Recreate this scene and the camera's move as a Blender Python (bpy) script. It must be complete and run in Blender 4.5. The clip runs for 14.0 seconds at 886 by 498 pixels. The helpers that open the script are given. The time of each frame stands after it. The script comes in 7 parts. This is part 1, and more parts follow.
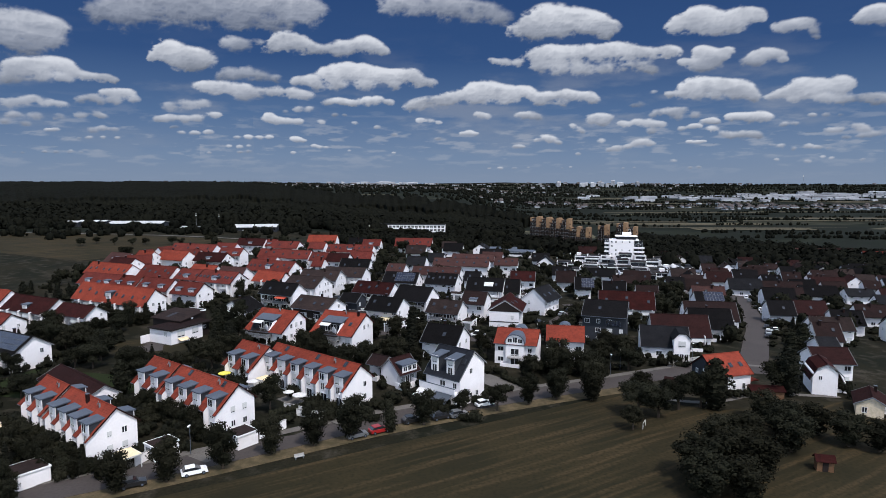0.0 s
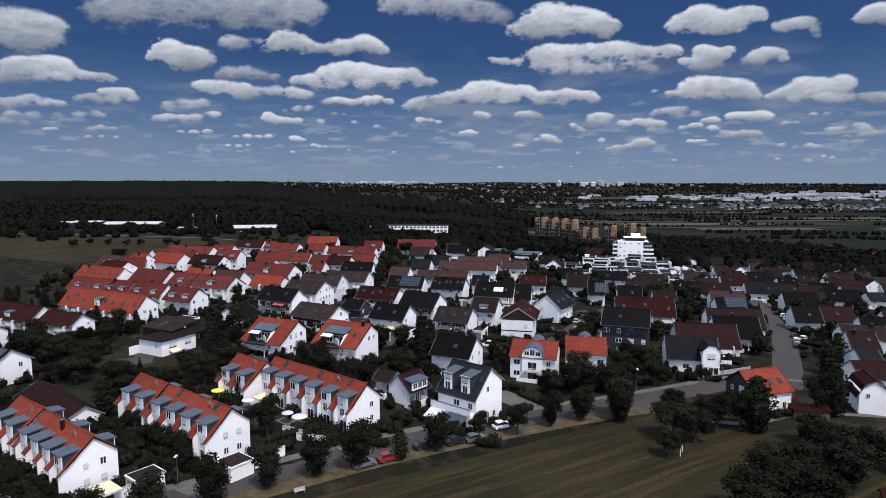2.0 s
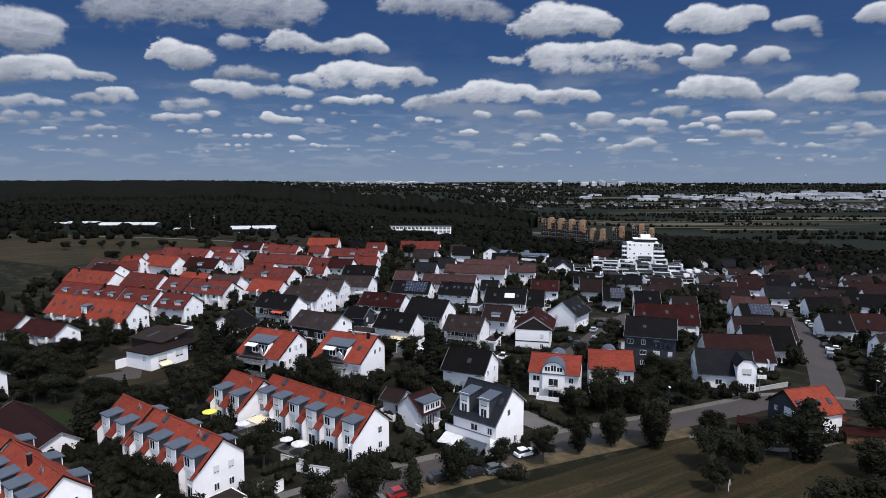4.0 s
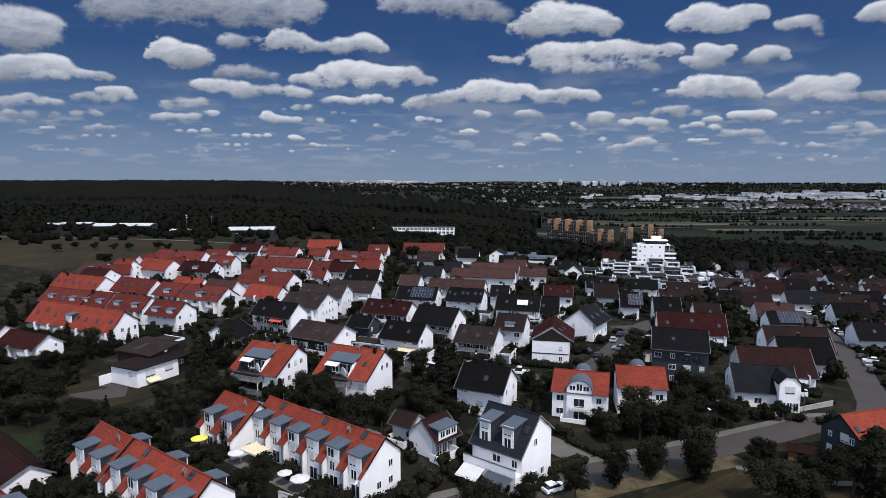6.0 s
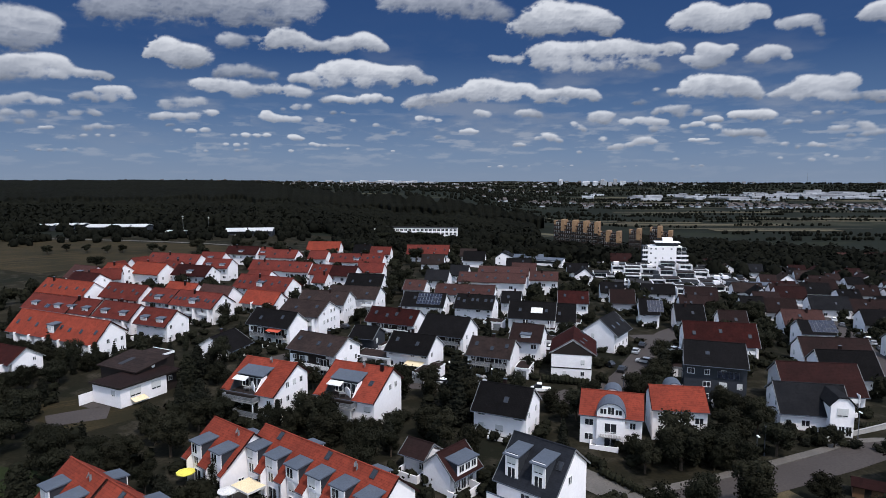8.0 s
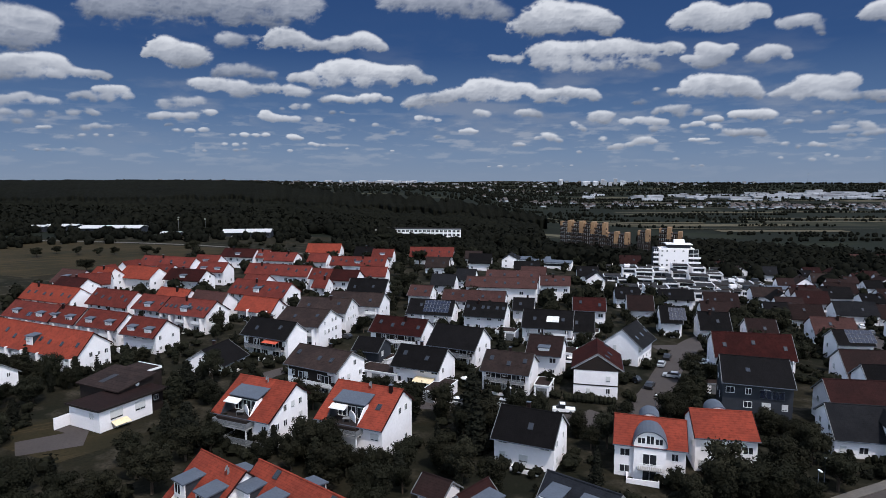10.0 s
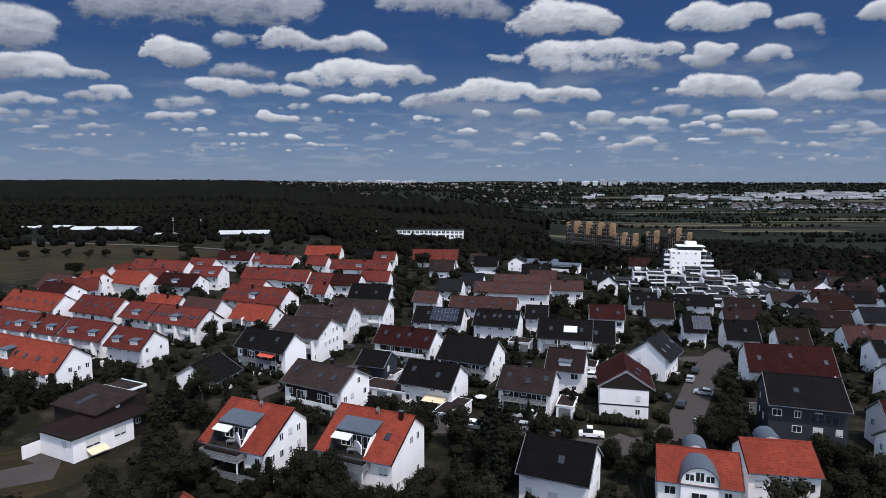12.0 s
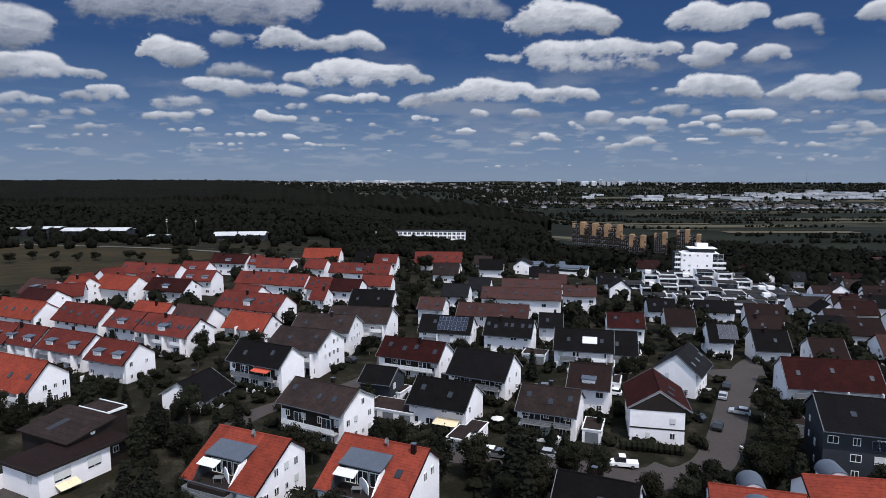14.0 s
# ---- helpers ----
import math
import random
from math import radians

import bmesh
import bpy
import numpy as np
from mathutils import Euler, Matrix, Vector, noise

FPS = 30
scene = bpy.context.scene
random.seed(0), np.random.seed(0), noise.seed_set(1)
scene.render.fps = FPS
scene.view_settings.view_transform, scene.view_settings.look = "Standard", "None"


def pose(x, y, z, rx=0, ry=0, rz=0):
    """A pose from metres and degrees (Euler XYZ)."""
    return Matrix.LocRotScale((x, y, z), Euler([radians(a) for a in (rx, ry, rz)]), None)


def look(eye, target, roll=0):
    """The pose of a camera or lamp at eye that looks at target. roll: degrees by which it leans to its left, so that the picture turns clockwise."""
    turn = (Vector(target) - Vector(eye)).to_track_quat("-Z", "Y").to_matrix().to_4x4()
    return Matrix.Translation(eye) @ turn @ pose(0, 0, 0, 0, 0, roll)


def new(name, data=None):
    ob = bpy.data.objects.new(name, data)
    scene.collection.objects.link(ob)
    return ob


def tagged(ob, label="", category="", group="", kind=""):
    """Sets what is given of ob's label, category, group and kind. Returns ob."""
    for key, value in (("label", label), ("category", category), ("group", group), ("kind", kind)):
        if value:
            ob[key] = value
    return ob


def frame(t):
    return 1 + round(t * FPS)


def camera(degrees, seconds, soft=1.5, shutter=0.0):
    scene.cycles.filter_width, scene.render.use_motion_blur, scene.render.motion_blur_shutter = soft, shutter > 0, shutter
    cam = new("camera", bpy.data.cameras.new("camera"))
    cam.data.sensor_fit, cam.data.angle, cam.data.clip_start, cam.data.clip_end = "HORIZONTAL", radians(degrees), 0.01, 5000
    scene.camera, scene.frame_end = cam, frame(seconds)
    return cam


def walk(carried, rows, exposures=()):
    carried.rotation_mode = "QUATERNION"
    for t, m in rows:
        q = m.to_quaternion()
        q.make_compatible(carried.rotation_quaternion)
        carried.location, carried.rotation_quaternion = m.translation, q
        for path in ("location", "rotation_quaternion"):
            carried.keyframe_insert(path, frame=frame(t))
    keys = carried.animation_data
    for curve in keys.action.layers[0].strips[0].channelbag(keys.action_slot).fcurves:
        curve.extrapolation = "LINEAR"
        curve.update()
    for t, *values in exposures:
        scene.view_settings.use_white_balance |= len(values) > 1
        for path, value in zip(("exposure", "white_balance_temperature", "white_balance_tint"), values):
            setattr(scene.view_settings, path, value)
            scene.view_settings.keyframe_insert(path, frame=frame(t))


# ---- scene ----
EXPO, SUN_LIGHT, SKY_LIGHT, SKY_GLOW = 0.0, 3.36, 0.285, 0.98
cam = camera(70.0, 14.0, soft=0.72)
PATH = [
    (0.0, 0.000, 0.000, 50.000, 0.000, -6.430, 0.0),
    (1.0, -1.481, 6.176, 50.047, -0.032, -6.455, 0.0),
    (2.0, -2.973, 12.474, 50.080, -0.057, -6.477, 0.0),
    (3.0, -4.471, 18.875, 50.097, -0.077, -6.497, 0.0),
    (4.0, -5.974, 25.363, 50.099, -0.094, -6.514, 0.0),
    (5.0, -7.476, 31.918, 50.086, -0.111, -6.529, 0.0),
    (6.0, -8.976, 38.523, 50.058, -0.128, -6.541, 0.0),
    (7.0, -10.470, 45.160, 50.015, -0.149, -6.551, 0.0),
    (8.0, -11.954, 51.810, 49.957, -0.176, -6.558, 0.0),
    (9.0, -13.425, 58.456, 49.884, -0.210, -6.563, 0.0),
    (10.0, -14.880, 65.079, 49.795, -0.255, -6.566, 0.0),
    (11.0, -16.316, 71.661, 49.692, -0.310, -6.565, 0.0),
    (12.0, -17.730, 78.185, 49.573, -0.380, -6.563, 0.0),
    (13.0, -19.117, 84.631, 49.440, -0.467, -6.558, 0.0),
    (14.0, -20.475, 90.983, 49.291, -0.571, -6.550, 0.0),
]
walk(cam, [(t, pose(x, y, z, 90 + pitch, roll, yaw)) for t, x, y, z, yaw, pitch, roll in PATH], exposures=((0.0, EXPO), (14.0, EXPO)))

# ---- daylight ----
SUN = Vector((0.262, -0.462, 0.848))
world = bpy.data.worlds.new("daylight")
scene.world = world
world.use_nodes = True
wn, wl = world.node_tree.nodes, world.node_tree.links
sky = wn.new("ShaderNodeTexSky")
sky.sky_type, sky.sun_disc = "NISHITA", False
sky.sun_elevation, sky.sun_rotation = radians(58), radians(143)
pale = wn.new("ShaderNodeHueSaturation")
pale.inputs["Saturation"].default_value = 0.8
wl.new(sky.outputs["Color"], pale.inputs["Color"])
wl.new(pale.outputs["Color"], wn["Background"].inputs["Color"])
wn["Background"].inputs["Strength"].default_value = SKY_LIGHT
sun = new("sun", bpy.data.lights.new("sun", "SUN"))
sun.data.energy, sun.data.angle, sun.data.color = SUN_LIGHT, radians(0.6), (1.0, 0.955, 0.935)
sun.matrix_world = look(SUN * 100, (0, 0, 0))
rnd = random.Random(7)


# ---- the lie of the land ----
def softplus(v, k):
    return k * np.log1p(np.exp(np.clip(v / k, -40, 40)))


def easing(v, a, b):
    t = np.clip((v - a) / (b - a), 0, 1)
    return t * t * (3 - 2 * t)


def fall(v):
    return 1 / (1 + np.exp(np.clip(v, -40, 40)))


def terrain(x, y):
    """Height of the ground: level under the village, falling to a valley ahead on the right, wooded hills on the left and far off."""
    x, y = np.asarray(x, float), np.asarray(y, float)
    r = np.maximum(np.hypot(x, y), 1.0)
    q = x / r
    v = -62 * (1 - np.exp(-0.085 * softplus(x - 150 + 0.36 * y, 14) / 62))
    far = easing(r, 2400, 4400)
    v = v * (1 - far) + far * (10 - 6 * q)
    w1, w2, left = fall((q + 0.22) / 0.05), fall((q - 0.07) / 0.03), easing(r, 520, 1500)
    v = v * (1 - w2 * left) + w2 * left * (3 + 11 * w1) + 8 * w1 * easing(r, 300, 560)
    return v + 1.3 * easing(y - 0.53 * (x + 66) - 99, 0, 16) * fall((x - 20) / 8) * (1 - easing(r, 300, 500))


def ground_z(x, y):
    return float(terrain(x, y))


# ---- materials ----
def material(name, base, rough=0.8, metal=0.0, spec=0.3):
    m = bpy.data.materials.new(name)
    m.use_nodes = True
    p = m.node_tree.nodes["Principled BSDF"]
    p.inputs["Base Color"].default_value = (*base, 1)
    p.inputs["Roughness"].default_value = rough
    p.inputs["Metallic"].default_value = metal
    p.inputs["Specular IOR Level"].default_value = spec
    return m, m.node_tree.nodes, m.node_tree.links, p


def noise_mix(nodes, links, src, scale, low, high, a, b, detail=4.0):
    """A colour that wanders between a and b with a noise of that scale."""
    n = nodes.new("ShaderNodeTexNoise")
    n.inputs["Scale"].default_value, n.inputs["Detail"].default_value = scale, detail
    links.new(src, n.inputs["Vector"])
    r = nodes.new("ShaderNodeMapRange")
    r.inputs["From Min"].default_value, r.inputs["From Max"].default_value = low, high
    links.new(n.outputs["Fac"], r.inputs["Value"])
    mix = nodes.new("ShaderNodeMix")
    mix.data_type = "RGBA"
    links.new(r.outputs["Result"], mix.inputs["Factor"])
    for slot, v in (("A", a), ("B", b)):
        if isinstance(v, tuple):
            mix.inputs[6 if slot == "A" else 7].default_value = (*v, 1)
        else:
            links.new(v, mix.inputs[6 if slot == "A" else 7])
    return mix.outputs[2]


def place_of(nodes, world_space=False):
    if world_space:
        return nodes.new("ShaderNodeNewGeometry").outputs["Position"]
    return nodes.new("ShaderNodeTexCoord").outputs["Object"]


def bump(nodes, links, p, height, strength, distance):
    b = nodes.new("ShaderNodeBump")
    b.inputs["Strength"].default_value, b.inputs["Distance"].default_value = strength, distance
    links.new(height, b.inputs["Height"])
    links.new(b.outputs["Normal"], p.inputs["Normal"])


def mottled(name, a, b, scale=0.6, fine=9.0, rough=0.85, spec=0.25, world_space=False, relief=0.0, vary=0.0, dirt=0.72):
    m, n, l, p = material(name, a, rough, 0.0, spec)
    src = place_of(n, world_space)
    c = noise_mix(n, l, src, scale, 0.35, 0.65, a, b)
    dark = tuple(dirt * (u + v) / 2 for u, v in zip(a, b))
    c = noise_mix(n, l, src, fine, 0.42, 0.78, c, dark)
    if vary:
        info = n.new("ShaderNodeObjectInfo")
        hsv = n.new("ShaderNodeHueSaturation")
        r = n.new("ShaderNodeMapRange")
        r.inputs["To Min"].default_value, r.inputs["To Max"].default_value = 1 - vary, 1 + vary
        l.new(info.outputs["Random"], r.inputs["Value"])
        l.new(r.outputs["Result"], hsv.inputs["Value"])
        l.new(c, hsv.inputs["Color"])
        c = hsv.outputs["Color"]
    l.new(c, p.inputs["Base Color"])
    if relief:
        t = n.new("ShaderNodeTexNoise")
        t.inputs["Scale"].default_value = fine
        l.new(src, t.inputs["Vector"])
        bump(n, l, p, t.outputs["Fac"], 0.6, relief)
    return m


def tiles(name, a, b, rough=0.75):
    """Clay or concrete roof tiles: courses across the slope, pans along it, weathered in patches."""
    m, n, l, p = material(name, a, 0.95, 0.0, 0.04)
    src = place_of(n)
    c = noise_mix(n, l, src, 0.35, 0.35, 0.65, a, b)
    c = noise_mix(n, l, src, 1.6, 0.45, 0.8, c, tuple(0.72 * v for v in b))
    sep = n.new("ShaderNodeSeparateXYZ")
    l.new(src, sep.inputs[0])
    waves = []
    for axis, per in (("X", 0.3), ("Z", 0.24)):
        k = n.new("ShaderNodeMath")
        k.operation = "MULTIPLY"
        k.inputs[1].default_value = 1 / per
        l.new(sep.outputs[axis], k.inputs[0])
        fr = n.new("ShaderNodeMath")
        fr.operation = "FRACT"
        l.new(k.outputs[0], fr.inputs[0])
        waves.append(fr.outputs[0])
    add = n.new("ShaderNodeMath")
    add.operation = "ADD"
    l.new(waves[0], add.inputs[0])
    l.new(waves[1], add.inputs[1])
    gap = n.new("ShaderNodeMapRange")
    gap.inputs["From Min"].default_value, gap.inputs["From Max"].default_value = 0.0, 0.2
    gap.inputs["To Min"].default_value, gap.inputs["To Max"].default_value = 0.55, 1.0
    l.new(waves[1], gap.inputs["Value"])
    mul = n.new("ShaderNodeMix")
    mul.data_type, mul.blend_type = "RGBA", "MULTIPLY"
    mul.inputs["Factor"].default_value = 0.8
    l.new(c, mul.inputs[6])
    l.new(gap.outputs["Result"], mul.inputs[7])
    info = n.new("ShaderNodeObjectInfo")
    hsv = n.new("ShaderNodeHueSaturation")
    r = n.new("ShaderNodeMapRange")
    r.inputs["To Min"].default_value, r.inputs["To Max"].default_value = 0.82, 1.15
    l.new(info.outputs["Random"], r.inputs["Value"])
    l.new(r.outputs["Result"], hsv.inputs["Value"])
    l.new(mul.outputs[2], hsv.inputs["Color"])
    l.new(hsv.outputs["Color"], p.inputs["Base Color"])
    bump(n, l, p, add.outputs[0], 0.5, 0.04)
    return m


ROOF = {
    "orange": tiles("orange clay tiles", (0.205, 0.040, 0.024), (0.152, 0.032, 0.021)),
    "red": tiles("red clay tiles", (0.118, 0.026, 0.020), (0.084, 0.021, 0.017)),
    "darkred": tiles("dark red tiles", (0.032, 0.0088, 0.0080), (0.021, 0.0068, 0.0064)),
    "darkred2": tiles("old dark red tiles", (0.0235, 0.0098, 0.0092), (0.0175, 0.0082, 0.0078)),
    "brown": tiles("brown tiles", (0.056, 0.027, 0.024), (0.042, 0.022, 0.02)),
    "brown2": tiles("dark brown tiles", (0.0215, 0.0125, 0.0118), (0.0165, 0.0108, 0.0102)),
    "greybrown": tiles("grey brown tiles", (0.032, 0.0222, 0.020), (0.021, 0.0155, 0.0145)),
    "black": tiles("black tiles", (0.0078, 0.0072, 0.0076), (0.0058, 0.0055, 0.0058)),
    "grey": tiles("grey tiles", (0.0145, 0.0145, 0.016), (0.0105, 0.0108, 0.0122)),
    "slate": tiles("slate tiles", (0.017, 0.0185, 0.023), (0.013, 0.0145, 0.018)),
}
WALL = {
    "white": mottled("white render", (0.76, 0.735, 0.74), (0.70, 0.675, 0.68), 0.35, 2.5, 0.9, 0.15, vary=0.05, dirt=0.93),
    "slate": mottled("grey cladding, also loggia shade", (0.034, 0.037, 0.044), (0.027, 0.030, 0.036), 0.5, 5.0, 0.8, 0.1),
    "cream": mottled("cream render", (0.66, 0.55, 0.40), (0.6, 0.5, 0.37), 0.4, 3.0, 0.9, 0.2),
    "beige": mottled("ochre concrete in its sunlit tone", (0.27, 0.165, 0.09), (0.17, 0.105, 0.062), 0.3, 2.0, 0.9, 0.2),
    "umber": mottled("brown concrete darkened for shade", (0.034, 0.022, 0.018), (0.024, 0.017, 0.014), 0.3, 2.0, 0.9, 0.2),
    "darkwood_and_shade": mottled("dark stained boards, also shade in recesses", (0.018, 0.012, 0.01), (0.014, 0.01, 0.009), 0.6, 6.0, 0.8, 0.2),
}
ZINC = mottled("zinc sheet", (0.075, 0.088, 0.11), (0.062, 0.074, 0.095), 0.5, 4.0, 0.6, 0.25)
FRAME = mottled("white window frames", (0.75, 0.75, 0.74), (0.7, 0.7, 0.69), 1.0, 8.0, 0.5, 0.4)
GREYMETAL = mottled("grey railings", (0.16, 0.165, 0.17), (0.12, 0.125, 0.13), 0.8, 6.0, 0.6, 0.3)
BROWNWOOD = mottled("brown boards", (0.16, 0.085, 0.045), (0.12, 0.065, 0.035), 0.8, 6.0, 0.8, 0.2)
GLASS = material("window glass", (0.018, 0.02, 0.024), 0.08, 0.0, 0.6)[0]
PANEL = material("solar cells", (0.01, 0.013, 0.026), 0.25, 0.0, 0.6)[0]
CONCRETE = mottled("concrete", (0.34, 0.33, 0.31), (0.28, 0.27, 0.26), 0.4, 4.0, 0.9, 0.2)
SHUTTER = mottled("roller shutters", (0.55, 0.55, 0.54), (0.5, 0.5, 0.49), 2.0, 12.0, 0.7, 0.3)
CLOTH = {
    "white": mottled("white awning cloth", (0.6, 0.59, 0.57), (0.55, 0.54, 0.52), 1.0, 5.0, 0.9, 0.1),
    "cream": mottled("cream awning cloth", (0.75, 0.62, 0.40), (0.68, 0.56, 0.36), 1.0, 5.0, 0.9, 0.1),
    "yellow": mottled("yellow parasol cloth", (0.75, 0.68, 0.12), (0.68, 0.6, 0.1), 1.0, 5.0, 0.9, 0.1),
    "red": mottled("red awning cloth", (0.5, 0.09, 0.05), (0.44, 0.08, 0.05), 1.0, 5.0, 0.9, 0.1),
    "grey": mottled("grey awning cloth", (0.07, 0.08, 0.095), (0.06, 0.07, 0.085), 1.0, 5.0, 0.9, 0.1),
}
ASPHALT = mottled("asphalt", (0.056, 0.047, 0.043), (0.046, 0.039, 0.036), 0.12, 2.2, 0.9, 0.2, world_space=True)
PAVING = mottled("pale paving", (0.12, 0.108, 0.096), (0.09, 0.083, 0.075), 0.25, 3.0, 0.9, 0.2, world_space=True)
VERGE = mottled("dry verge", (0.105, 0.078, 0.044), (0.05, 0.042, 0.022), 0.5, 4.0, 0.95, 0.1, world_space=True)
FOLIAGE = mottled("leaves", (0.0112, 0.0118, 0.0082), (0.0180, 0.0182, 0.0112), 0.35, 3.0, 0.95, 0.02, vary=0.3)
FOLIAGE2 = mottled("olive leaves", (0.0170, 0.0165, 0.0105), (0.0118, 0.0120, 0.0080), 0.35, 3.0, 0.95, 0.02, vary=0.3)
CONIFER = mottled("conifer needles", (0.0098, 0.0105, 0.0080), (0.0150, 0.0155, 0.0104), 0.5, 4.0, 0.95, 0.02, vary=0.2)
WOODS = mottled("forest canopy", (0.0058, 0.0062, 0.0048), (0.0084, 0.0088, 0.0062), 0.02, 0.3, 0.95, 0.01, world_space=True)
BARK = mottled("bark", (0.07, 0.052, 0.038), (0.05, 0.04, 0.03), 2.0, 12.0, 0.95, 0.1)


# ---- building blocks ----
class Solid:
    """Collects boxes, prisms and slabs into one mesh; every face carries a material slot."""

    def __init__(self):
        self.v, self.f, self.s = [], [], []

    def add(self, verts, faces, slot=0):
        k = len(self.v)
        self.v += [tuple(q) for q in verts]
        self.f += [tuple(i + k for i in face) for face in faces]
        self.s += [slot] * len(faces)
        return self

    def box(self, x0, x1, y0, y1, z0, z1, slot=0, m=None):
        vs = [Vector((x, y, z)) for z in (z0, z1) for x, y in ((x0, y0), (x1, y0), (x1, y1), (x0, y1))]
        if m is not None:
            vs = [m @ q for q in vs]
        return self.add(vs, [(3, 2, 1, 0), (4, 5, 6, 7), (0, 1, 5, 4), (1, 2, 6, 5), (2, 3, 7, 6), (3, 0, 4, 7)], slot)

    def extrude(self, profile, x0, x1, slot=0, axis="x"):
        """A closed profile of (y, z) run along x, or of (x, z) run along y."""
        n = len(profile)
        vs = [((x, a, b) if axis == "x" else (a, x, b)) for x in (x0, x1) for a, b in profile]
        fs = [tuple(range(n)), tuple(range(2 * n - 1, n - 1, -1))]
        fs += [(i, i + n, (i + 1) % n + n, (i + 1) % n) for i in range(n)]
        return self.add(vs, fs, slot)

    def mesh(self, name, mats, smooth=False):
        me = bpy.data.meshes.new(name)
        me.from_pydata(self.v, [], self.f)
        for m in mats:
            me.materials.append(m)
        me.polygons.foreach_set("material_index", self.s)
        bm = bmesh.new()
        bm.from_mesh(me)
        bmesh.ops.recalc_face_normals(bm, faces=bm.faces)
        bm.to_mesh(me)
        bm.free()
        if smooth:
            me.polygons.foreach_set("use_smooth", [True] * len(me.polygons))
        return me

    def put(self, name, mats, parent=None, label="", at=None):
        ob = new(name, self.mesh(name, mats if isinstance(mats, (list, tuple)) else [mats]))
        ob.parent = parent
        if at is not None:
            ob.matrix_basis = at
        return tagged(ob, label)


def put_mesh(name, me, parent, at, label=""):
    ob = new(name, me)
    ob.parent, ob.matrix_basis = parent, at
    return tagged(ob, label)


def thing(name, m, label, category, group="", kind=""):
    e = new(name)
    e.empty_display_size = 0.5
    e.matrix_basis = m
    return tagged(e, label, category, group, kind)


SHARED = {}


def lattice_frame(xs, zs, holes, y0=-0.07, y1=0.05):
    """One connected frame: a grid of cells with some left open, given depth."""
    s, nx, nz = Solid(), len(xs), len(zs)
    vs = [(x, y, z) for y in (y0, y1) for z in zs for x in xs]
    at = lambda y, i, j: y * nx * nz + j * nx + i
    fs = []
    solid = lambda i, j: 0 <= i < nx - 1 and 0 <= j < nz - 1 and (i, j) not in holes
    for j in range(nz - 1):
        for i in range(nx - 1):
            if not solid(i, j):
                continue
            fs.append((at(0, i, j), at(0, i + 1, j), at(0, i + 1, j + 1), at(0, i, j + 1)))
            for di, dj, a, c in ((-1, 0, (i, j), (i, j + 1)), (1, 0, (i + 1, j), (i + 1, j + 1)), (0, -1, (i, j), (i + 1, j)), (0, 1, (i, j + 1), (i + 1, j + 1))):
                if not solid(i + di, j + dj):
                    fs.append((at(0, *a), at(0, *c), at(1, *c), at(1, *a)))
    return s.add(vs, fs)


def window_meshes(w, h):
    key = ("window", round(w, 2), round(h, 2))
    if key not in SHARED:
        t = 0.09
        s = lattice_frame((-w / 2, -w / 2 + t, -0.04, 0.04, w / 2 - t, w / 2), (0, t, h - t, h), ((1, 1), (3, 1)))
        g = Solid().box(-w / 2 + t, w / 2 - t, -0.025, 0.04, t, h - t)
        b = Solid().box(-w / 2 + 0.02, w / 2 - 0.02, -0.1, 0.02, h * 0.22, h + 0.02)
        SHARED[key] = s.mesh("window", [FRAME]), g.mesh("pane", [GLASS]), b.mesh("roller_shutter", [SHUTTER])
    return SHARED[key]


def window(parent, m, w=1.1, h=1.3, shutter=False, far_off=False):
    if far_off:
        key = ("far window", w, h)
        if key not in SHARED:
            s = lattice_frame((-w / 2, -w / 2 + 0.1, -0.05, 0.05, w / 2 - 0.1, w / 2), (0, 0.1, h - 0.1, h), ((1, 1), (3, 1)))
            k = len(s.v)
            s.add([(-w / 2 + 0.1, -0.02, 0.1), (w / 2 - 0.1, -0.02, 0.1), (w / 2 - 0.1, -0.02, h - 0.1), (-w / 2 + 0.1, -0.02, h - 0.1)], [(0, 1, 2, 3)], 1)
            SHARED[key] = s.mesh("window", [FRAME, GLASS])
        return put_mesh("window", SHARED[key], parent, m)
    fr, pane, blind = window_meshes(w, h)
    ob = put_mesh("window", fr, parent, m)
    put_mesh("pane", pane, ob, Matrix())
    if shutter:
        put_mesh("roller_shutter", blind, ob, Matrix())
    return ob


def roof_window_mesh():
    if "roof_window" not in SHARED:
        SHARED["roof_window"] = Solid().box(-0.45, 0.45, -0.65, 0.65, 0, 0.12).mesh("roof_window", [WALL["slate"]]), Solid().box(-0.37, 0.37, -0.57, 0.57, 0.10, 0.135).mesh("pane", [GLASS])
    return SHARED["roof_window"]


def panel_mesh():
    if "panel" not in SHARED:
        SHARED["panel"] = Solid().box(-0.5, 0.5, -0.8, 0.8, 0.08, 0.11).mesh("solar_panel", [GREYMETAL]), Solid().box(-0.47, 0.47, -0.77, 0.77, 0.1, 0.118).mesh("panel_glass", [PANEL])
    return SHARED["panel"]


ROOFWORD = {"orange": "orange clay-tile", "red": "red clay-tile", "darkred": "dark red tile", "darkred2": "weathered dark red tile", "brown": "brown tile",
            "brown2": "dark brown tile", "greybrown": "grey-brown tile", "black": "black tile", "grey": "grey tile", "slate": "dark slate"}
FOOT = []  # plan outlines kept clear of trees: x, y, radius along, radius across, heading


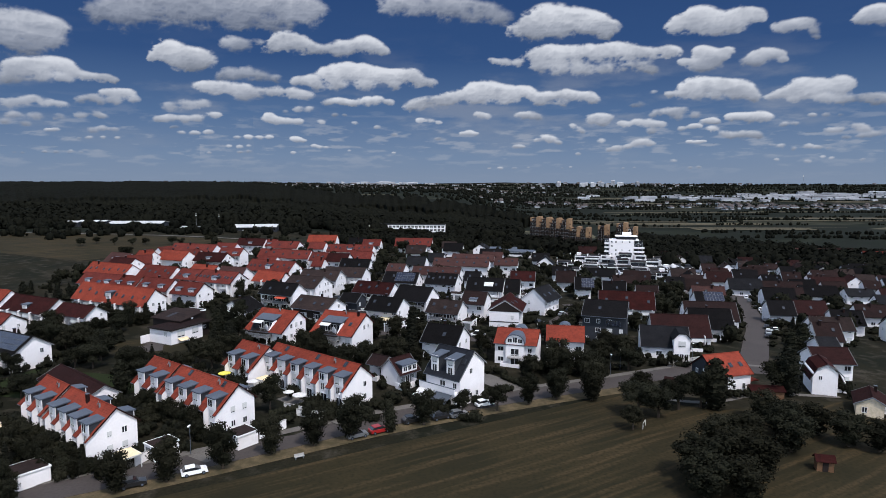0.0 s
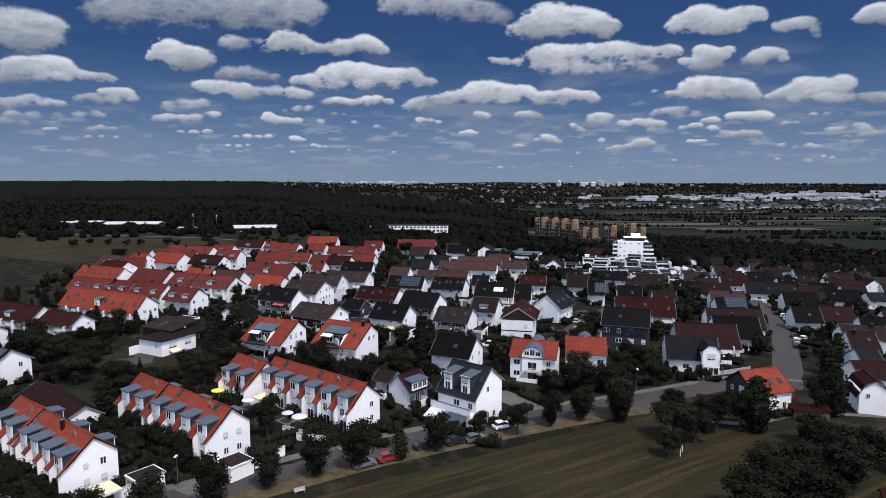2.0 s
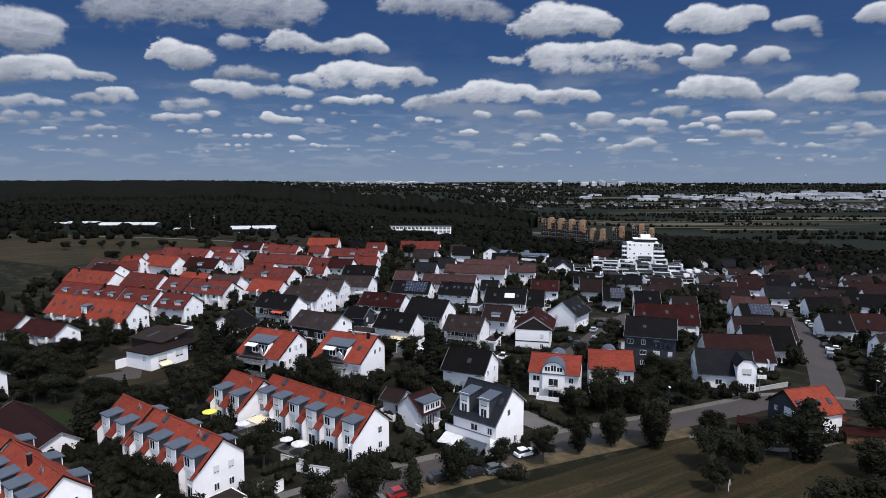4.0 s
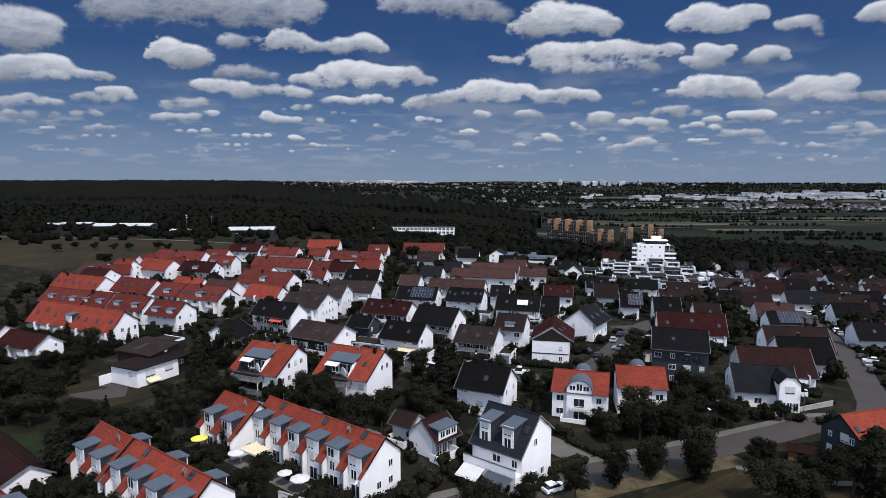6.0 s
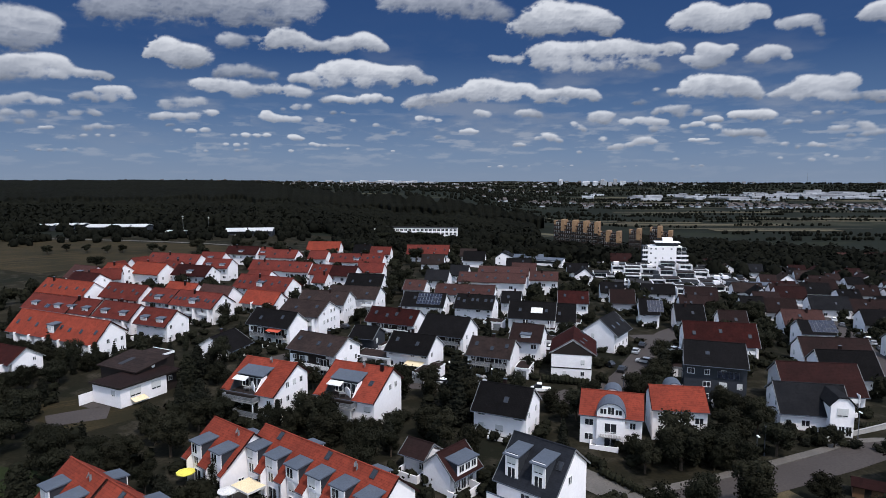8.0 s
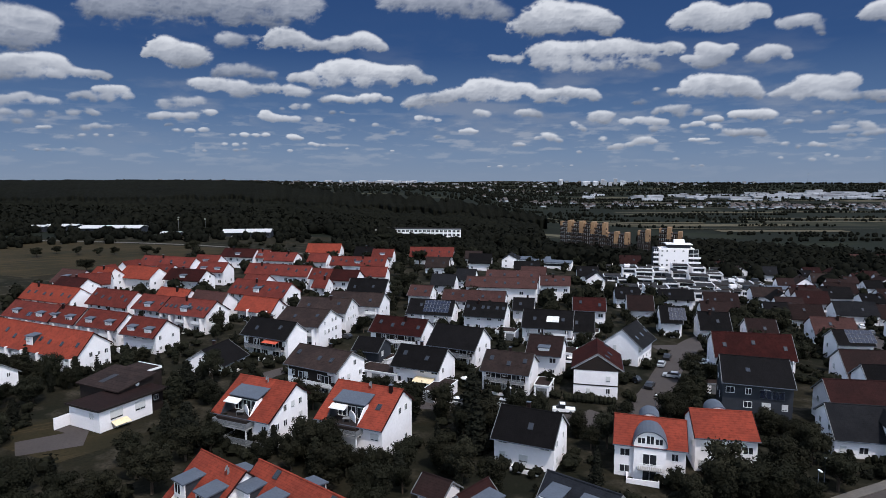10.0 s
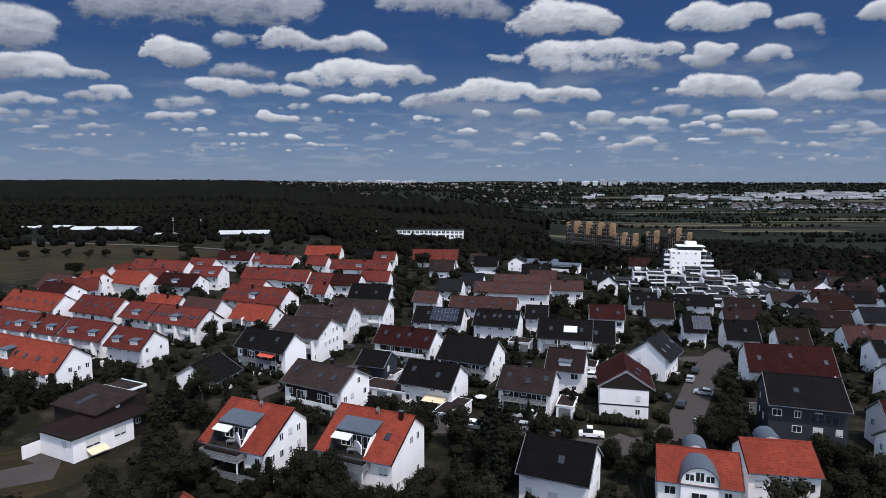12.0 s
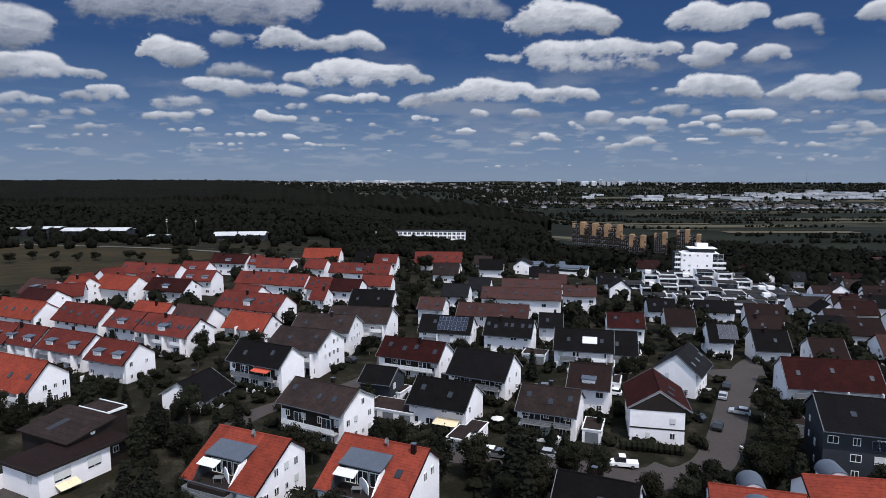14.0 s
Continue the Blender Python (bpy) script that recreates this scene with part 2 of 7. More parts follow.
def house(x, y, head, length, wf, wb, ef, eb, hr, roof, df=0, db=0, chim=(), sky=0, pv=0, pvf=0, many=False, plain_front=False, big=0, arch=0,
          bal=False, awn="", loggia=0, wall="white", glass=0, blind=False, dw=0, terr=0, bay=0, barn=False, wide=0, gambrel=False, fgable=False, dz=1.7):
    """A gabled house: ridge along its own x, front on its -y side; wf, wb: eaves from the ridge line; ef, eb, hr: heights of eaves and ridge."""
    gz = ground_z(x, y)
    far = math.hypot(x + 15, y - 70) > 235
    kind = "terraced row" if length > 18 and not barn else "house"
    word = "rendered" if wall == "white" else "grey-clad"
    base = thing("barn" if barn else "house", pose(x, y, gz, 0, 0, head), f"white {word} {kind} with a {ROOFWORD[roof]} gabled roof" if wall == "white" else f"grey-clad house with a {ROOFWORD[roof]} gabled roof", "house", "houses of the village")
    FOOT.append((x, y, length / 2 + 1.0, max(wf, wb) + 0.8, radians(head)))
    L2, th = length / 2, 0.22
    af, ab = math.atan2(hr - ef, wf), math.atan2(hr - eb, wb)
    wmat, rmat = WALL[wall], ROOF[roof]
    # walls
    over = 0.7 if plain_front or big or dw or bay or arch else 1.2
    yf, yb = -wf + over, wb - 0.6
    zf, zb = ef + over * math.tan(af) - th, eb + 0.6 * math.tan(ab) - th
    full = [(yf, -2.0), (yb, -2.0), (yb, zb), (0, hr - th - 0.05), (yf, zf)]
    if big:
        # the loggia is let into the front between two full-height parts
        yo = -wf + 3.7
        recess = [(yf, -2.0), (yb, -2.0), (yb, zb), (0, hr - th - 0.05), (-0.6, hr - 1.9), (yo, hr - 2.6), (yo, ef - 0.2), (yf, ef - 0.2)]
        for xa, xb, pf in ((-L2 + 0.3, -4.4, full), (-4.4, 2.0, recess), (2.0, L2 - 0.3, full)):
            Solid().extrude(pf, xa, xb).put("wall", wmat, base)
    else:
        Solid().extrude(full, -L2 + 0.3, L2 - 0.3).put("wall", wmat, base)
    # roof
    s = Solid()
    if gambrel:
        k = 0.58
        prof = [(-wf, ef - 1.2), (-wf * k, ef + 1.6), (0, hr), (wb * k, eb + 1.6), (wb, eb - 1.2)]
    else:
        prof = [(-wf, ef), (0, hr), (wb, eb)]
    if big:
        cut = 1.1 / math.tan(af)
        prof2 = [(-cut, hr - 1.1), (0, hr), (wb, eb)]
        for xa, xb, pf in ((-L2, -4.4, prof), (-4.4, 2.0, prof2), (2.0, L2, prof)):
            if xb < L2:
                Solid().extrude(pf + [(a, b - th) for a, b in reversed(pf)], xa, xb).put("roof", rmat, base)
            else:
                s.extrude(pf + [(a, b - th) for a, b in reversed(pf)], xa, xb)
    else:
        s.extrude(prof + [(a, b - th) for a, b in reversed(prof)], -L2, L2)
    ro = s.put("roof", rmat, base)
    Solid().extrude([(-0.16, hr - 0.03), (-0.1, hr + 0.09), (0.1, hr + 0.09), (0.16, hr - 0.03)], -L2 - 0.02, L2 + 0.02).put("ridge_tiles", rmat, ro)
    if not far:
        if not plain_front:
            Solid().box(-L2, L2, -wf - 0.12, -wf + 0.02, ef - 0.16, ef - 0.03).put("gutter", ZINC, base)
        for sx in (-1, 1):
            v = Solid()
            v.extrude([(a, b + 0.035) for a, b in prof] + [(a, b - th - 0.04) for a, b in reversed(prof)], sx * L2 - 0.05, sx * L2 + 0.05)
            v.put("verge_board", ROOF["darkred2"] if roof in ("orange", "red") else GREYMETAL, base)
    seen = 1 if (-15 - x) * math.cos(radians(head)) + (70 - y) * math.sin(radians(head)) > 0 else -1

    def on_front(px, sl, lift=0.0):
        return pose(px, -wf * (1 - sl), ef + (hr - ef) * sl + lift, math.degrees(af), 0, 0)

    # storeys of the gable that faces the open side
    gx = seen * (L2 - 0.3)
    top = hr - 1.9
    z = 0.95
    while z + 1.2 < top:
        half = min(-yf, (hr - z - 1.6) / math.tan(af)) - 0.7, min(yb, (hr - z - 1.6) / math.tan(ab)) - 0.7
        spots = [q for q in ((-5.4, -3.2, -1.0, 1.2, 3.2) if many else (-2.4, 1.9) if wf > 4.4 else (-1.3, 1.3)) if -half[0] + 0.4 < q < half[1] - 0.4]
        for q in spots:
            if rnd.random() < (0.72 if many else 0.75):
                window(base, pose(gx, q, z, 0, 0, 90 * seen), *((1.0, 1.25) if rnd.random() < 0.7 else (0.8, 1.0)), shutter=rnd.random() < 0.25, far_off=far)
        z += 2.75
    # windows of the front
    if not plain_front and not barn and not wide:
        z = 0.9
        while z + 1.35 < zf:
            n = max(2, int(length / (3.1 if not far else 3.6)))
            for i in range(n):
                px = -L2 + length * (i + 0.5) / n
                if bay and abs(px - 4.0) < 2.6:
                    continue
                if rnd.random() < 0.82:
                    w = rnd.choice((1.1, 1.1, 1.6))
                    window(base, pose(px, yf, z, 0, 0, 0), w, 1.3, shutter=blind or rnd.random() < 0.25, far_off=far)
            z += 2.75
    # roof lights, panels, chimneys
    rw, pane = roof_window_mesh()
    for i in range(sky):
        px = -L2 + length * (i + 0.5 + rnd.uniform(-0.2, 0.2)) / sky
        o = put_mesh("roof_window", rw, base, on_front(px, 0.84 if plain_front and df else rnd.choice((0.45, 0.5, 0.62)), 0.02))
        put_mesh("pane", pane, o, Matrix())
    if plain_front and df or big:
        # dish on a short arm, tipped to the south-west
        m = on_front(L2 * (0.52 if plain_front else 0.1), 0.82 if plain_front else 0.93)
        d = Solid()
        rim = [(0.42 * r * math.cos(math.pi * k / 7), 0.42 * r * math.sin(math.pi * k / 7), 0.16 * r * r + z) for z in (0, 0.03) for r in (0.35, 1.0) for k in range(14)]
        d.add(rim, [tuple(range(13, -1, -1)), tuple(range(28, 42))] + [(i + o, (i + 1) % 14 + o, (i + 1) % 14 + p, i + p) for o, p in ((0, 14), (42, 28), (14, 42)) for i in range(14)])
        d.put("satellite_dish", GREYMETAL, base, "grey satellite dish", Matrix.Translation(m.translation + Vector((0, -0.25, 0.75))) @ Matrix.Rotation(radians(62), 4, "X") @ Matrix.Rotation(radians(-25), 4, "Y"))
        Solid().box(-0.03, 0.03, -0.28, 0.03, -0.15, 0.8).put("dish_arm", GREYMETAL, base, "", Matrix.Translation(m.translation))
    if glass:
        Solid().box(-1.8, 1.8, -1.1, 1.1, 0, 0.16).put("roof_glazing", CLOTH["white"], base, "pale glazed roof light", on_front(1.5, 0.5, 0.03))
    pm, cells = panel_mesh()
    if pv:
        n, rows = (2, 1) if pv == 1 and length > 15 else (int(length / 1.3), 3 if pv > 1 else 2)
        n = n if pv == 3 else min(n, 8)
        for i in range(n):
            for j in range(rows):
                o = put_mesh("solar_panel", pm, base, on_front((i - (n - 1) / 2) * 1.05 + (2.0 if pv == 2 else 1.0), 0.3 + j * 1.68 / math.hypot(wf, hr - ef), 0.02))
                put_mesh("panel_glass", cells, o, Matrix())
    if pvf:
        for i in range(4):
            o = put_mesh("solar_panel", pm, base, pose(0.9 + i * 1.15, yf - 0.06, ef - 2.0, 86, 0, 0))
            put_mesh("panel_glass", cells, o, Matrix())
    for c in () if chim is None else chim or ((rnd.uniform(0.25, 0.75),) if rnd.random() < 0.55 else ()):
        px, py = -L2 + length * c, rnd.choice((-1, 1)) * 0.9
        o = Solid().box(px - 0.32, px + 0.32, py - 0.26, py + 0.26, hr - 1.6, hr + 0.75).put("chimney", ROOF["darkred2"] if roof in ("orange", "red", "darkred") else ROOF["brown2"], base)
        Solid().box(px - 0.38, px + 0.38, py - 0.32, py + 0.32, hr + 0.75, hr + 0.85).put("chimney_cap", ZINC, o)
    # flat-roofed dormers in a row
    for side, count in ((-1, df), (1, db)):
        w, e, a = (wf, ef, af) if side < 0 else (wb, eb, ab)
        full_d = dz < 1
        wide_d = 2.75 if plain_front else 4.7 if full_d else 2.6
        for i in range(count):
            px = -L2 + length * (i + 0.5) / count + (0.25 if plain_front else 0)
            zt, yo = hr - ((0.40 if side < 0 else 0.58) * (hr - e) if plain_front else dz), w + 0.12 if plain_front else w - 0.5 if full_d else w - 1.4
            yi = (hr - zt) / math.tan(a) - 0.2
            low = e - 0.4
            d = Solid()
            d.box(px - wide_d / 2, px + wide_d / 2, min(side * yi, side * yo), max(side * yi, side * yo), e - 0.4, zt - 0.45)
            do = d.put("dormer", WALL["slate"], base)
            f0 = side * yo
            d = Solid().box(px - wide_d / 2 - 0.03, px + wide_d / 2 + 0.03, min(f0, f0 + side * 0.12), max(f0, f0 + side * 0.12), low, zt - 0.45)
            d.put("dormer_front", WALL["white"], do)
            if plain_front and side < 0:
                Solid().box(px - wide_d / 2 + 0.01, px + wide_d / 2 - 0.01, -yo + 0.01, yf + 0.4, -2.0, e - 0.42).put("bay_wall", WALL["white"], do)
            ov = 0.2
            r0, r1 = sorted((side * (yi - 0.6), side * (yo + 0.45)))
            zi, zo = (zt, zt - 0.36)
            za, zc = (zo, zi) if side < 0 else (zi, zo)
            Solid().extrude([(r0, za - 0.12), (r1, zc - 0.12), (r1, zc + 0.08), (r0, za + 0.08)], px - wide_d / 2 - ov, px + wide_d / 2 + ov).put("dormer_roof", ZINC, do, "grey zinc sheet dormer roof")
            if full_d:
                for k in (-1, 0, 1):
                    window(do, pose(px + 1.45 * k, -yo - 0.12, zt - 1.95, 0, 0, 0), 1.25, 1.2)
                    window(do, pose(px + 1.45 * k, yf - 0.01, 0.2, 0, 0, 0), 1.2, 2.0)
            elif side < 0:
                window(do, pose(px - 0.4, -yo - 0.12, zt - (2.3 if plain_front else 2.05), 0, 0, 0), 1.5, 1.6 if plain_front else 1.1, shutter=rnd.random() < 0.6)
                if plain_front:
                    window(do, pose(px - 0.3, -yo + 0.01, 2.95, 0, 0, 0), 1.3, 1.6, shutter=rnd.random() < 0.3)
                    window(do, pose(px, -yo + 0.01, 0.15, 0, 0, 0), 1.9, 2.1)
    # tongues of roof that run on down between the bays, each on a white party wall
    if plain_front and df:
        run, fall = 1.15, 1.15 * math.tan(af)
        for i in range(df + 1):
            mid = -L2 + length * i / df + 0.25
            xa, xb = max(-L2, mid - length / df / 2 + 1.62), min(L2, mid + length / df / 2 - 1.62)
            if xb - xa < 0.3:
                continue
            Solid().extrude([(-wf, ef), (-wf - run, ef - fall), (-wf - run, ef - fall - th), (-wf, ef - th)], xa, xb).put("roof_tongue", rmat, base)
            xe = xb if xb < L2 else L2 - 0.3
            Solid().extrude([(-wf - run + 0.2, -2.0), (yf, -2.0), (yf, zf - 0.05), (-wf - run + 0.2, ef - fall - th + 0.2 * math.tan(af) - 0.02)], xe - 0.26, xe - 0.02).put("party_wall", wmat, base)
            Solid().box(xa, xb, -wf - run - 0.1, -wf - run + 0.02, ef - fall - 0.16, ef - fall - 0.03).put("gutter", ZINC, base)
    # two slate-cheeked dormers
    for i in range(dw):
        px = -2.5 + 4.5 * i
        zt = hr - 0.9
        yi, yo = -(hr - zt) / math.tan(af), -wf + 1.0
        do = Solid().box(px - 1.05, px + 1.05, yo, yi, ef, zt - 0.35).put("dormer", WALL["slate"], base)
        Solid().box(px - 1.08, px + 1.08, yo - 0.1, yo, ef - 2.4, zt - 0.35).put("dormer_front", WALL["white"], do)
        Solid().extrude([(yo - 0.55, zt - 0.62), (yi, zt - 0.05), (yi, zt + 0.1), (yo - 0.55, zt - 0.45)], px - 1.35, px + 1.35).put("dormer_roof", ZINC, do)
        window(do, pose(px, yo - 0.1, zt - 2.0, 0, 0, 0), 1.5, 1.3, shutter=True)
        window(do, pose(px, yo - 0.1, zt - 4.3, 0, 0, 0), 1.4, 2.0)
    if terr:
        Solid().box(-L2 + 0.2, L2 - 0.3, yf - 1.9, yf, -2, 3.0).put("ground_floor_bay", WALL["white"], base)
        Solid().box(-L2 - 0.1, L2 - 0.25, yf - 2.0, yf - 1.85, 3.0, 4.3).put("balcony_parapet", WALL["white"], base)
        Solid().box(-L2 - 0.15, L2 - 0.2, yf - 2.05, yf - 1.8, 4.3, 4.38).put("parapet_cap", ZINC, base)
        for px, cl, w in ((-3.0, "white", 4.2), (2.0, "grey", 4.6)):
            Solid().box(-w / 2, w / 2, -2.9, 0, 0, 0.06).put("awning", CLOTH[cl], base, f"{cl} awning let out", pose(px, yf - 1.95, 2.85, 26, 0, 0))
    if big:
        zt = hr - 1.1
        yi, yo, px, w = -(hr - zt) / math.tan(af), -wf + 3.6, -1.2, 6.4
        # slate front and left cheek and the dark floor carry the loggia's shade as colour
        do = Solid().box(px - w / 2, px + w / 2, yo, yi, ef - 0.2, zt - 0.75).put("dormer", WALL["slate"], base)
        Solid().extrude([(yo - 0.9, zt - 1.0), (yi - 0.1, zt), (yi - 0.1, zt + 0.14), (yo - 0.9, zt - 0.84)], px - w / 2 - 0.2, px + w / 2 + 0.2).put("dormer_roof", ZINC, do, "grey zinc sheet dormer roof")
        for xa, xb, ln in ((-3.1, 0.2, 1.5),):
            Solid().box(xa, xb, -ln, 0, 0, 0.06).put("awning", CLOTH["white"], base, "white awning let out", pose(px, yo - 1.35, zt - 1.12, 20, 0, 0))
        for k in range(3):
            window(do, pose(px - 2.0 + 2.0 * k, yo - 0.02, ef - 0.1, 0, 0, 0), 1.8, 2.1)
        for sx in (-1, 1):
            Solid().extrude([(-wf + 0.2, ef - 0.1), (yo + 0.3, ef - 0.1), (yo + 0.3, zt - 1.0), (yo - 1.2, zt - 1.3)], px + sx * (w / 2 + 0.02) - 0.1, px + sx * (w / 2 + 0.02) + 0.1).put("loggia_cheek", WALL["white" if sx > 0 else "slate"], base)
        Solid().box(px - w / 2 - 0.2, px + w / 2 + 0.2, -wf - 0.6, yo, ef - 1.15, ef - 0.1).put("loggia_floor", WALL["darkwood_and_shade"], base)
        arc = [(-1.5 * math.cos(math.pi * k / 12), 0.9 + 0.75 * math.sin(math.pi * k / 12)) for k in range(13)]
        Solid().extrude([(-1.5, 0), *arc, (1.5, 0)], -0.06, 0.06, 0, "y").put("screen", WALL["white"], base, "white rounded privacy screen on the loggia", pose(px + 0.9, -wf + 2.4, ef - 0.1, 0, 0, -35))
        tb = Solid().box(-0.7, 0.7, -0.45, 0.45, 0.68, 0.74)
        for lx in (-0.6, 0.6):
            for ly in (-0.35, 0.35):
                tb.box(lx - 0.03, lx + 0.03, ly - 0.03, ly + 0.03, 0, 0.68)
        tb.put("terrace_table", GREYMETAL, base, "", pose(px + 0.4, -wf + 1.4, ef - 0.1, 0, 0, 20))
        for zlow, xa, xb in ((ef - 1.2, px - w / 2 - 0.3, px + w / 2 + 0.9), (ef - 4.0, px - w / 2 + 2.6, L2 - 0.2), (ef - 4.0, -L2 + 0.2, px - 0.9)):
            bo = Solid().box(xa, xb, -wf - 1.5, yf, zlow - 0.2, zlow).put("balcony", CONCRETE, base)
            b = Solid()
            for k in range(4):
                b.box(xa, xb, -wf - 1.55, -wf - 1.48, zlow + 0.08 + k * 0.25, zlow + 0.26 + k * 0.25)
            for xe in (xa, xb):
                b.box(xe - 0.04, xe + 0.04, -wf - 1.5, yf, zlow + 0.08, zlow + 1.0)
            b.put("railing", GREYMETAL, bo, "grey boarded balcony railing")
            for xe in (xa + 0.1, xb - 0.1):
                Solid().box(xe - 0.08, xe + 0.08, -wf - 1.45, -wf - 1.29, -2, zlow - 0.2).put("balcony_post", FRAME, bo)
    if arch:
        for side in (-1, 1) if arch > 0 else (1,):
            r = 2.7 if side < 0 else 1.7
            w, e = (wf, ef) if side < 0 else (wb, eb)
            arc = [(r * math.cos(math.pi * k / 14), r * math.sin(math.pi * k / 14) * 0.92) for k in range(15)]
            zc = hr - 2.75 if side < 0 else hr - 1.35
            y0, y1 = sorted((side * 0.9, side * (w + 0.35)))
            do = Solid().extrude([(a, zc + b) for a, b in arc] + [(a * 0.93, zc + b * 0.93) for a, b in reversed(arc)], y0, y1, 0, "y").put("arched_dormer_roof", ZINC, base, "grey sheet-metal barrel roof")
            y0, y1 = sorted((side * 1.0, side * (w - 0.05)))
            Solid().extrude([(a * 0.92, zc + b * 0.92) for a, b in arc] + [(-r * 0.92, -2.0), (r * 0.92, -2.0)], y0, y1, 0, "y").put("bay_wall", WALL["white"], base)
            if side < 0:
                yo = -w + 0.05
                for k in (-1, 0, 1):
                    window(base, pose(k * 1.35, yo, zc + 0.15, 0, 0, 0), 1.25, 1.1 if k else 1.5)
                window(base, pose(0, yo, 2.7, 0, 0, 0), 2.2, 2.0)
                window(base, pose(0, yo, 0.1, 0, 0, 0), 2.2, 2.1)
                bo = Solid().box(-1.9, 1.9, yo - 1.2, yo, 2.35, 2.5).put("balcony", CONCRETE, base)
                b = Solid()
                for k in range(14):
                    b.box(-1.85 + k * 0.28, -1.81 + k * 0.28, yo - 1.18, yo - 1.14, 2.5, 3.45)
                b.box(-1.9, 1.9, yo - 1.2, yo - 1.12, 3.4, 3.47).put("railing", FRAME, bo)
    if bal:
        zlow = 2.75
        xa, xb = -L2 * 0.78, L2 * 0.82
        # flat dark panel stands in for the shaded recess behind the balcony
        Solid().box(xa + 0.1, xb - 0.1, yf - 0.03, yf + 0.02, zlow, min(zlow + 2.3, zf)).put("boarded_front", WALL["darkwood_and_shade"], base)
        bo = Solid().box(xa, xb, yf - 1.5, yf - 0.04, zlow - 0.2, zlow).put("balcony", CONCRETE, base)
        dark = rnd.random() < 0.6
        for k in range(4):
            Solid().box(xa, xb, yf - 1.52, yf - 1.46, zlow + 0.05 + k * 0.24, zlow + 0.24 + k * 0.24).put("railing_board", GREYMETAL if dark else FRAME, bo)
        for px in (xa + 0.1, (xa + xb) / 2, xb - 0.1):
            Solid().box(px - 0.07, px + 0.07, yf - 1.44, yf - 1.3, -1.5, zlow - 0.2).put("balcony_post", WALL["darkwood_and_shade"], bo)
        for px, w in ((xa * 0.55 + xb * 0.05, 2.4), (xb * 0.55, 2.2)):
            window(base, pose(px, yf - 0.04, zlow, 0, 0, 0), w, 2.1)
            window(base, pose(px, yf - 0.01, 0.1, 0, 0, 0), w, 2.1)
    if length > 14 and not far and not plain_front and not barn and not wide and not big and not bal:
        n = int(length / 6)
        for i in range(n):
            px = -L2 + length * (i + 0.5) / n
            zlow = max(2.4, zf - 2.9)
            bo = Solid().box(px - 1.9, px + 1.9, yf - 1.5, yf, zlow - 0.18, zlow).put("balcony", CONCRETE, base)
            Solid().box(px - 1.9, px + 1.9, yf - 1.52, yf - 1.45, zlow, zlow + 0.95).put("railing", FRAME if i % 3 else GREYMETAL, bo)
            Solid().box(px + 1.92, px + 2.08, yf - 1.8, yf, -1.5, zlow + 1.9).put("partition_wall", WALL["white"], base)
            window(base, pose(px - 0.2, yf - 0.01, 0.1, 0, 0, 0), 2.4, 2.1)
    if not far and not plain_front and not barn and not big and not dw and not bay and not fgable and length < 21:
        w, d, px = rnd.uniform(3.0, 5.5), rnd.uniform(2.2, 3.6), rnd.uniform(-0.2, 0.25) * length
        y0, y1, t, top = yf - d, yf - 0.02, 0.2, rnd.choice((0.7, 1.0, 1.3))
        ring = [(px - w / 2, y1), (px - w / 2, y0), (px + w / 2, y0), (px + w / 2, y1), (px + w / 2 - t, y1), (px + w / 2 - t, y0 + t), (px - w / 2 + t, y0 + t), (px - w / 2 + t, y1)]
        quads = [(0, 1, 6, 7), (1, 2, 5, 6), (2, 3, 4, 5)]
        side = [(i, (i + 1) % 8, (i + 1) % 8 + 8, i + 8) for i in range(8)]
        Solid().add([(a, b, z) for z in (-1.5, top) for a, b in ring], quads + [tuple(i + 8 for i in q) for q in quads] + side).put("terrace_wall", WALL["white"], base)
    if loggia:
        # dark brown panel, the shade of the recess put into its colour
        Solid().box(-L2 + 0.5, L2 - 3.5, yf - 0.03, yf + 0.02, 4.9, zf + 0.1).put("boarded_front", WALL["darkwood_and_shade"], base)
    if awn:
        Solid().box(-2.4, 2.4, -2.6, 0, 0, 0.06).put("awning", CLOTH[awn], base, f"{awn} awning let out", pose(L2 * 0.4, yf, 2.75 if awn == "cream" else 5.3, 12, 0, 0))
    if fgable:
        e0 = max(ef, eb) - 0.3
        tri = [(-(hr - e0) / math.tan(af) + 0.75, e0), ((hr - e0) / math.tan(ab) - 0.75, e0), (0, hr - 0.6)]
        Solid().extrude(tri, -L2 + 0.2, -L2 + 0.3).put("boarded_gable", WALL["darkwood_and_shade"], base, "dark boarded gable")
        Solid().box(-L2 + 0.22, -L2 + 0.3, yf, yb, 2.7, 2.95).put("floor_band", WALL["darkwood_and_shade"], base)
    if bay:
        px, w = 4.0, 4.2
        bo = Solid().extrude([(px - w / 2, -2), (px + w / 2, -2), (px + w / 2, 6.3), (px + 0.9, 7.6), (px - 0.9, 7.6), (px - w / 2, 6.3)], yf - 2.0, 0.0, 0, "y").put("bay", WALL["white"], base)
        pr = [(px - w / 2 - 0.4, 6.0), (px - 0.9, 7.75), (px + 0.9, 7.75), (px + w / 2 + 0.4, 6.0)]
        Solid().extrude(pr + [(a, b + 0.22) for a, b in reversed(pr)], yf - 2.3, 0.0, 0, "y").put("bay_roof", rmat, bo)
        window(bo, pose(px, yf - 2.0, 4.0, 0, 0, 0), 2.0, 1.7, shutter=True)
        for k in (-1, 0, 1):
            window(bo, pose(px + k * 1.25, yf - 2.0, 0.2, 0, 0, 0), 1.1, 2.0)
    return base


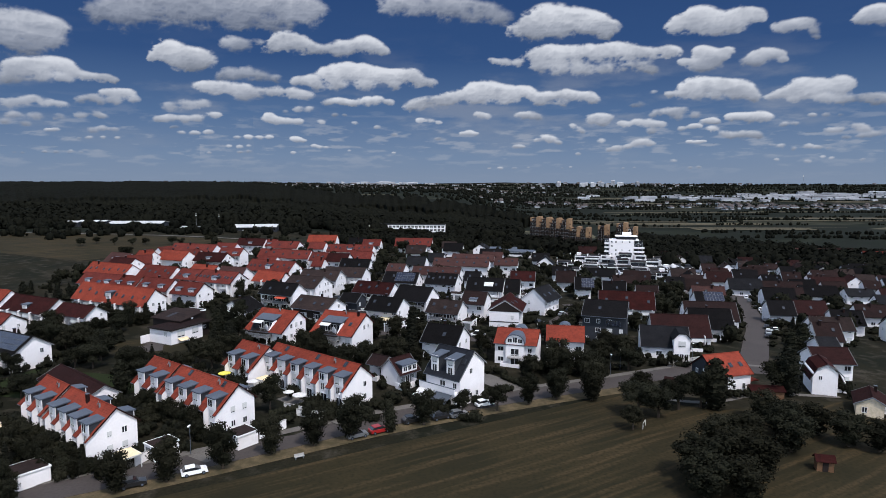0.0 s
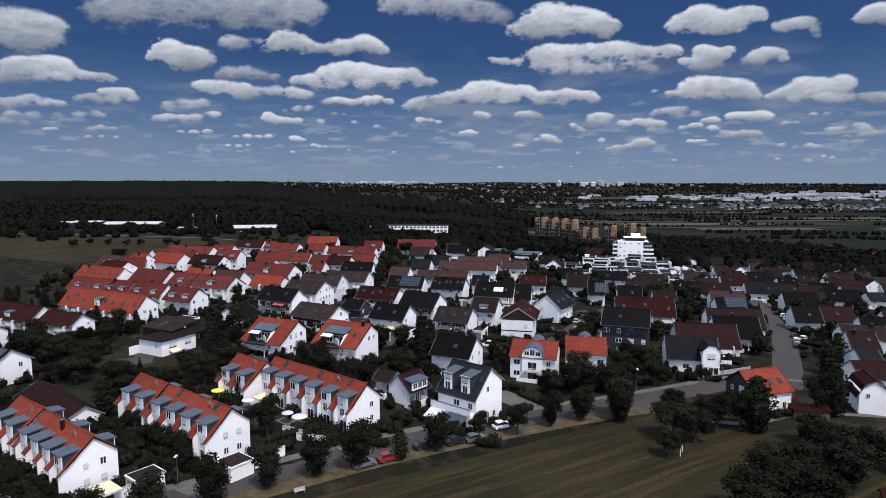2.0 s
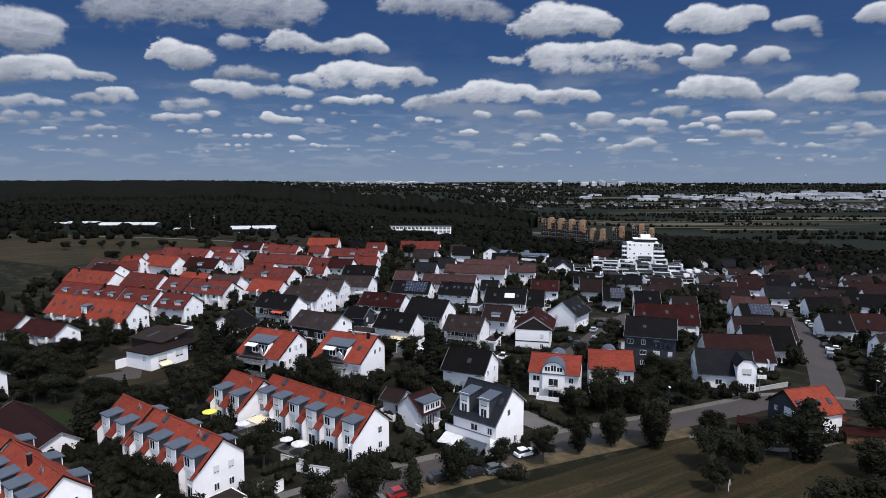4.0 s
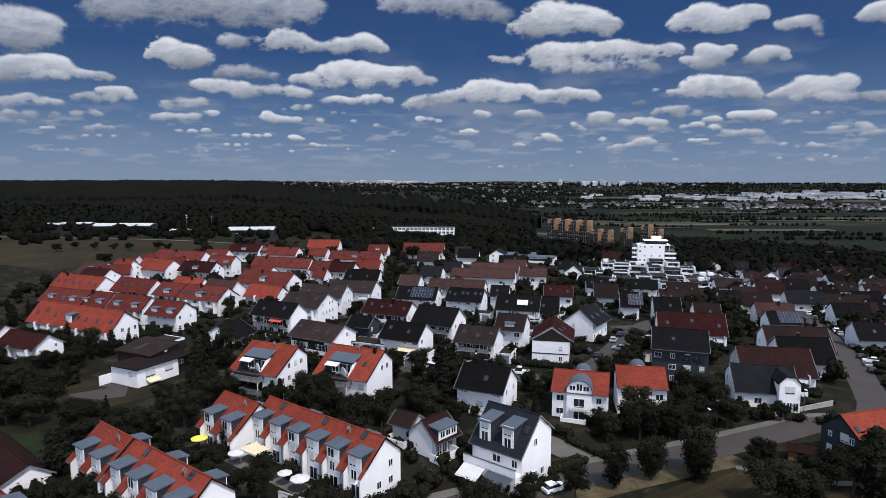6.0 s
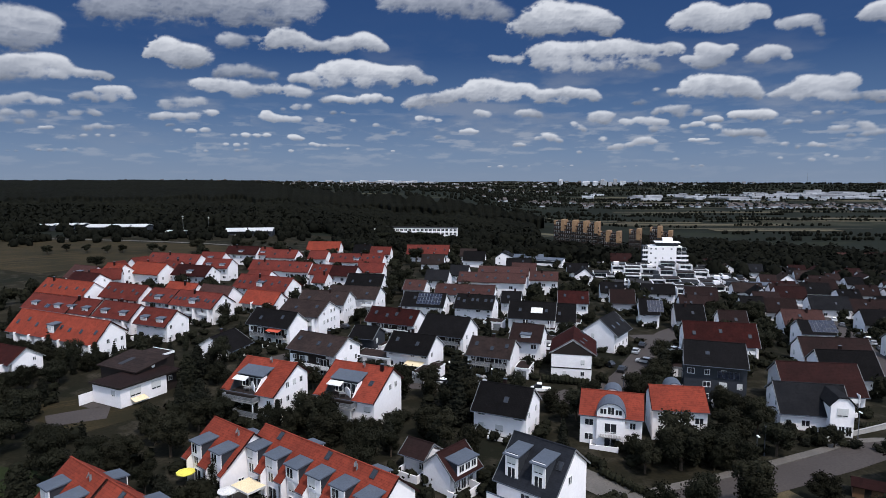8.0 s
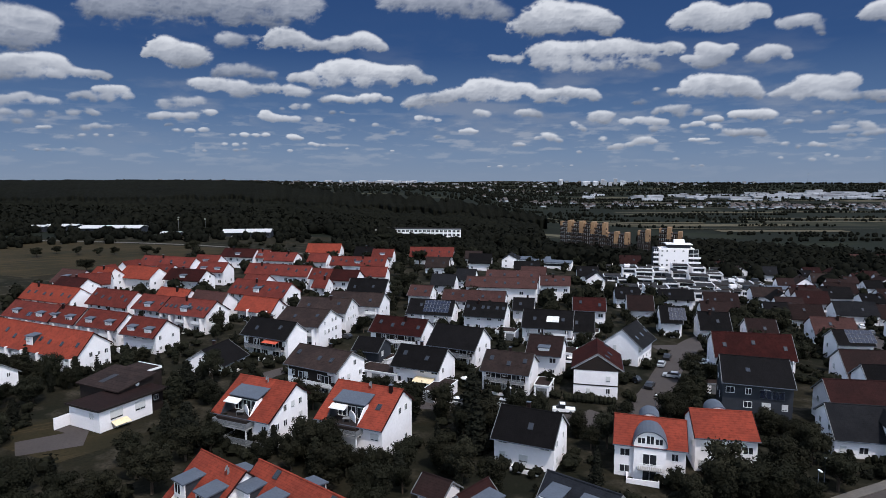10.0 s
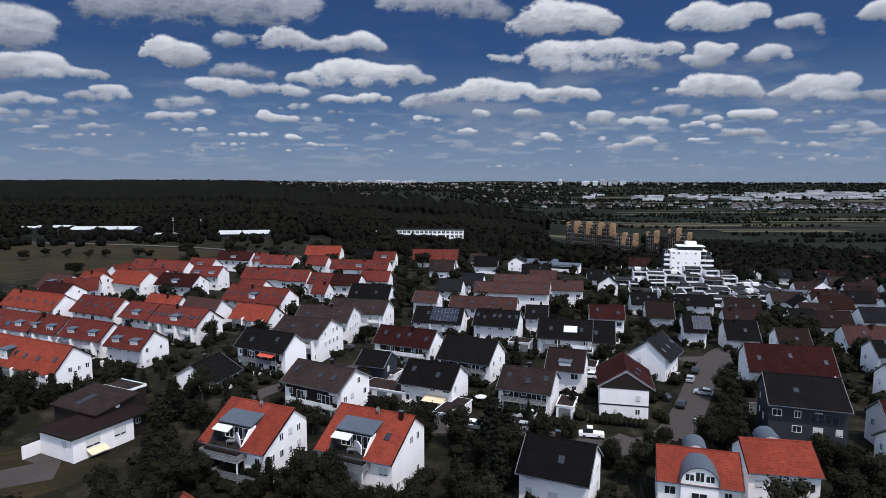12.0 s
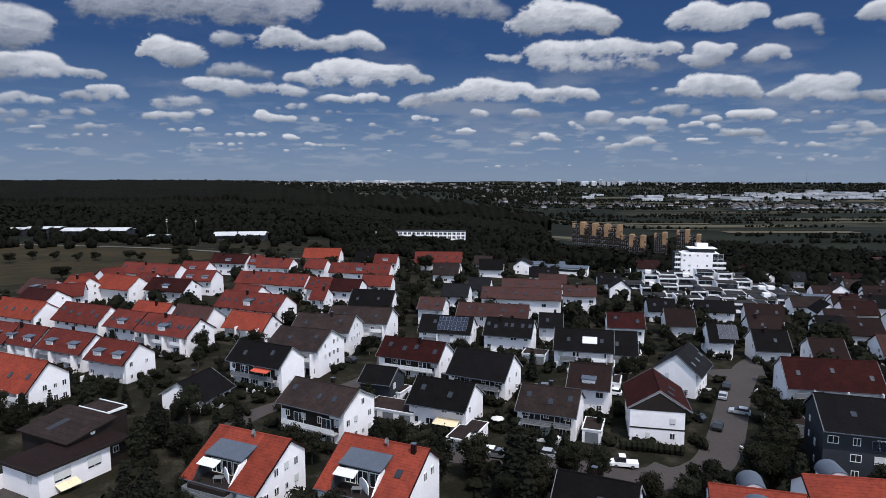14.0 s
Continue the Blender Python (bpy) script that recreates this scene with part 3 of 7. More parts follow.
# ---- ground, roads, field ----
def ground_material():
    m, n, l, p = material("gardens and earth", (0.015, 0.018, 0.008), 0.95, 0, 0.02)
    src = place_of(n, True)
    c = noise_mix(n, l, src, 0.035, 0.42, 0.6, (0.0105, 0.011, 0.0075), (0.019, 0.0165, 0.0105))
    c = noise_mix(n, l, src, 0.22, 0.5, 0.72, c, (0.045, 0.039, 0.029))
    c = noise_mix(n, l, src, 1.7, 0.4, 0.8, c, (0.008, 0.0085, 0.006))
    l.new(c, p.inputs["Base Color"])
    return m


def valley_material():
    m, n, l, p = material("valley", (0.03, 0.035, 0.015), 0.95, 0, 0.05)
    src = place_of(n, True)
    sc = n.new("ShaderNodeVectorMath")
    sc.operation = "MULTIPLY"
    sc.inputs[1].default_value = (1.0, 3.2, 1.0)
    l.new(src, sc.inputs[0])
    v = n.new("ShaderNodeTexVoronoi")
    v.inputs["Scale"].default_value = 0.0045
    l.new(sc.outputs[0], v.inputs["Vector"])
    ramp = n.new("ShaderNodeValToRGB")
    e = ramp.color_ramp
    e.interpolation = "CONSTANT"
    e.elements[0].color = (0.008, 0.0095, 0.006, 1)
    e.elements[1].position, e.elements[1].color = 0.62, (0.012, 0.014, 0.008, 1)
    for q, col in ((0.76, (0.026, 0.026, 0.016)), (0.84, (0.009, 0.011, 0.007)), (0.93, (0.075, 0.068, 0.044))):
        k = e.elements.new(q)
        k.color = (*col, 1)
    sep = n.new("ShaderNodeSeparateColor")
    l.new(v.outputs["Color"], sep.inputs[0])
    l.new(sep.outputs[0], ramp.inputs["Fac"])
    c = noise_mix(n, l, src, 0.012, 0.45, 0.62, ramp.outputs["Color"], (0.008, 0.0095, 0.006))
    l.new(c, p.inputs["Base Color"])
    return m


def field_material():
    m, n, l, p = material("mown grass", (0.09, 0.08, 0.04), 0.95, 0, 0.05)
    src = place_of(n, True)
    rot = n.new("ShaderNodeVectorRotate")
    rot.rotation_type = "Z_AXIS"
    rot.inputs["Angle"].default_value = radians(-31)
    l.new(src, rot.inputs["Vector"])
    st = n.new("ShaderNodeVectorMath")
    st.operation = "MULTIPLY"
    st.inputs[1].default_value = (0.03, 0.55, 1.0)
    l.new(rot.outputs[0], st.inputs[0])
    c = noise_mix(n, l, src, 0.05, 0.4, 0.62, (0.0178, 0.0155, 0.0085), (0.028, 0.022, 0.0112))
    c = noise_mix(n, l, st.outputs[0], 1.0, 0.48, 0.66, c, (0.045, 0.032, 0.016), 3.0)
    c = noise_mix(n, l, src, 1.4, 0.45, 0.8, c, (0.0135, 0.013, 0.0075))
    l.new(c, p.inputs["Base Color"])
    return m


def ground_sheet():
    rings = [0.0] + [6.0 * k for k in range(1, 101)] + [600 + 30 * k for k in range(1, 48)] + [2010 + 60 * k for k in range(1, 46)]
    n = 288
    vs, fs, sl = [(0.0, 0.0, ground_z(0, 0))], [], []
    for r in rings[1:]:
        a = np.arange(n) * 2 * math.pi / n
        x, y = r * np.sin(a), r * np.cos(a)
        z = terrain(x, y)
        if r > 3800:
            z = z + (r - 3800) / 880 * (np.sin(a * 9 + 1) * 4 + np.sin(a * 23) * 3 + np.sin(a * 61 + 2) * 1.5) 
        vs += list(zip(x.tolist(), y.tolist(), np.asarray(z).tolist()))
    fs = [(0, 1 + (i + 1) % n, 1 + i) for i in range(n)]
    sl = [0] * n
    for k in range(len(rings) - 2):
        b = 1 + k * n
        for i in range(n):
            j = (i + 1) % n
            fs.append((b + i, b + j, b + n + j, b + n + i))
            sl.append(0 if rings[k + 1] < 560 else 1)
    me = bpy.data.meshes.new("ground")
    me.from_pydata(vs, [], fs)
    me.materials.append(ground_material())
    me.materials.append(valley_material())
    me.polygons.foreach_set("material_index", sl)
    me.polygons.foreach_set("use_smooth", [True] * len(fs))
    me.update()
    g = new("ground", me)
    if sum(p.normal.z for p in me.polygons) < 0:
        me.flip_normals()
    return tagged(g, "dark green gardens, earth and valley fields reaching the horizon", "ground", kind="structure")


def curve_points(pts, step=3.0):
    """A smooth line through plan points (Catmull-Rom)."""
    p = [Vector(q) for q in pts]
    p = [2 * p[0] - p[1]] + p + [2 * p[-1] - p[-2]]
    out = []
    for i in range(1, len(p) - 2):
        a, b, c, d = p[i - 1 : i + 3]
        n = max(2, int((c - b).length / step))
        for k in range(n):
            t = k / n
            out.append(0.5 * (2 * b + (c - a) * t + (2 * a - 5 * b + 4 * c - d) * t * t + (3 * b - a - 3 * c + d) * t**3))
    return out + [p[-2]]


LANES = []  # line and half width, kept clear of trees


def strip(name, pts, left, right, lift, mat, label, category, clear=True, thick=0.0):
    """A band along a line, from left to right of it in metres, laid on the ground."""
    line = curve_points(pts)
    if clear:
        LANES.append((line, max(abs(left), abs(right))))
    vs, fs = [], []
    for i, q in enumerate(line):
        d = (line[min(i + 1, len(line) - 1)] - line[max(i - 1, 0)]).normalized()
        nrm = Vector((-d.y, d.x))
        for off in (left, (left + right) / 2, right):
            w = q + nrm * off
            vs.append((w.x, w.y, ground_z(w.x, w.y) + lift))
        if i:
            b = 3 * i
            fs += [(b - 3, b - 2, b + 1, b), (b - 2, b - 1, b + 2, b + 1)]
    me = bpy.data.meshes.new(name)
    if thick:
        n = len(vs)
        vs += [(x, y, z - thick) for x, y, z in vs]
        for i in range(1, len(line)):
            b = 3 * i
            fs += [(b - 3, b, b + n, b - 3 + n), (b - 1, b - 1 + n, b + 2 + n, b + 2)]
    me.from_pydata(vs, [], fs)
    me.materials.append(mat)
    me.update()
    if me.polygons[0].normal.z < 0:
        me.flip_normals()
    return tagged(new(name, me), label, category, kind="structure")


def patch(name, pts, lift, mat, label, category, cells=24):
    """A sheet over a four-cornered plot, following the ground."""
    a, b, c, d = [Vector(q) for q in pts]
    vs, fs = [], []
    for j in range(cells + 1):
        for i in range(cells + 1):
            u, v = i / cells, j / cells
            w = (a * (1 - u) + b * u) * (1 - v) + (d * (1 - u) + c * u) * v
            vs.append((w.x, w.y, ground_z(w.x, w.y) + lift))
    for j in range(cells):
        for i in range(cells):
            k = j * (cells + 1) + i
            fs.append((k, k + 1, k + cells + 2, k + cells + 1))
    me = bpy.data.meshes.new(name)
    me.from_pydata(vs, [], fs)
    me.materials.append(mat)
    me.update()
    if me.polygons[0].normal.z < 0:
        me.flip_normals()
    return tagged(new(name, me), label, category, kind="structure")


ground_sheet()
FOOT.append((-83.2, 194.0, 12.0, 11.0, radians(44)))
FIELD = field_material()
MAIN = [(-150, 44), (-100, 74), (-66, 94.5), (-47.3, 105), (-32.3, 114.2), (-15.6, 124.6), (2, 133.6), (21.8, 142.6), (42.5, 151), (56.7, 157.4), (72, 163.5), (92, 160)]
strip("road", MAIN, -3.3, 3.3, 0.06, ASPHALT, "grey asphalt village road along the field", "road")
strip("pavement", MAIN, 3.4, 5.2, 0.16, PAVING, "pale paved footway beside the road", "pavement", thick=0.2)
strip("verge", MAIN[:9], -7.2, -3.35, 0.05, VERGE, "dry grass verge between road and field", "verge")
strip("road_2", [(72, 163.2), (80.5, 165), (87, 173), (90.4, 179.0), (101.2, 199.8), (110.6, 217.9), (119.3, 238.8), (130.0, 264.7), (141.8, 296.0), (150.0, 323.6), (156.1, 348.8), (166, 395), (172, 430)], -3.7, 3.7, 0.07, ASPHALT, "grey asphalt side street with parked cars", "road")
strip("road_3", [(12, 187), (19, 188.4), (25.5, 192.5), (32.2, 202.0), (39.0, 214.0), (47.0, 229.0), (55.5, 243), (62, 253), (70, 262)], -3.3, 3.3, 0.065, ASPHALT, "grey asphalt residential street with parked cars", "road")
strip("road_4", [(-62, 212), (-50, 226), (-20, 196), (-11.9, 194.4), (-2.3, 193.7), (12, 188), (18.5, 192)][2:], -2.6, 2.6, 0.07, ASPHALT, "narrow asphalt lane between gardens", "road")
strip("road_5", [(-60, 209), (-57, 216), (-50, 224), (-40, 233), (-34, 245), (-34, 256)], -2.4, 2.4, 0.07, ASPHALT, "narrow asphalt lane between houses", "road")
strip("road_6", [(48, 246), (58, 248), (74, 250), (92, 262)], -2.8, 2.8, 0.06, ASPHALT, "grey asphalt residential street", "road")
strip("drive", [(17, 146), (10, 152), (4, 158)], -3.0, 3.0, 0.075, PAVING, "pale paved driveway beside a house", "drive")
strip("drive", [(-18, 127), (-23, 133)], -2.6, 2.6, 0.075, PAVING, "paved driveway between hedges", "drive")
strip("drive", [(-44, 108), (-38, 117), (-33, 122)], -2.6, 2.6, 0.075, PAVING, "paved driveway between garages", "drive")
strip("footpath", [(42, 143), (52, 138.5), (60, 137), (74, 142.5), (92, 142)], -0.9, 0.9, 0.09, PAVING, "pale footpath along the field edge", "path")
patch("field", [(-160, 30), (-120, -60), (160, -60), (42, 143.5)], 0.03, FIELD, "dry mown olive grass field beside the road", "field", 40)
patch("field", [(42, 140), (60, 132), (95, 140), (160, -58)][::-1], 0.045, FIELD, "dry mown grass slope behind the trees", "field", 24)
patch("meadow", [(-330, 400), (-205, 352), (-130, 453), (-320, 482)], 0.05, FIELD, "dry brown meadow behind the village", "meadow", 24)
strip("field_track", [(-400, 492), (-290, 478), (-182, 466), (-136, 457), (-95, 446)], -1.6, 1.6, 0.2, PAVING, "pale farm track across the meadow", "track")
patch("garden_lawn", [(-102, 178), (-80, 168), (-70, 180), (-92, 190)], 0.05, FIELD, "sparse lawn beside the bungalow", "lawn", 6)
patch("garden_lawn", [(-110, 140), (-72, 130), (-70, 150), (-104, 158)], 0.05, mottled("green lawn", (0.014, 0.02, 0.008), (0.018, 0.024, 0.01), 0.1, 1.5, 0.95, 0.05, True), "dark green lawn behind the long roof", "lawn", 6)
patch("garden_path", [(-92.8, 176.4), (-82.5, 182.8), (-79.5, 175.0), (-88.8, 170.5)], 0.1, ASPHALT, "paved forecourt before the bungalow", "path", 4)


# ---- houses ----
house(-47.6, 124.9, -38, 20.6, 4.3, 4.2, 5.3, 5.4, 9.0, 'orange', df=4, db=2, chim=None, sky=2, plain_front=True)
house(-60.2, 134.4, -38, 10.9, 4.4, 4.2, 5.5, 5.6, 9.2, 'orange', df=2, db=1, chim=None, plain_front=True)
house(-29.0, 141.2, -39, 29.4, 4.3, 4.2, 5.2, 5.3, 8.9, 'orange', df=6, db=2, chim=None, sky=3, plain_front=True)
house(-45.6, 150.6, -39, 11.2, 5.0, 3.9, 4.7, 5.2, 8.7, 'orange', df=2, db=1, plain_front=True)
house(-64.6, 112.9, -38, 18.4, 4.3, 4.2, 5.1, 5.2, 8.7, 'orange', df=4, db=2, chim=(0.5,), pv=1, plain_front=True)
house(-76.4, 121.8, -38, 10.8, 4.4, 4.2, 5.3, 5.4, 8.9, 'orange', df=2, db=1, chim=None, plain_front=True)
house(-47.3, 180.6, -25, 13.4, 8.0, 4.0, 5.9, 7.7, 10.7, 'orange', big=1, sky=1, many=True)
house(-27.7, 177.3, -25, 13.9, 8.0, 4.2, 5.9, 7.5, 10.7, 'orange', big=1, sky=2, chim=(0.85,), many=True)
house(20.5, 167.7, -17, 11.6, 5.6, 4.6, 5.78, 5.98, 8.88, 'orange', arch=1)
house(33.7, 170.8, -10, 10.4, 5.6, 4.6, 6.23, 6.43, 9.33, 'orange', arch=-1)
house(-118.9, 228.5, -26, 39.2, 5.5, 5.0, 4.0, 6.1, 9.7, 'orange', sky=8, df=1, many=True)
house(-93.4, 264.2, -25, 19.5, 5.9, 5.6, 5.5, 5.9, 9.7, 'red', sky=9, df=1, many=True)
house(-108.9, 272.5, -25, 12.4, 5.5, 5.6, 5.3, 5.7, 9.3, 'red', sky=4, df=1)
house(-125.9, 280.2, -25, 20.1, 5.5, 5.6, 5.09, 5.89, 9.69, 'red', sky=5, chim=(0.4,))
house(-152.3, 288.9, -25, 26.9, 5.5, 5.6, 4.93, 5.73, 9.53, 'orange', sky=6, chim=(0.2,))
house(-107.0, 283.3, -25, 14.6, 5.1, 5.2, 5.1, 5.9, 9.7, 'orange', chim=(0.6,))
house(-93.1, 279.4, -25, 14.5, 5.5, 5.0, 3.8, 5.7, 9.3, 'brown', sky=3)
house(-127.9, 256.5, -25, 14.2, 5.1, 5.0, 4.7, 5.5, 8.9, 'red', df=2)
house(-113.1, 249.9, -25, 16.8, 5.1, 5.0, 4.7, 5.5, 8.9, 'red', df=2)
house(-96.7, 240.4, -25, 13.3, 5.1, 5.0, 4.7, 5.5, 8.9, 'red', df=2)
house(-141.8, 262.2, -25, 23.0, 5.1, 5.0, 4.7, 5.5, 8.9, 'red', df=2, pv=1)
house(-138.7, 327.2, -25, 18.4, 5.9, 5.6, 6.2, 6.6, 10.5, 'orange')
house(-152.4, 323.5, -25, 10.9, 5.5, 5.6, 6.2, 6.6, 10.5, 'orange', df=1)
house(-153.8, 303.3, -25, 15.1, 5.5, 5.6, 6.0, 6.6, 10.0, 'darkred')
house(-165.4, 323.4, -25, 15.1, 6.1, 5.6, 4.7, 6.2, 9.5, 'brown', df=1)
house(-151.2, 312.8, 20, 11.8, 4.9, 5.0, 6.0, 6.6, 10.0, 'red')
house(-140.8, 358.2, -20, 30.1, 4.9, 5.0, 6.0, 6.6, 10.0, 'red', sky=4, chim=(0.4,))
house(-132.5, 335.3, -20, 9.0, 4.9, 5.0, 6.0, 6.6, 10.0, 'red', sky=2)
house(-118.7, 324.3, -20, 18.3, 5.3, 5.4, 6.0, 6.6, 10.0, 'darkred', df=1)
house(-154.2, 348.3, 65, 9.0, 4.5, 4.6, 5.8, 6.2, 9.5, 'red')
house(-158.0, 334.4, 65, 9.0, 4.3, 4.4, 5.8, 6.2, 9.5, 'red')
house(-125.7, 367.3, -15, 13.1, 4.9, 5.0, 5.8, 6.2, 9.6, 'red', df=1)
house(-115.8, 346.1, -15, 14.1, 4.9, 5.0, 5.8, 6.2, 9.6, 'red', df=2)
house(-118.0, 391.1, -15, 19.1, 4.9, 5.0, 5.8, 6.2, 9.6, 'darkred', df=1)
house(-90.3, 340.8, -15, 18.4, 5.1, 5.2, 6.0, 6.6, 10.0, 'red', sky=3)
house(-76.1, 336.6, -15, 12.6, 5.1, 5.2, 6.0, 6.6, 10.0, 'red', sky=3)
house(-64.3, 329.7, -15, 9.5, 5.1, 5.2, 6.0, 6.6, 9.8, 'red', sky=3)
house(-53.8, 326.2, -15, 11.9, 5.1, 5.2, 6.0, 6.6, 9.8, 'darkred')
house(-61.3, 311.7, -15, 6.0, 4.3, 4.4, 5.4, 5.8, 9.0, 'red')
house(-94.0, 381.0, -15, 16.7, 5.1, 5.2, 6.0, 6.6, 9.8, 'red', sky=2)
house(-106.3, 390.2, -15, 8.8, 4.4, 4.5, 5.8, 6.2, 9.5, 'red', df=1)
house(-75.5, 381.2, -12, 10.3, 5.1, 5.2, 6.0, 6.6, 9.8, 'red')
house(-54.0, 370.3, -10, 27.8, 5.1, 5.2, 6.0, 6.6, 9.8, 'red', sky=8, df=1)
house(-79.7, 419.3, -5, 19.4, 5.9, 6.0, 6.0, 6.4, 10.5, 'orange')
house(-43.6, 337.7, -10, 12.4, 4.5, 4.6, 5.8, 6.2, 9.5, 'red')
house(-80.7, 298.8, -25, 26.1, 5.9, 5.6, 5.09, 5.69, 9.69, 'red', sky=8, df=1, chim=(0.4,))
house(-86.6, 311.8, -25, 11.4, 4.9, 5.0, 6.2, 6.6, 10.0, 'red')
house(-75.6, 276.8, -25, 15.4, 4.9, 5.0, 3.5, 3.9, 7.7, 'orange')
house(-45.7, 407.5, -8, 11.9, 4.9, 5.0, 5.8, 6.2, 9.6, 'red', df=1)
house(-19.4, 422.4, -5, 25.0, 5.5, 5.0, 4.7, 6.2, 9.6, 'red', sky=5)
house(9.4, 310.2, -12, 27.8, 5.6, 5.2, 6.4, 6.8, 9.6, 'brown', sky=6)
house(16.2, 331.6, -12, 22.6, 5.4, 5.2, 6.4, 6.8, 9.6, 'brown', sky=4)
house(32.6, 322.7, -10, 12.3, 5.4, 5.2, 6.4, 6.8, 9.6, 'brown', sky=3)
house(-2.6, 286.5, -12, 22.5, 5.4, 5.2, 5.21, 5.61, 8.41, 'brown', sky=4)
house(-21.6, 297.1, -15, 8.9, 5, 5, 5.12, 5.52, 8.32, 'brown', sky=2)
house(27.8, 350.7, -12, 11.6, 5, 5, 6.4, 6.8, 9.6, 'brown')
house(-72.2, 222.6, 74, 11.4, 6.2, 4.6, 2.2, 3.1, 5.9, 'black')
house(-60.2, 234.6, -28, 16.2, 4.8, 4.8, 5.7, 6.1, 9.7, 'black', sky=2, awn='red', bal=True, many=True)
house(-53.3, 246.7, -19, 14.7, 7.6, 7.4, 6.7, 6.5, 10.3, 'greybrown', sky=2, many=True)
house(-50.8, 263.3, -12, 16.9, 6.5, 6.5, 6.7, 6.7, 10.2, 'greybrown', sky=2, chim=(0.6,), many=True)
house(-42.5, 275.3, -14, 19.1, 6, 6, 6.2, 6.2, 9.7, 'greybrown', sky=2)
house(-41.1, 205.9, -30, 15.4, 5.6, 5.4, 6.3, 6.7, 9.7, 'greybrown', sky=3, bal=True, many=True, loggia=1)
house(-32.2, 222.2, -20, 7.5, 4.4, 4.4, 5.3, 5.5, 7.9, 'black', wall='slate')
house(-25.7, 240.7, -24, 16.6, 5, 5, 5.11, 5.51, 8.91, 'darkred', sky=4, bal=True)
house(-9.7, 228.7, -27, 14.0, 6, 5.6, 4.74, 5.14, 9.34, 'black', bal=True)
house(-18.7, 210.6, -25, 12.5, 5.4, 5.2, 4.71, 5.11, 8.71, 'black', sky=2, awn='cream')
house(-17.3, 267.6, -15, 15.3, 5.2, 5.2, 4.72, 5.12, 8.72, 'black', pv=2, sky=2)
house(0.1, 263.9, -18, 13.6, 5.4, 5.4, 4.82, 5.22, 8.82, 'black', sky=6)
house(17.3, 249.5, -14, 14.9, 6, 5.6, 5.29, 5.69, 9.69, 'black', sky=2, glass=1)
house(13.2, 273.4, -12, 7.2, 5, 5, 5.16, 5.36, 8.56, 'black', sky=1)
house(11.7, 219.1, -20, 8.8, 5.2, 5, 5.66, 6.06, 9.46, 'brown2', df=1, sky=1, many=True)
house(1.3, 207.4, -22, 11.5, 5.4, 5.2, 4.82, 5.22, 8.42, 'greybrown', sky=3, bal=True)
house(0.8, 170.2, -25, 11.0, 5.4, 5.2, 4.61, 5.01, 8.81, 'black', sky=1, blind=True)
house(21.6, 208.4, 77, 14.0, 5.7, 5.7, 6.5, 6.5, 10.2, 'darkred', sky=3, fgable=True)
house(36.8, 234.0, 56, 13.0, 5.6, 5.6, 5.0, 5.2, 9.6, 'grey', sky=3)
house(35.0, 273.6, -10, 10.9, 5, 5, 6, 6.4, 9.6, 'darkred', sky=2)
house(51.0, 194.3, -19, 13.4, 8.8, 6.0, 8.7, 8.4, 12.2, 'black', wall='slate', sky=1, pvf=1)
house(66.8, 227.6, -12, 19.8, 6.4, 5.2, 4.2, 6, 9.6, 'darkred', sky=3)
house(63.0, 177.0, -12, 13.4, 6, 5, 3.4, 5.2, 8.2, 'grey', bay=1)
house(71.6, 188.9, -8, 17.1, 6.4, 5, 3.6, 5.6, 9.2, 'darkred2')
house(86.1, 201.7, -8, 13.6, 6.4, 5, 3.6, 5.6, 9.2, 'black', sky=1)
house(92.4, 216.4, -8, 17.7, 6.4, 5, 3.6, 5.6, 9.2, 'brown2')
house(102.4, 242.0, -8, 10.1, 5, 5, 6, 6.2, 9.4, 'black', pv=2)
field_house = house(66.4, 147.6, 17, 10.5, 5.2, 4.4, 4.5, 5.0, 8.4, 'orange', sky=3, chim=None, wall='slate', plain_front=True)
Solid().box(-1.5, 4.9, -4.62, -4.48, -1.5, 4.6).put("rendered_front", WALL["white"], field_house, "white rendered front")
Solid().box(5.0, 7.4, -4.6, 1.0, 2.4, 2.6).put("porch_roof", ROOF["orange"], field_house)
for px in (0.2, 3.0):
    window(field_house, pose(px, -4.63, 0.9, 0, 0, 0), 1.0, 1.4)
window(field_house, pose(-4.96, -1.0, 3.6, 0, 0, -90), 1.6, 1.6, shutter=True)
window(field_house, pose(-4.96, -1.0, 0.8, 0, 0, -90), 1.6, 1.4)
house(-10.4, 147.6, 48, 7.0, 3.8, 3.6, 2.93, 3.33, 6.33, 'darkred2', df=1, dz=0.8, chim=None)
house(-15.3, 152.6, -35, 5.4, 2.8, 2.8, 3.2, 3.2, 5.2, 'brown2', chim=None)
house(3.1, 140.6, -40, 10.4, 5.6, 4.6, 5.77, 7.77, 11.37, 'slate', dw=2, sky=4, chim=None, many=True, terr=1)
house(-113.1, 162.8, -28, 19.0, 5.2, 5, 4.7, 5.1, 8.3, 'black', pv=3)
house(-119.8, 205.1, -25, 16.2, 4.6, 4.6, 4.1, 4.3, 7.3, 'darkred')
house(-83.0, 141.1, -40, 25.4, 5.4, 3.6, 1.4, 1.5, 3.9, 'darkred2', barn=True)
house(-41.7, 301.8, -14, 15.3, 5.4, 5, 5, 6, 10, 'black', sky=2)
house(27.2, 250.5, -12, 8.0, 5.4, 5, 4.33, 5.33, 9.33, 'black', sky=1)
house(-13.1, 320.1, -14, 10.2, 5, 5, 5, 5.6, 9, 'grey')
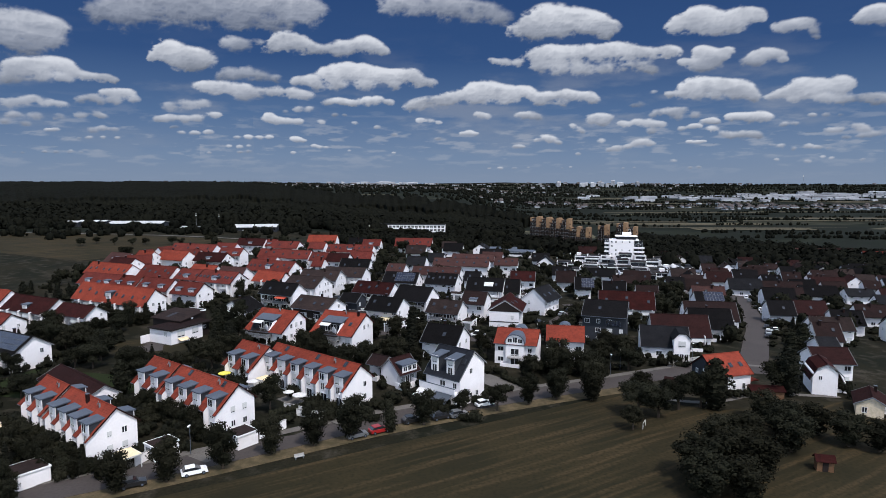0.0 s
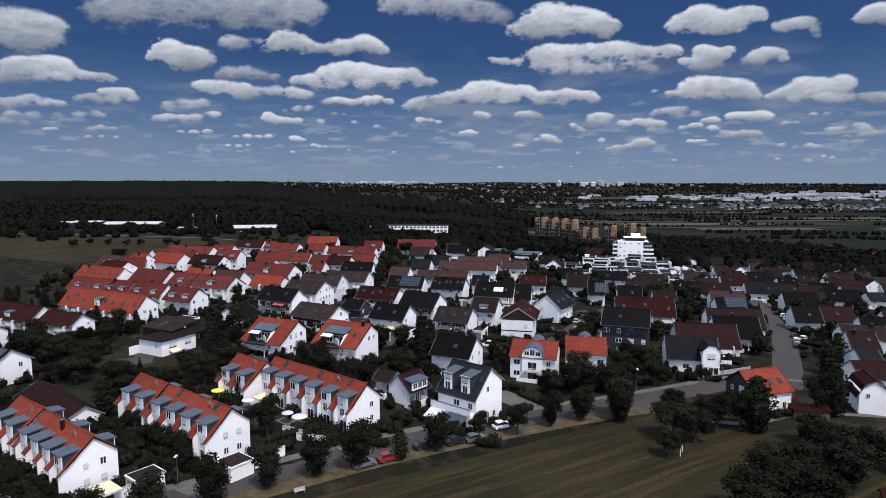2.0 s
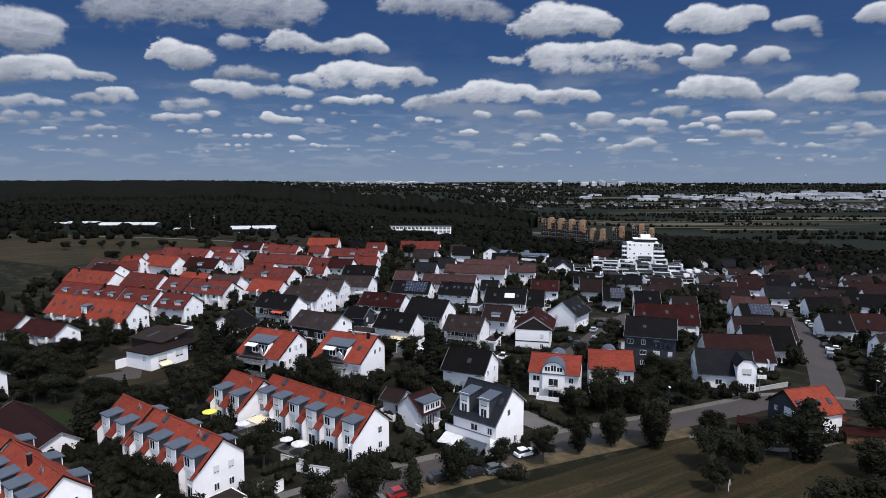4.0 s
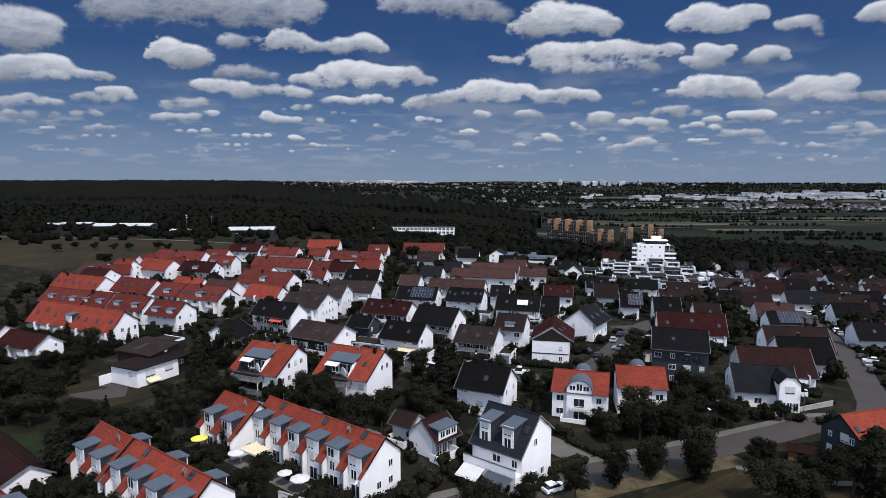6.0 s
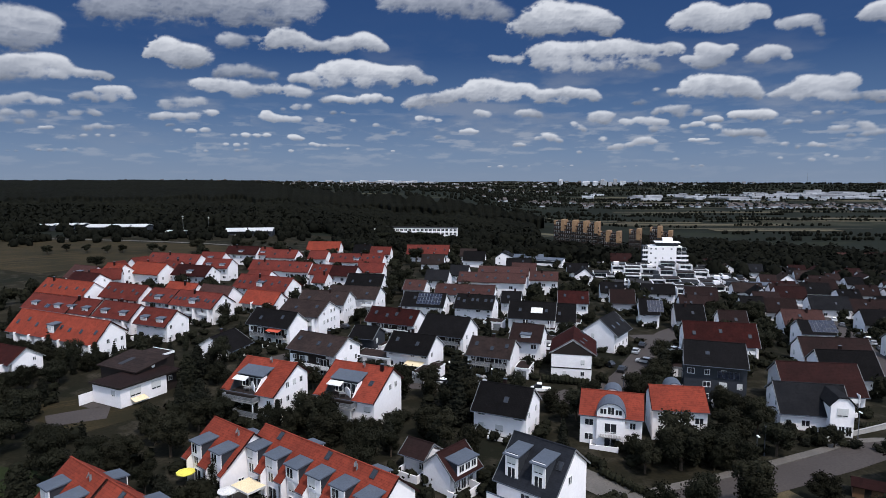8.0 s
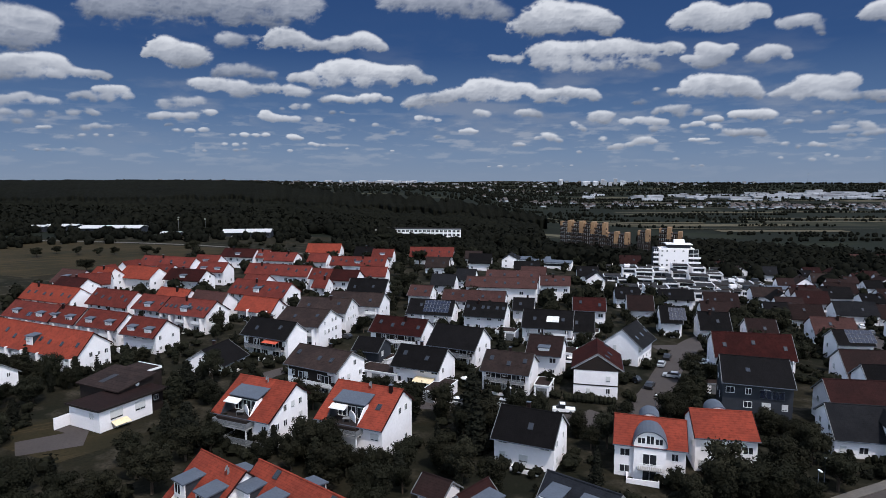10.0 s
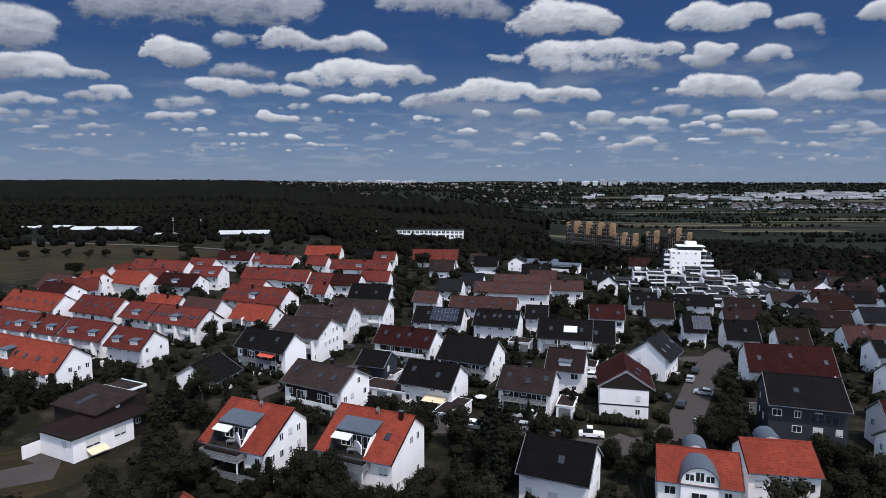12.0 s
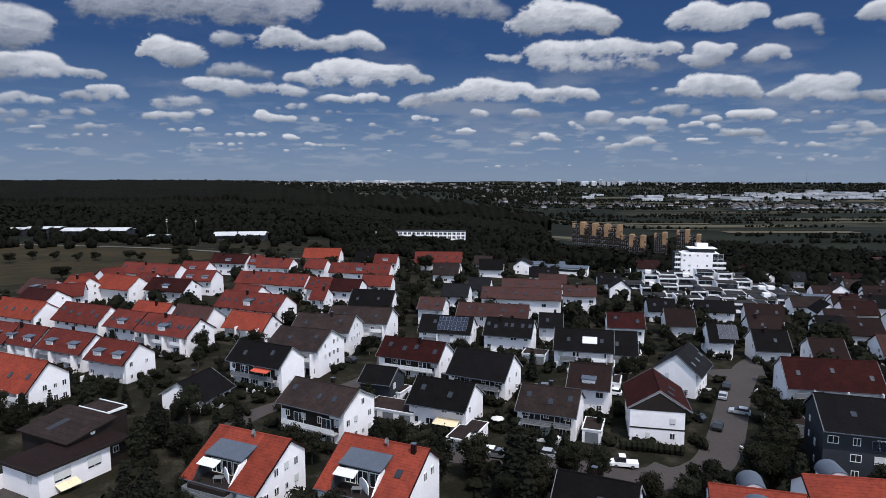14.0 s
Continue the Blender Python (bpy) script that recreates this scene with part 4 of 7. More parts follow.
house(-3.3, 335.6, -14, 8.7, 5, 5, 5, 5.6, 9, 'grey')
house(56.8, 288.8, -10, 9.4, 5.4, 5, 4, 5.2, 8.6, 'brown2')
house(59.7, 266.9, -10, 7.0, 5.4, 5, 4.4, 5.6, 9, 'black', pv=2)
house(-139.3, 213.7, -26, 24.5, 5.6, 5.2, 3.9, 5.1, 8.3, 'darkred', df=1)
house(-165.9, 228.8, -26, 25.6, 5.6, 5, 3.9, 5.3, 8.7, 'orange', sky=3)
house(-137.3, 190.2, -26, 17.6, 5.6, 5, 3.7, 5.1, 8.1, 'red', df=1)
house(90.6, 147.0, 72, 9.5, 3.5, 3.5, 4.9, 4.9, 7.6, 'darkred', gambrel=True)
house(96.7, 155.4, -6, 9.6, 5, 5, 5.6, 5.8, 8.6, 'darkred2')
house(103.8, 168.2, -6, 5.7, 5, 5, 5.6, 5.8, 8.6, 'grey')
house(92.6, 132.5, 60, 9.0, 3.4, 3.4, 2.7, 2.7, 4.6, 'darkred2', wall='cream')
house(192.6, 389.2, -10, 15.6, 5.8, 5, 3.8, 5.2, 8.6, 'brown2', sky=1)
house(159.8, 365.2, -10, 11.4, 5.8, 5, 3.8, 5.2, 8.6, 'darkred2', sky=1)
house(152.0, 315.9, -10, 16.1, 5.8, 5, 3.8, 5.2, 8.6, 'grey', sky=1)
house(170.6, 314.9, -10, 19.1, 5.8, 5, 3.8, 5.2, 8.6, 'brown2', sky=1)
house(152.3, 284.1, -10, 14.1, 5.8, 5, 3.8, 5.2, 8.6, 'black', sky=1)
house(183.7, 306.7, -10, 17.7, 5.8, 5, 3.8, 5.2, 8.6, 'black', sky=1)
house(128.8, 238.6, -10, 9.8, 5.8, 5, 3.8, 5.2, 8.6, 'black', sky=1)
house(125.2, 315.4, -10, 10.7, 5.8, 5, 3.8, 5.2, 8.6, 'brown2', sky=1)
house(114.0, 269.0, -10, 13.6, 5.8, 5, 3.8, 5.2, 8.6, 'brown', sky=1)
house(177.0, 368.0, -10, 14.1, 5.8, 5, 3.8, 5.2, 8.6, 'black', sky=1)
house(233.8, 387.5, -10, 11.3, 5.8, 5, 3.8, 5.2, 8.6, 'brown2', sky=1)
house(144.0, 245.5, -10, 12.2, 5.8, 5, 3.8, 5.2, 8.6, 'darkred2', sky=1)
house(118.7, 192.8, -10, 8.0, 5.8, 5, 3.8, 5.2, 8.6, 'brown2', sky=1)
house(218.0, 355.1, -10, 17.9, 5.8, 5, 3.8, 5.2, 8.6, 'darkred2', sky=1)
house(313.5, 470.5, -10, 17.2, 5.8, 5, 3.8, 5.2, 8.6, 'black', sky=1)
house(162.3, 290.7, -10, 9.4, 5.8, 5, 3.8, 5.2, 8.6, 'brown2', sky=1)
house(153.3, 352.3, -10, 14.2, 5.8, 5, 3.8, 5.2, 8.6, 'brown2', sky=1)
house(158.1, 214.6, -10, 9.3, 5.8, 5, 3.8, 5.2, 8.6, 'brown2', sky=1)
house(229.6, 315.8, -10, 17.0, 5.8, 5, 3.8, 5.2, 8.6, 'darkred2', sky=1)
house(242.5, 399.7, -10, 15.6, 5.8, 5, 3.8, 5.2, 8.6, 'brown2', sky=1)
house(301.0, 454.4, -10, 23.1, 5.8, 5, 3.8, 5.2, 8.6, 'black', sky=1)
house(426.8, 621.5, -10, 22.5, 5.8, 5, 3.8, 5.2, 8.6, 'red', sky=1)
house(403.5, 641.6, -10, 27.6, 5.8, 5, 3.8, 5.2, 8.6, 'darkred2', sky=1)
house(363.8, 623.3, -10, 27.3, 5.8, 5, 3.8, 5.2, 8.6, 'brown', sky=1)
house(71.9, 262.6, -10, 9.7, 5.8, 5, 3.8, 5.2, 8.6, 'black', sky=1)
house(83.2, 255.1, -10, 9.1, 5.8, 5, 3.8, 5.2, 8.6, 'brown2', sky=1)
house(109.9, 296.7, -10, 8.8, 5.8, 5, 3.8, 5.2, 8.6, 'black', sky=1)
house(121.2, 297.2, -10, 12.2, 5.8, 5, 3.8, 5.2, 8.6, 'brown2', sky=1)
house(83.0, 286.7, -10, 10.5, 5.8, 5, 3.8, 5.2, 8.6, 'brown2', sky=1)
house(166.4, 393.6, -10, 8.8, 5.8, 5, 3.8, 5.2, 8.6, 'brown2', sky=1)
house(151.0, 343.5, -10, 13.6, 5.8, 5, 3.8, 5.2, 8.6, 'darkred2', sky=1)

# ---- flats, tower and distant buildings ----
GRAVEL = mottled("roof gravel", (0.03, 0.029, 0.029), (0.022, 0.021, 0.022), 0.3, 3.0, 0.95, 0.05)
def flats(x, y, head, w, d, storeys, wall="white", step=0, label="white flat-roofed apartment block", name="apartment_block", gz=None, balcony=True, group=""):
    """A block of flats: walls, floor bands, ribbon windows, balconies on the front and a parapet roof."""
    gz = ground_z(x, y) if gz is None else gz
    base = thing(name, pose(x, y, gz, 0, 0, head), label, "building", group)
    h = storeys * 2.85
    FOOT.append((x, y, w / 2 + 1, d / 2 + 1, radians(head)))
    Solid().box(-w / 2, w / 2, -d / 2, d / 2, -4, h).put("wall", WALL[wall], base)
    Solid().box(-w / 2 - 0.15, w / 2 + 0.15, -d / 2 - 0.15, d / 2 + 0.15, h, h + 0.35).put("roof_parapet", WALL["slate"] if storeys < 4 else WALL[wall], base)
    Solid().box(-w / 2 + 0.2, w / 2 - 0.2, -d / 2 + 0.2, d / 2 - 0.2, h + 0.35, h + 0.4).put("roof", GRAVEL, base)
    n = max(1, int(w / 3.4))
    for k in range(storeys):
        for i in range(n):
            px = -w / 2 + w * (i + 0.5) / n
            window(base, pose(px, -d / 2, k * 2.85 + 0.5, 0, 0, 0), round(0.72 * w / n, 1), 1.9, far_off=True)
        m = max(1, int(d / 4))
        for i in range(m):
            py = -d / 2 + d * (i + 0.5) / m
            side = -1 if x > 0 else 1
            window(base, pose(side * w / 2, py, k * 2.85 + 0.9, 0, 0, 90 * side), 1.4, 1.3, far_off=True)
        if balcony and storeys > 1:
            bo = Solid().box(-w / 2 + 0.3, -w / 2 + w * 0.42, -d / 2 - 1.5, -d / 2, k * 2.85 - 0.1, k * 2.85 + 0.1).box(w * 0.12, w / 2 + 1.0, -d / 2 - 1.5, -d / 2, k * 2.85 - 0.1, k * 2.85 + 0.1).put("balcony", WALL[wall], base)
            Solid().box(-w / 2 + 0.3, -w / 2 + w * 0.42, -d / 2 - 1.5, -d / 2 - 1.4, k * 2.85 + 0.1, k * 2.85 + 1.0).box(w * 0.12, w / 2 + 1.0, -d / 2 - 1.5, -d / 2 - 1.4, k * 2.85 + 0.1, k * 2.85 + 1.0).put("parapet", WALL[wall], bo)
    return base


def tower(x, y, head):
    """The white tower: a plain middle slab with small windows, stacked balconies on both flanks, a set-back top storey."""
    e = thing("apartment_tower", pose(x, y, ground_z(x, y), 0, 0, head), "tall white apartment tower with stacked balconies and a set-back top storey", "building")
    FOOT.append((x, y, 15, 9, radians(head)))
    h = 17.0
    Solid().box(-9, 7.5, -6, 7, -4, h).put("wall", WALL["white"], e)
    Solid().box(7.5, 14.0, -3.4, 7, -4, h - 2.8).put("side_wall", WALL["slate"], e)
    Solid().box(-12.0, -9, -3.0, 7, -4, h).put("side_wall", WALL["slate"], e)
    Solid().box(-7, 11, -5.5, 6.5, h, h + 0.4).put("roof_slab", WALL["white"], e)
    Solid().box(-4, 9, -3.0, 5.5, h + 0.4, h + 2.6).put("top_storey", WALL["slate"], e)
    Solid().box(-5, 10, -4.5, 6, h + 2.6, h + 2.9).put("roof_slab", WALL["white"], e)
    Solid().box(0, 6, 0, 4.5, h + 2.9, h + 5.2).put("lift_house", WALL["white"], e)
    for k in range(6):
        z = 0.6 + 2.85 * k
        for px in (-7.4, -4.6, -0.4, 4.6):
            if (k + int(px)) % 4:
                window(e, pose(px, -6, z + 0.5, 0, 0, 0), 1.2 if px != -0.4 else 0.8, 1.2, far_off=True)
        for xa, xb, y0, lim in ((7.6, 14.6, -6.2, 5), (-12.4, -9.1, -5.6, 6)):
            if k < lim:
                bo = Solid().box(xa, xb, y0, -3.0, z - 0.55, z - 0.35).put("balcony", WALL["white"], e)
                Solid().box(xa, xb, y0 - 0.12, y0, z - 0.5, z + 0.65).put("parapet", WALL["white"], bo)
        window(e, pose(10.8, -3.4, z - 0.3, 0, 0, 0), 5.6, 2.2, far_off=True)
        window(e, pose(-10.5, -3.0, z - 0.3, 0, 0, 0), 2.4, 2.2, far_off=True)


tower(127, 446, -12)


def terraced_flat(x, y, head, w, st):
    """One unit of the stepped housing on the slope: dark glazed front behind a white parapet, white flank walls, dark flat roof."""
    e = thing("terraced_flat", pose(x, y, ground_z(x, y), 0, 0, head), "white stepped flat-roofed house with a dark glazed front on the slope", "building", "terraced flats on the slope")
    FOOT.append((x, y, w / 2 + 0.6, 5.0, radians(head)))
    h, d = 2.85 * st, 4.5
    Solid().box(-w / 2, w / 2, -d + 1.2, d, -4, h).put("wall", WALL["white"], e)
    for sx in (-1, 1):
        Solid().box(sx * w / 2 - 0.16, sx * w / 2 + 0.16, -d, d + 0.2, -4, h + rnd.choice((0.2, 0.2, 0.9))).put("flank_wall", WALL["white"], e)
    Solid().box(-w / 2 + 0.17, w / 2 - 0.17, -d + 0.3, d - 0.1, h, h + 0.3).put("roof", GRAVEL, e)
    Solid().box(-w / 2 + 0.17, w / 2 - 0.17, -d, -d + 0.3, h - 0.05, h + 0.4).put("roof_edge", WALL[rnd.choice(("white", "white", "slate", "umber"))], e)
    for k in range(st):
        z = 2.85 * k
        window(e, pose(0, -d + 1.2, z + 0.2, 0, 0, 0), round(w - 1.4), 2.1, far_off=True)
        if rnd.random() < 0.75:
            Solid().box(-w / 2 + 0.17, w / 2 - rnd.choice((0.17, 0.17, w * 0.4)), -d - 0.5, -d - 0.35, z - 0.1, z + 0.95).put("parapet", WALL["white"], e)
    if rnd.random() < 0.45:
        px = rnd.uniform(-0.3, 0.3) * w
        Solid().box(px - 1.5, px + 1.5, 0, 3.2, h + 0.3, h + 1.9).put("roof_hut", WALL[rnd.choice(("white", "slate"))], e)


for px, py, w, st in ((73.6, 360.2, 11, 1), (79.0, 356.7, 9, 1), (79.6, 338.3, 11, 2), (96.9, 359.1, 12, 1), (102.9, 356.0, 10, 1), (99.4, 334.1, 11, 2), (81.6, 387.7, 10, 1), (93.3, 397.5, 10, 1), (106.4, 406.1, 12, 1), (113.7, 396.5, 12, 1), (126.2, 402.4, 11, 1), (135.7, 396.0, 12, 1), (96.8, 407.5, 10, 2), (108.5, 414.0, 9, 2)):
    terraced_flat(px, py, -12 + rnd.uniform(-4, 4), w - 1, st)
for px, py, w, st in ((118.6, 415.1, 9, 2), (126.5, 406.7, 11, 2), (138.6, 416.9, 10, 2), (152.5, 426.5, 9, 1), (150.3, 408.0, 12, 1), (150.8, 395.7, 12, 1), (148.3, 381.6, 12, 1), (113.3, 440.2, 9, 2), (124.2, 428.7, 10, 3), (132.7, 423.9, 8, 3), (156.0, 453.4, 9, 2), (77.6, 400.9, 10, 1), (136.3, 376.5, 12, 1), (87.0, 452.6, 10, 1), (130.0, 376.9, 11, 1)):
    terraced_flat(px, py, -12 + rnd.uniform(-4, 4), w - 1, st)
for px, py, w, st in ((87, 371, 9, 1), (112, 371, 9, 1), (121, 386, 9, 1), (103, 386, 8, 1), (142, 405, 8, 1), (161, 416, 9, 1), (163, 400, 9, 1), (92, 418, 8, 2), (103, 427, 9, 2), (144, 430, 9, 2), (164, 436, 8, 1), (118, 360, 9, 1), (88, 345, 8, 1), (160, 384, 9, 1)):
    terraced_flat(px, py, -12 + rnd.uniform(-5, 5), w, st)
# wall colour is darkened for shade, the ochre tops are coloured as sunlit
for px, py, w, st in ((133, 521, 8, 8), (148, 520, 8, 9), (157, 523, 8, 8), (78, 524, 8, 9), (86, 523, 8, 9), (94, 522, 8, 9), (102, 521, 8, 9), (110, 519, 8, 7), (117, 517, 8, 7)):
    o = flats(px, py, -25, w, 12, st, "umber", label="brown apartment block coloured as shaded, with an ochre stair tower coloured as sunlit", name="apartment_block", group="ochre blocks of flats")
    Solid().box(w / 2 - 2.4, w / 2 + 0.3, -7.6, 2.0, st * 2.85 - 6.5, st * 2.85 + 1.8).box(-w / 2 + 0.2, -w / 2 + 1.6, -6.9, 0, st * 2.85 - 3, st * 2.85 + 1.0).put("stair_tower", WALL["beige"], o, "ochre rendered stair tower with sunlight in its colour")
o = flats(-36, 586, -4, 76, 12, 3, label="long white flat-roofed school building behind trees", name="school_building", balcony=False)
Solid().box(-12, 12, -8.4, -6, -4, 5.2).put("entrance_wing", GLASS, o)


HALLROOF = mottled("pale hall roofing", (0.5, 0.5, 0.5), (0.4, 0.4, 0.4), 0.2, 2.0, 0.8, 0.1)


def hall(x, y, head, w, d, h, label="white flat industrial hall", roof="white"):
    """A low hall with a shallow pitched roof, doors and a window band."""
    base = thing("hall", pose(x, y, ground_z(x, y), 0, 0, head), label, "building", "distant halls")
    FOOT.append((x, y, w / 2 + 2, d / 2 + 2, radians(head)))
    Solid().box(-w / 2, w / 2, -d / 2, d / 2, -3, h).put("wall", WALL["slate"] if roof == "white" else WALL["white"], base)
    Solid().extrude([(-d / 2 - 0.5, h), (0, h + d * 0.1), (d / 2 + 0.5, h), (d / 2 + 0.5, h - 0.3), (0, h + d * 0.1 - 0.3), (-d / 2 - 0.5, h - 0.3)], -w / 2 - 0.4, w / 2 + 0.4).put("roof", HALLROOF if roof == "white" else ZINC, base)
    Solid().box(-w / 2 + 1, w / 2 - 1, -d / 2 - 0.08, -d / 2, h - 2.2, h - 0.9).put("window_band", GLASS, base)
    Solid().box(-w * 0.3, -w * 0.3 + 4, -d / 2 - 0.1, -d / 2, -1, h - 2.4).put("door", FRAME, base)


hall(-259.0, 537.9, 3, 44, 16, 3.8, "long white-roofed sports hall by the meadow")
hall(-305.4, 547.4, 3, 16, 12, 4, "small white-roofed hall among trees")
hall(-317.3, 541.1, 3, 14, 10, 4, "small white-roofed hall among trees")
hall(-155.9, 528.4, 8, 34, 18, 3.4, "low white hall among trees")
hall(-339.2, 556.5, 0, 10, 9, 4, "small white-roofed hall among trees")
hall(-297.6, 553.6, 0, 9, 8, 4, "small white-roofed hall among trees")
hall(-202.3, 506.0, 0, 12, 8, 3.2, "small white clubhouse by the meadow")
hall(43.0, 453.2, -6, 20, 12, 4, "low grey-roofed hall among trees", "zinc")
hall(52.3, 442.4, -20, 24, 10, 4, "low grey-roofed hall among trees", "zinc")
hall(163.3, 389.0, -8, 16, 9, 4, "low grey-roofed hall among trees", "zinc")


def village_fill(x0, x1, y0, y1, step, seed):
    """Further houses of the village where it runs down the slope."""
    r = random.Random(seed)
    y = y0
    while y < y1:
        x = x0
        while x < x1:
            px, py = x + r.uniform(-3, 3), y + r.uniform(-3, 3)
            x += step
            free = all(math.hypot(px - q[0], py - q[1]) > q[2] + 8 for q in FOOT) and all(min((v.x - px) ** 2 + (v.y - py) ** 2 for v in line) > (w + 8) ** 2 for line, w in LANES)
            if free and r.random() < 0.85:
                house(px, py, r.choice((-10, -14, 78, -8)), r.uniform(9, 14), r.uniform(4.6, 5.6), r.uniform(4.4, 5.2), r.uniform(3.6, 5.2), r.uniform(4.6, 5.6), r.uniform(7.8, 9.0), r.choice(("brown2", "darkred2", "black", "black", "brown2", "greybrown", "grey")), sky=r.choice((0, 1, 2)))
        y += step * 1.1


village_fill(112, 300, 205, 480, 19, 9)
village_fill(60, 130, 270, 400, 20, 10)
village_fill(-60, 40, 380, 440, 22, 11)


def scatter_town(name, label, seed, count, centre, spread, size, tall, mat):
    """Far-off houses and works, too small to tell apart, as one mass of little gabled blocks."""
    r, s = random.Random(seed), Solid()
    for _ in range(count):
        x, y = centre[0] + r.gauss(0, spread[0]), centre[1] + r.gauss(0, spread[1])
        if math.hypot(x, y) > 4550 or math.hypot(x, y) < 900:
            continue
        w, d, h, z = r.uniform(*size), r.uniform(8, 16), r.uniform(*tall), ground_z(x, y)
        m = Matrix.Translation((x, y, z)) @ Matrix.Rotation(r.uniform(-0.5, 0.5), 4, "Z")
        s.box(-w / 2, w / 2, -d / 2, d / 2, -6, h, 0, m)
        g = [m @ Vector(q) for q in ((-w / 2 - 0.4, -d / 2 - 0.4, h), (w / 2 + 0.4, -d / 2 - 0.4, h), (w / 2 + 0.4, d / 2 + 0.4, h), (-w / 2 - 0.4, d / 2 + 0.4, h), (-w / 2 - 0.4, 0, h + d * 0.28), (w / 2 + 0.4, 0, h + d * 0.28))]
        s.add(g, [(0, 1, 5, 4), (2, 3, 4, 5), (0, 4, 3), (1, 2, 5)], 1)
    me = bpy.data.meshes.new(name)
    me.from_pydata(s.v, [], s.f)
    for q in mat:
        me.materials.append(q)
    me.polygons.foreach_set("material_index", s.s)
    me.update()
    return tagged(new(name, me), label, "town", kind="stuff")


# distance haze is mixed into the base colours of HAZY and HAZYROOF
HAZY = mottled("distant walls with haze in the colour", (0.50, 0.52, 0.55), (0.17, 0.175, 0.19), 0.01, 0.2, 0.9, 0.1, world_space=True)
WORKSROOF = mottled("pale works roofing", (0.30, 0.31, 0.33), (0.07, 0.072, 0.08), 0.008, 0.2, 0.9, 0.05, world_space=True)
HAZYROOF = mottled("distant roofs with haze in the colour", (0.05, 0.045, 0.045), (0.09, 0.075, 0.07), 0.01, 0.2, 0.9, 0.05, world_space=True)
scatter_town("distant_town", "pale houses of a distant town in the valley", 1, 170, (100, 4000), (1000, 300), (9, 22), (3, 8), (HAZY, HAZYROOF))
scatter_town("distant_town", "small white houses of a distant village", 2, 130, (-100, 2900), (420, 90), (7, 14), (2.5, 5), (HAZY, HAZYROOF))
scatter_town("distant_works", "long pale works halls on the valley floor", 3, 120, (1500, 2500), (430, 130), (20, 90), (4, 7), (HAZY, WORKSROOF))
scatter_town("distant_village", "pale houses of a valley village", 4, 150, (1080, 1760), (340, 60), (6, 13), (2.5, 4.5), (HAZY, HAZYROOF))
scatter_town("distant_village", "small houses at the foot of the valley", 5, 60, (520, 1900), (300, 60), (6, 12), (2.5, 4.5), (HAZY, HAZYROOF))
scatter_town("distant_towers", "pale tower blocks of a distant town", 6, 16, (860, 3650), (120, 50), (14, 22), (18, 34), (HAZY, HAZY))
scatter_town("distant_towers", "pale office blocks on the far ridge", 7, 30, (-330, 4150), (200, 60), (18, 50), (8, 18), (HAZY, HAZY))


def fields_far():
    r = random.Random(5)
    tan = mottled("ripe grain", (0.085, 0.074, 0.048), (0.065, 0.058, 0.04), 0.01, 0.2, 0.95, 0.05, True)
    for i in range(34):
        y = r.uniform(1000, 2500)
        x = y * r.uniform(0.22, 0.72)
        w, d = r.uniform(120, 420), r.uniform(8, 42)
        patch("field_strip", [(x - w / 2, y - d / 2), (x + w / 2, y - d / 2 + r.uniform(-20, 20)), (x + w / 2, y + d / 2), (x - w / 2, y + d / 2)], 0.9, tan, "pale strip of ripe grain in the valley", "field", 3)


fields_far()

# ---- trees ----
def leaf_cloud(rng, s, centre, radius, count, size, squash=0.85):
    """Small leaf clumps on and inside an uneven rounded mass."""
    for _ in range(count):
        u = Vector((rng.gauss(0, 1), rng.gauss(0, 1), rng.gauss(0, 1))).normalized()
        q = centre + Vector((u.x, u.y, u.z * squash)) * radius * rng.uniform(0.62, 1.2)
        a = size * rng.uniform(0.6, 1.4)
        n = (u + 0.9 * Vector((rng.uniform(-1, 1), rng.uniform(-1, 1), rng.uniform(-1, 1)))).normalized()
        t = n.orthogonal().normalized()
        b = n.cross(t)
        k = rng.uniform(0, 6.28)
        e1, e2 = (t * math.cos(k) + b * math.sin(k)) * a, (b * math.cos(k) - t * math.sin(k)) * a * 0.7
        s.v += [tuple(q - e1), tuple(q + e2 - n * a * 0.2), tuple(q + e1), tuple(q - e2 - n * a * 0.2)]
        i = len(s.v) - 4
        s.f.append((i, i + 1, i + 2, i + 3))
        s.s.append(0)


def lump(rng, s, c, r, seg=6, squash=0.85):
    """A dented inner mass that closes the crown."""
    base = len(s.v)
    rows = 4
    for j in range(1, rows):
        for i in range(seg):
            th, ph = math.pi * j / rows, 2 * math.pi * i / seg
            k = r * rng.uniform(0.75, 1.05)
            s.v.append((c.x + k * math.sin(th) * math.cos(ph), c.y + k * math.sin(th) * math.sin(ph), c.z + squash * k * math.cos(th)))
    s.v += [(c.x, c.y, c.z + r * squash), (c.x, c.y, c.z - r * squash)]
    t, b = len(s.v) - 2, len(s.v) - 1
    for i in range(seg):
        j = (i + 1) % seg
        s.f.append((t, base + i, base + j))
        for q in range(rows - 2):
            s.f.append((base + q * seg + i, base + (q + 1) * seg + i, base + (q + 1) * seg + j, base + q * seg + j))
        s.f.append((base + (rows - 2) * seg + i, b, base + (rows - 2) * seg + j))
    s.s += [0] * (len(s.f) - len(s.s))


def raw_mesh(name, s, mat):
    me = bpy.data.meshes.new(name)
    me.from_pydata(s.v, [], s.f)
    me.materials.append(mat)
    me.update()
    return me


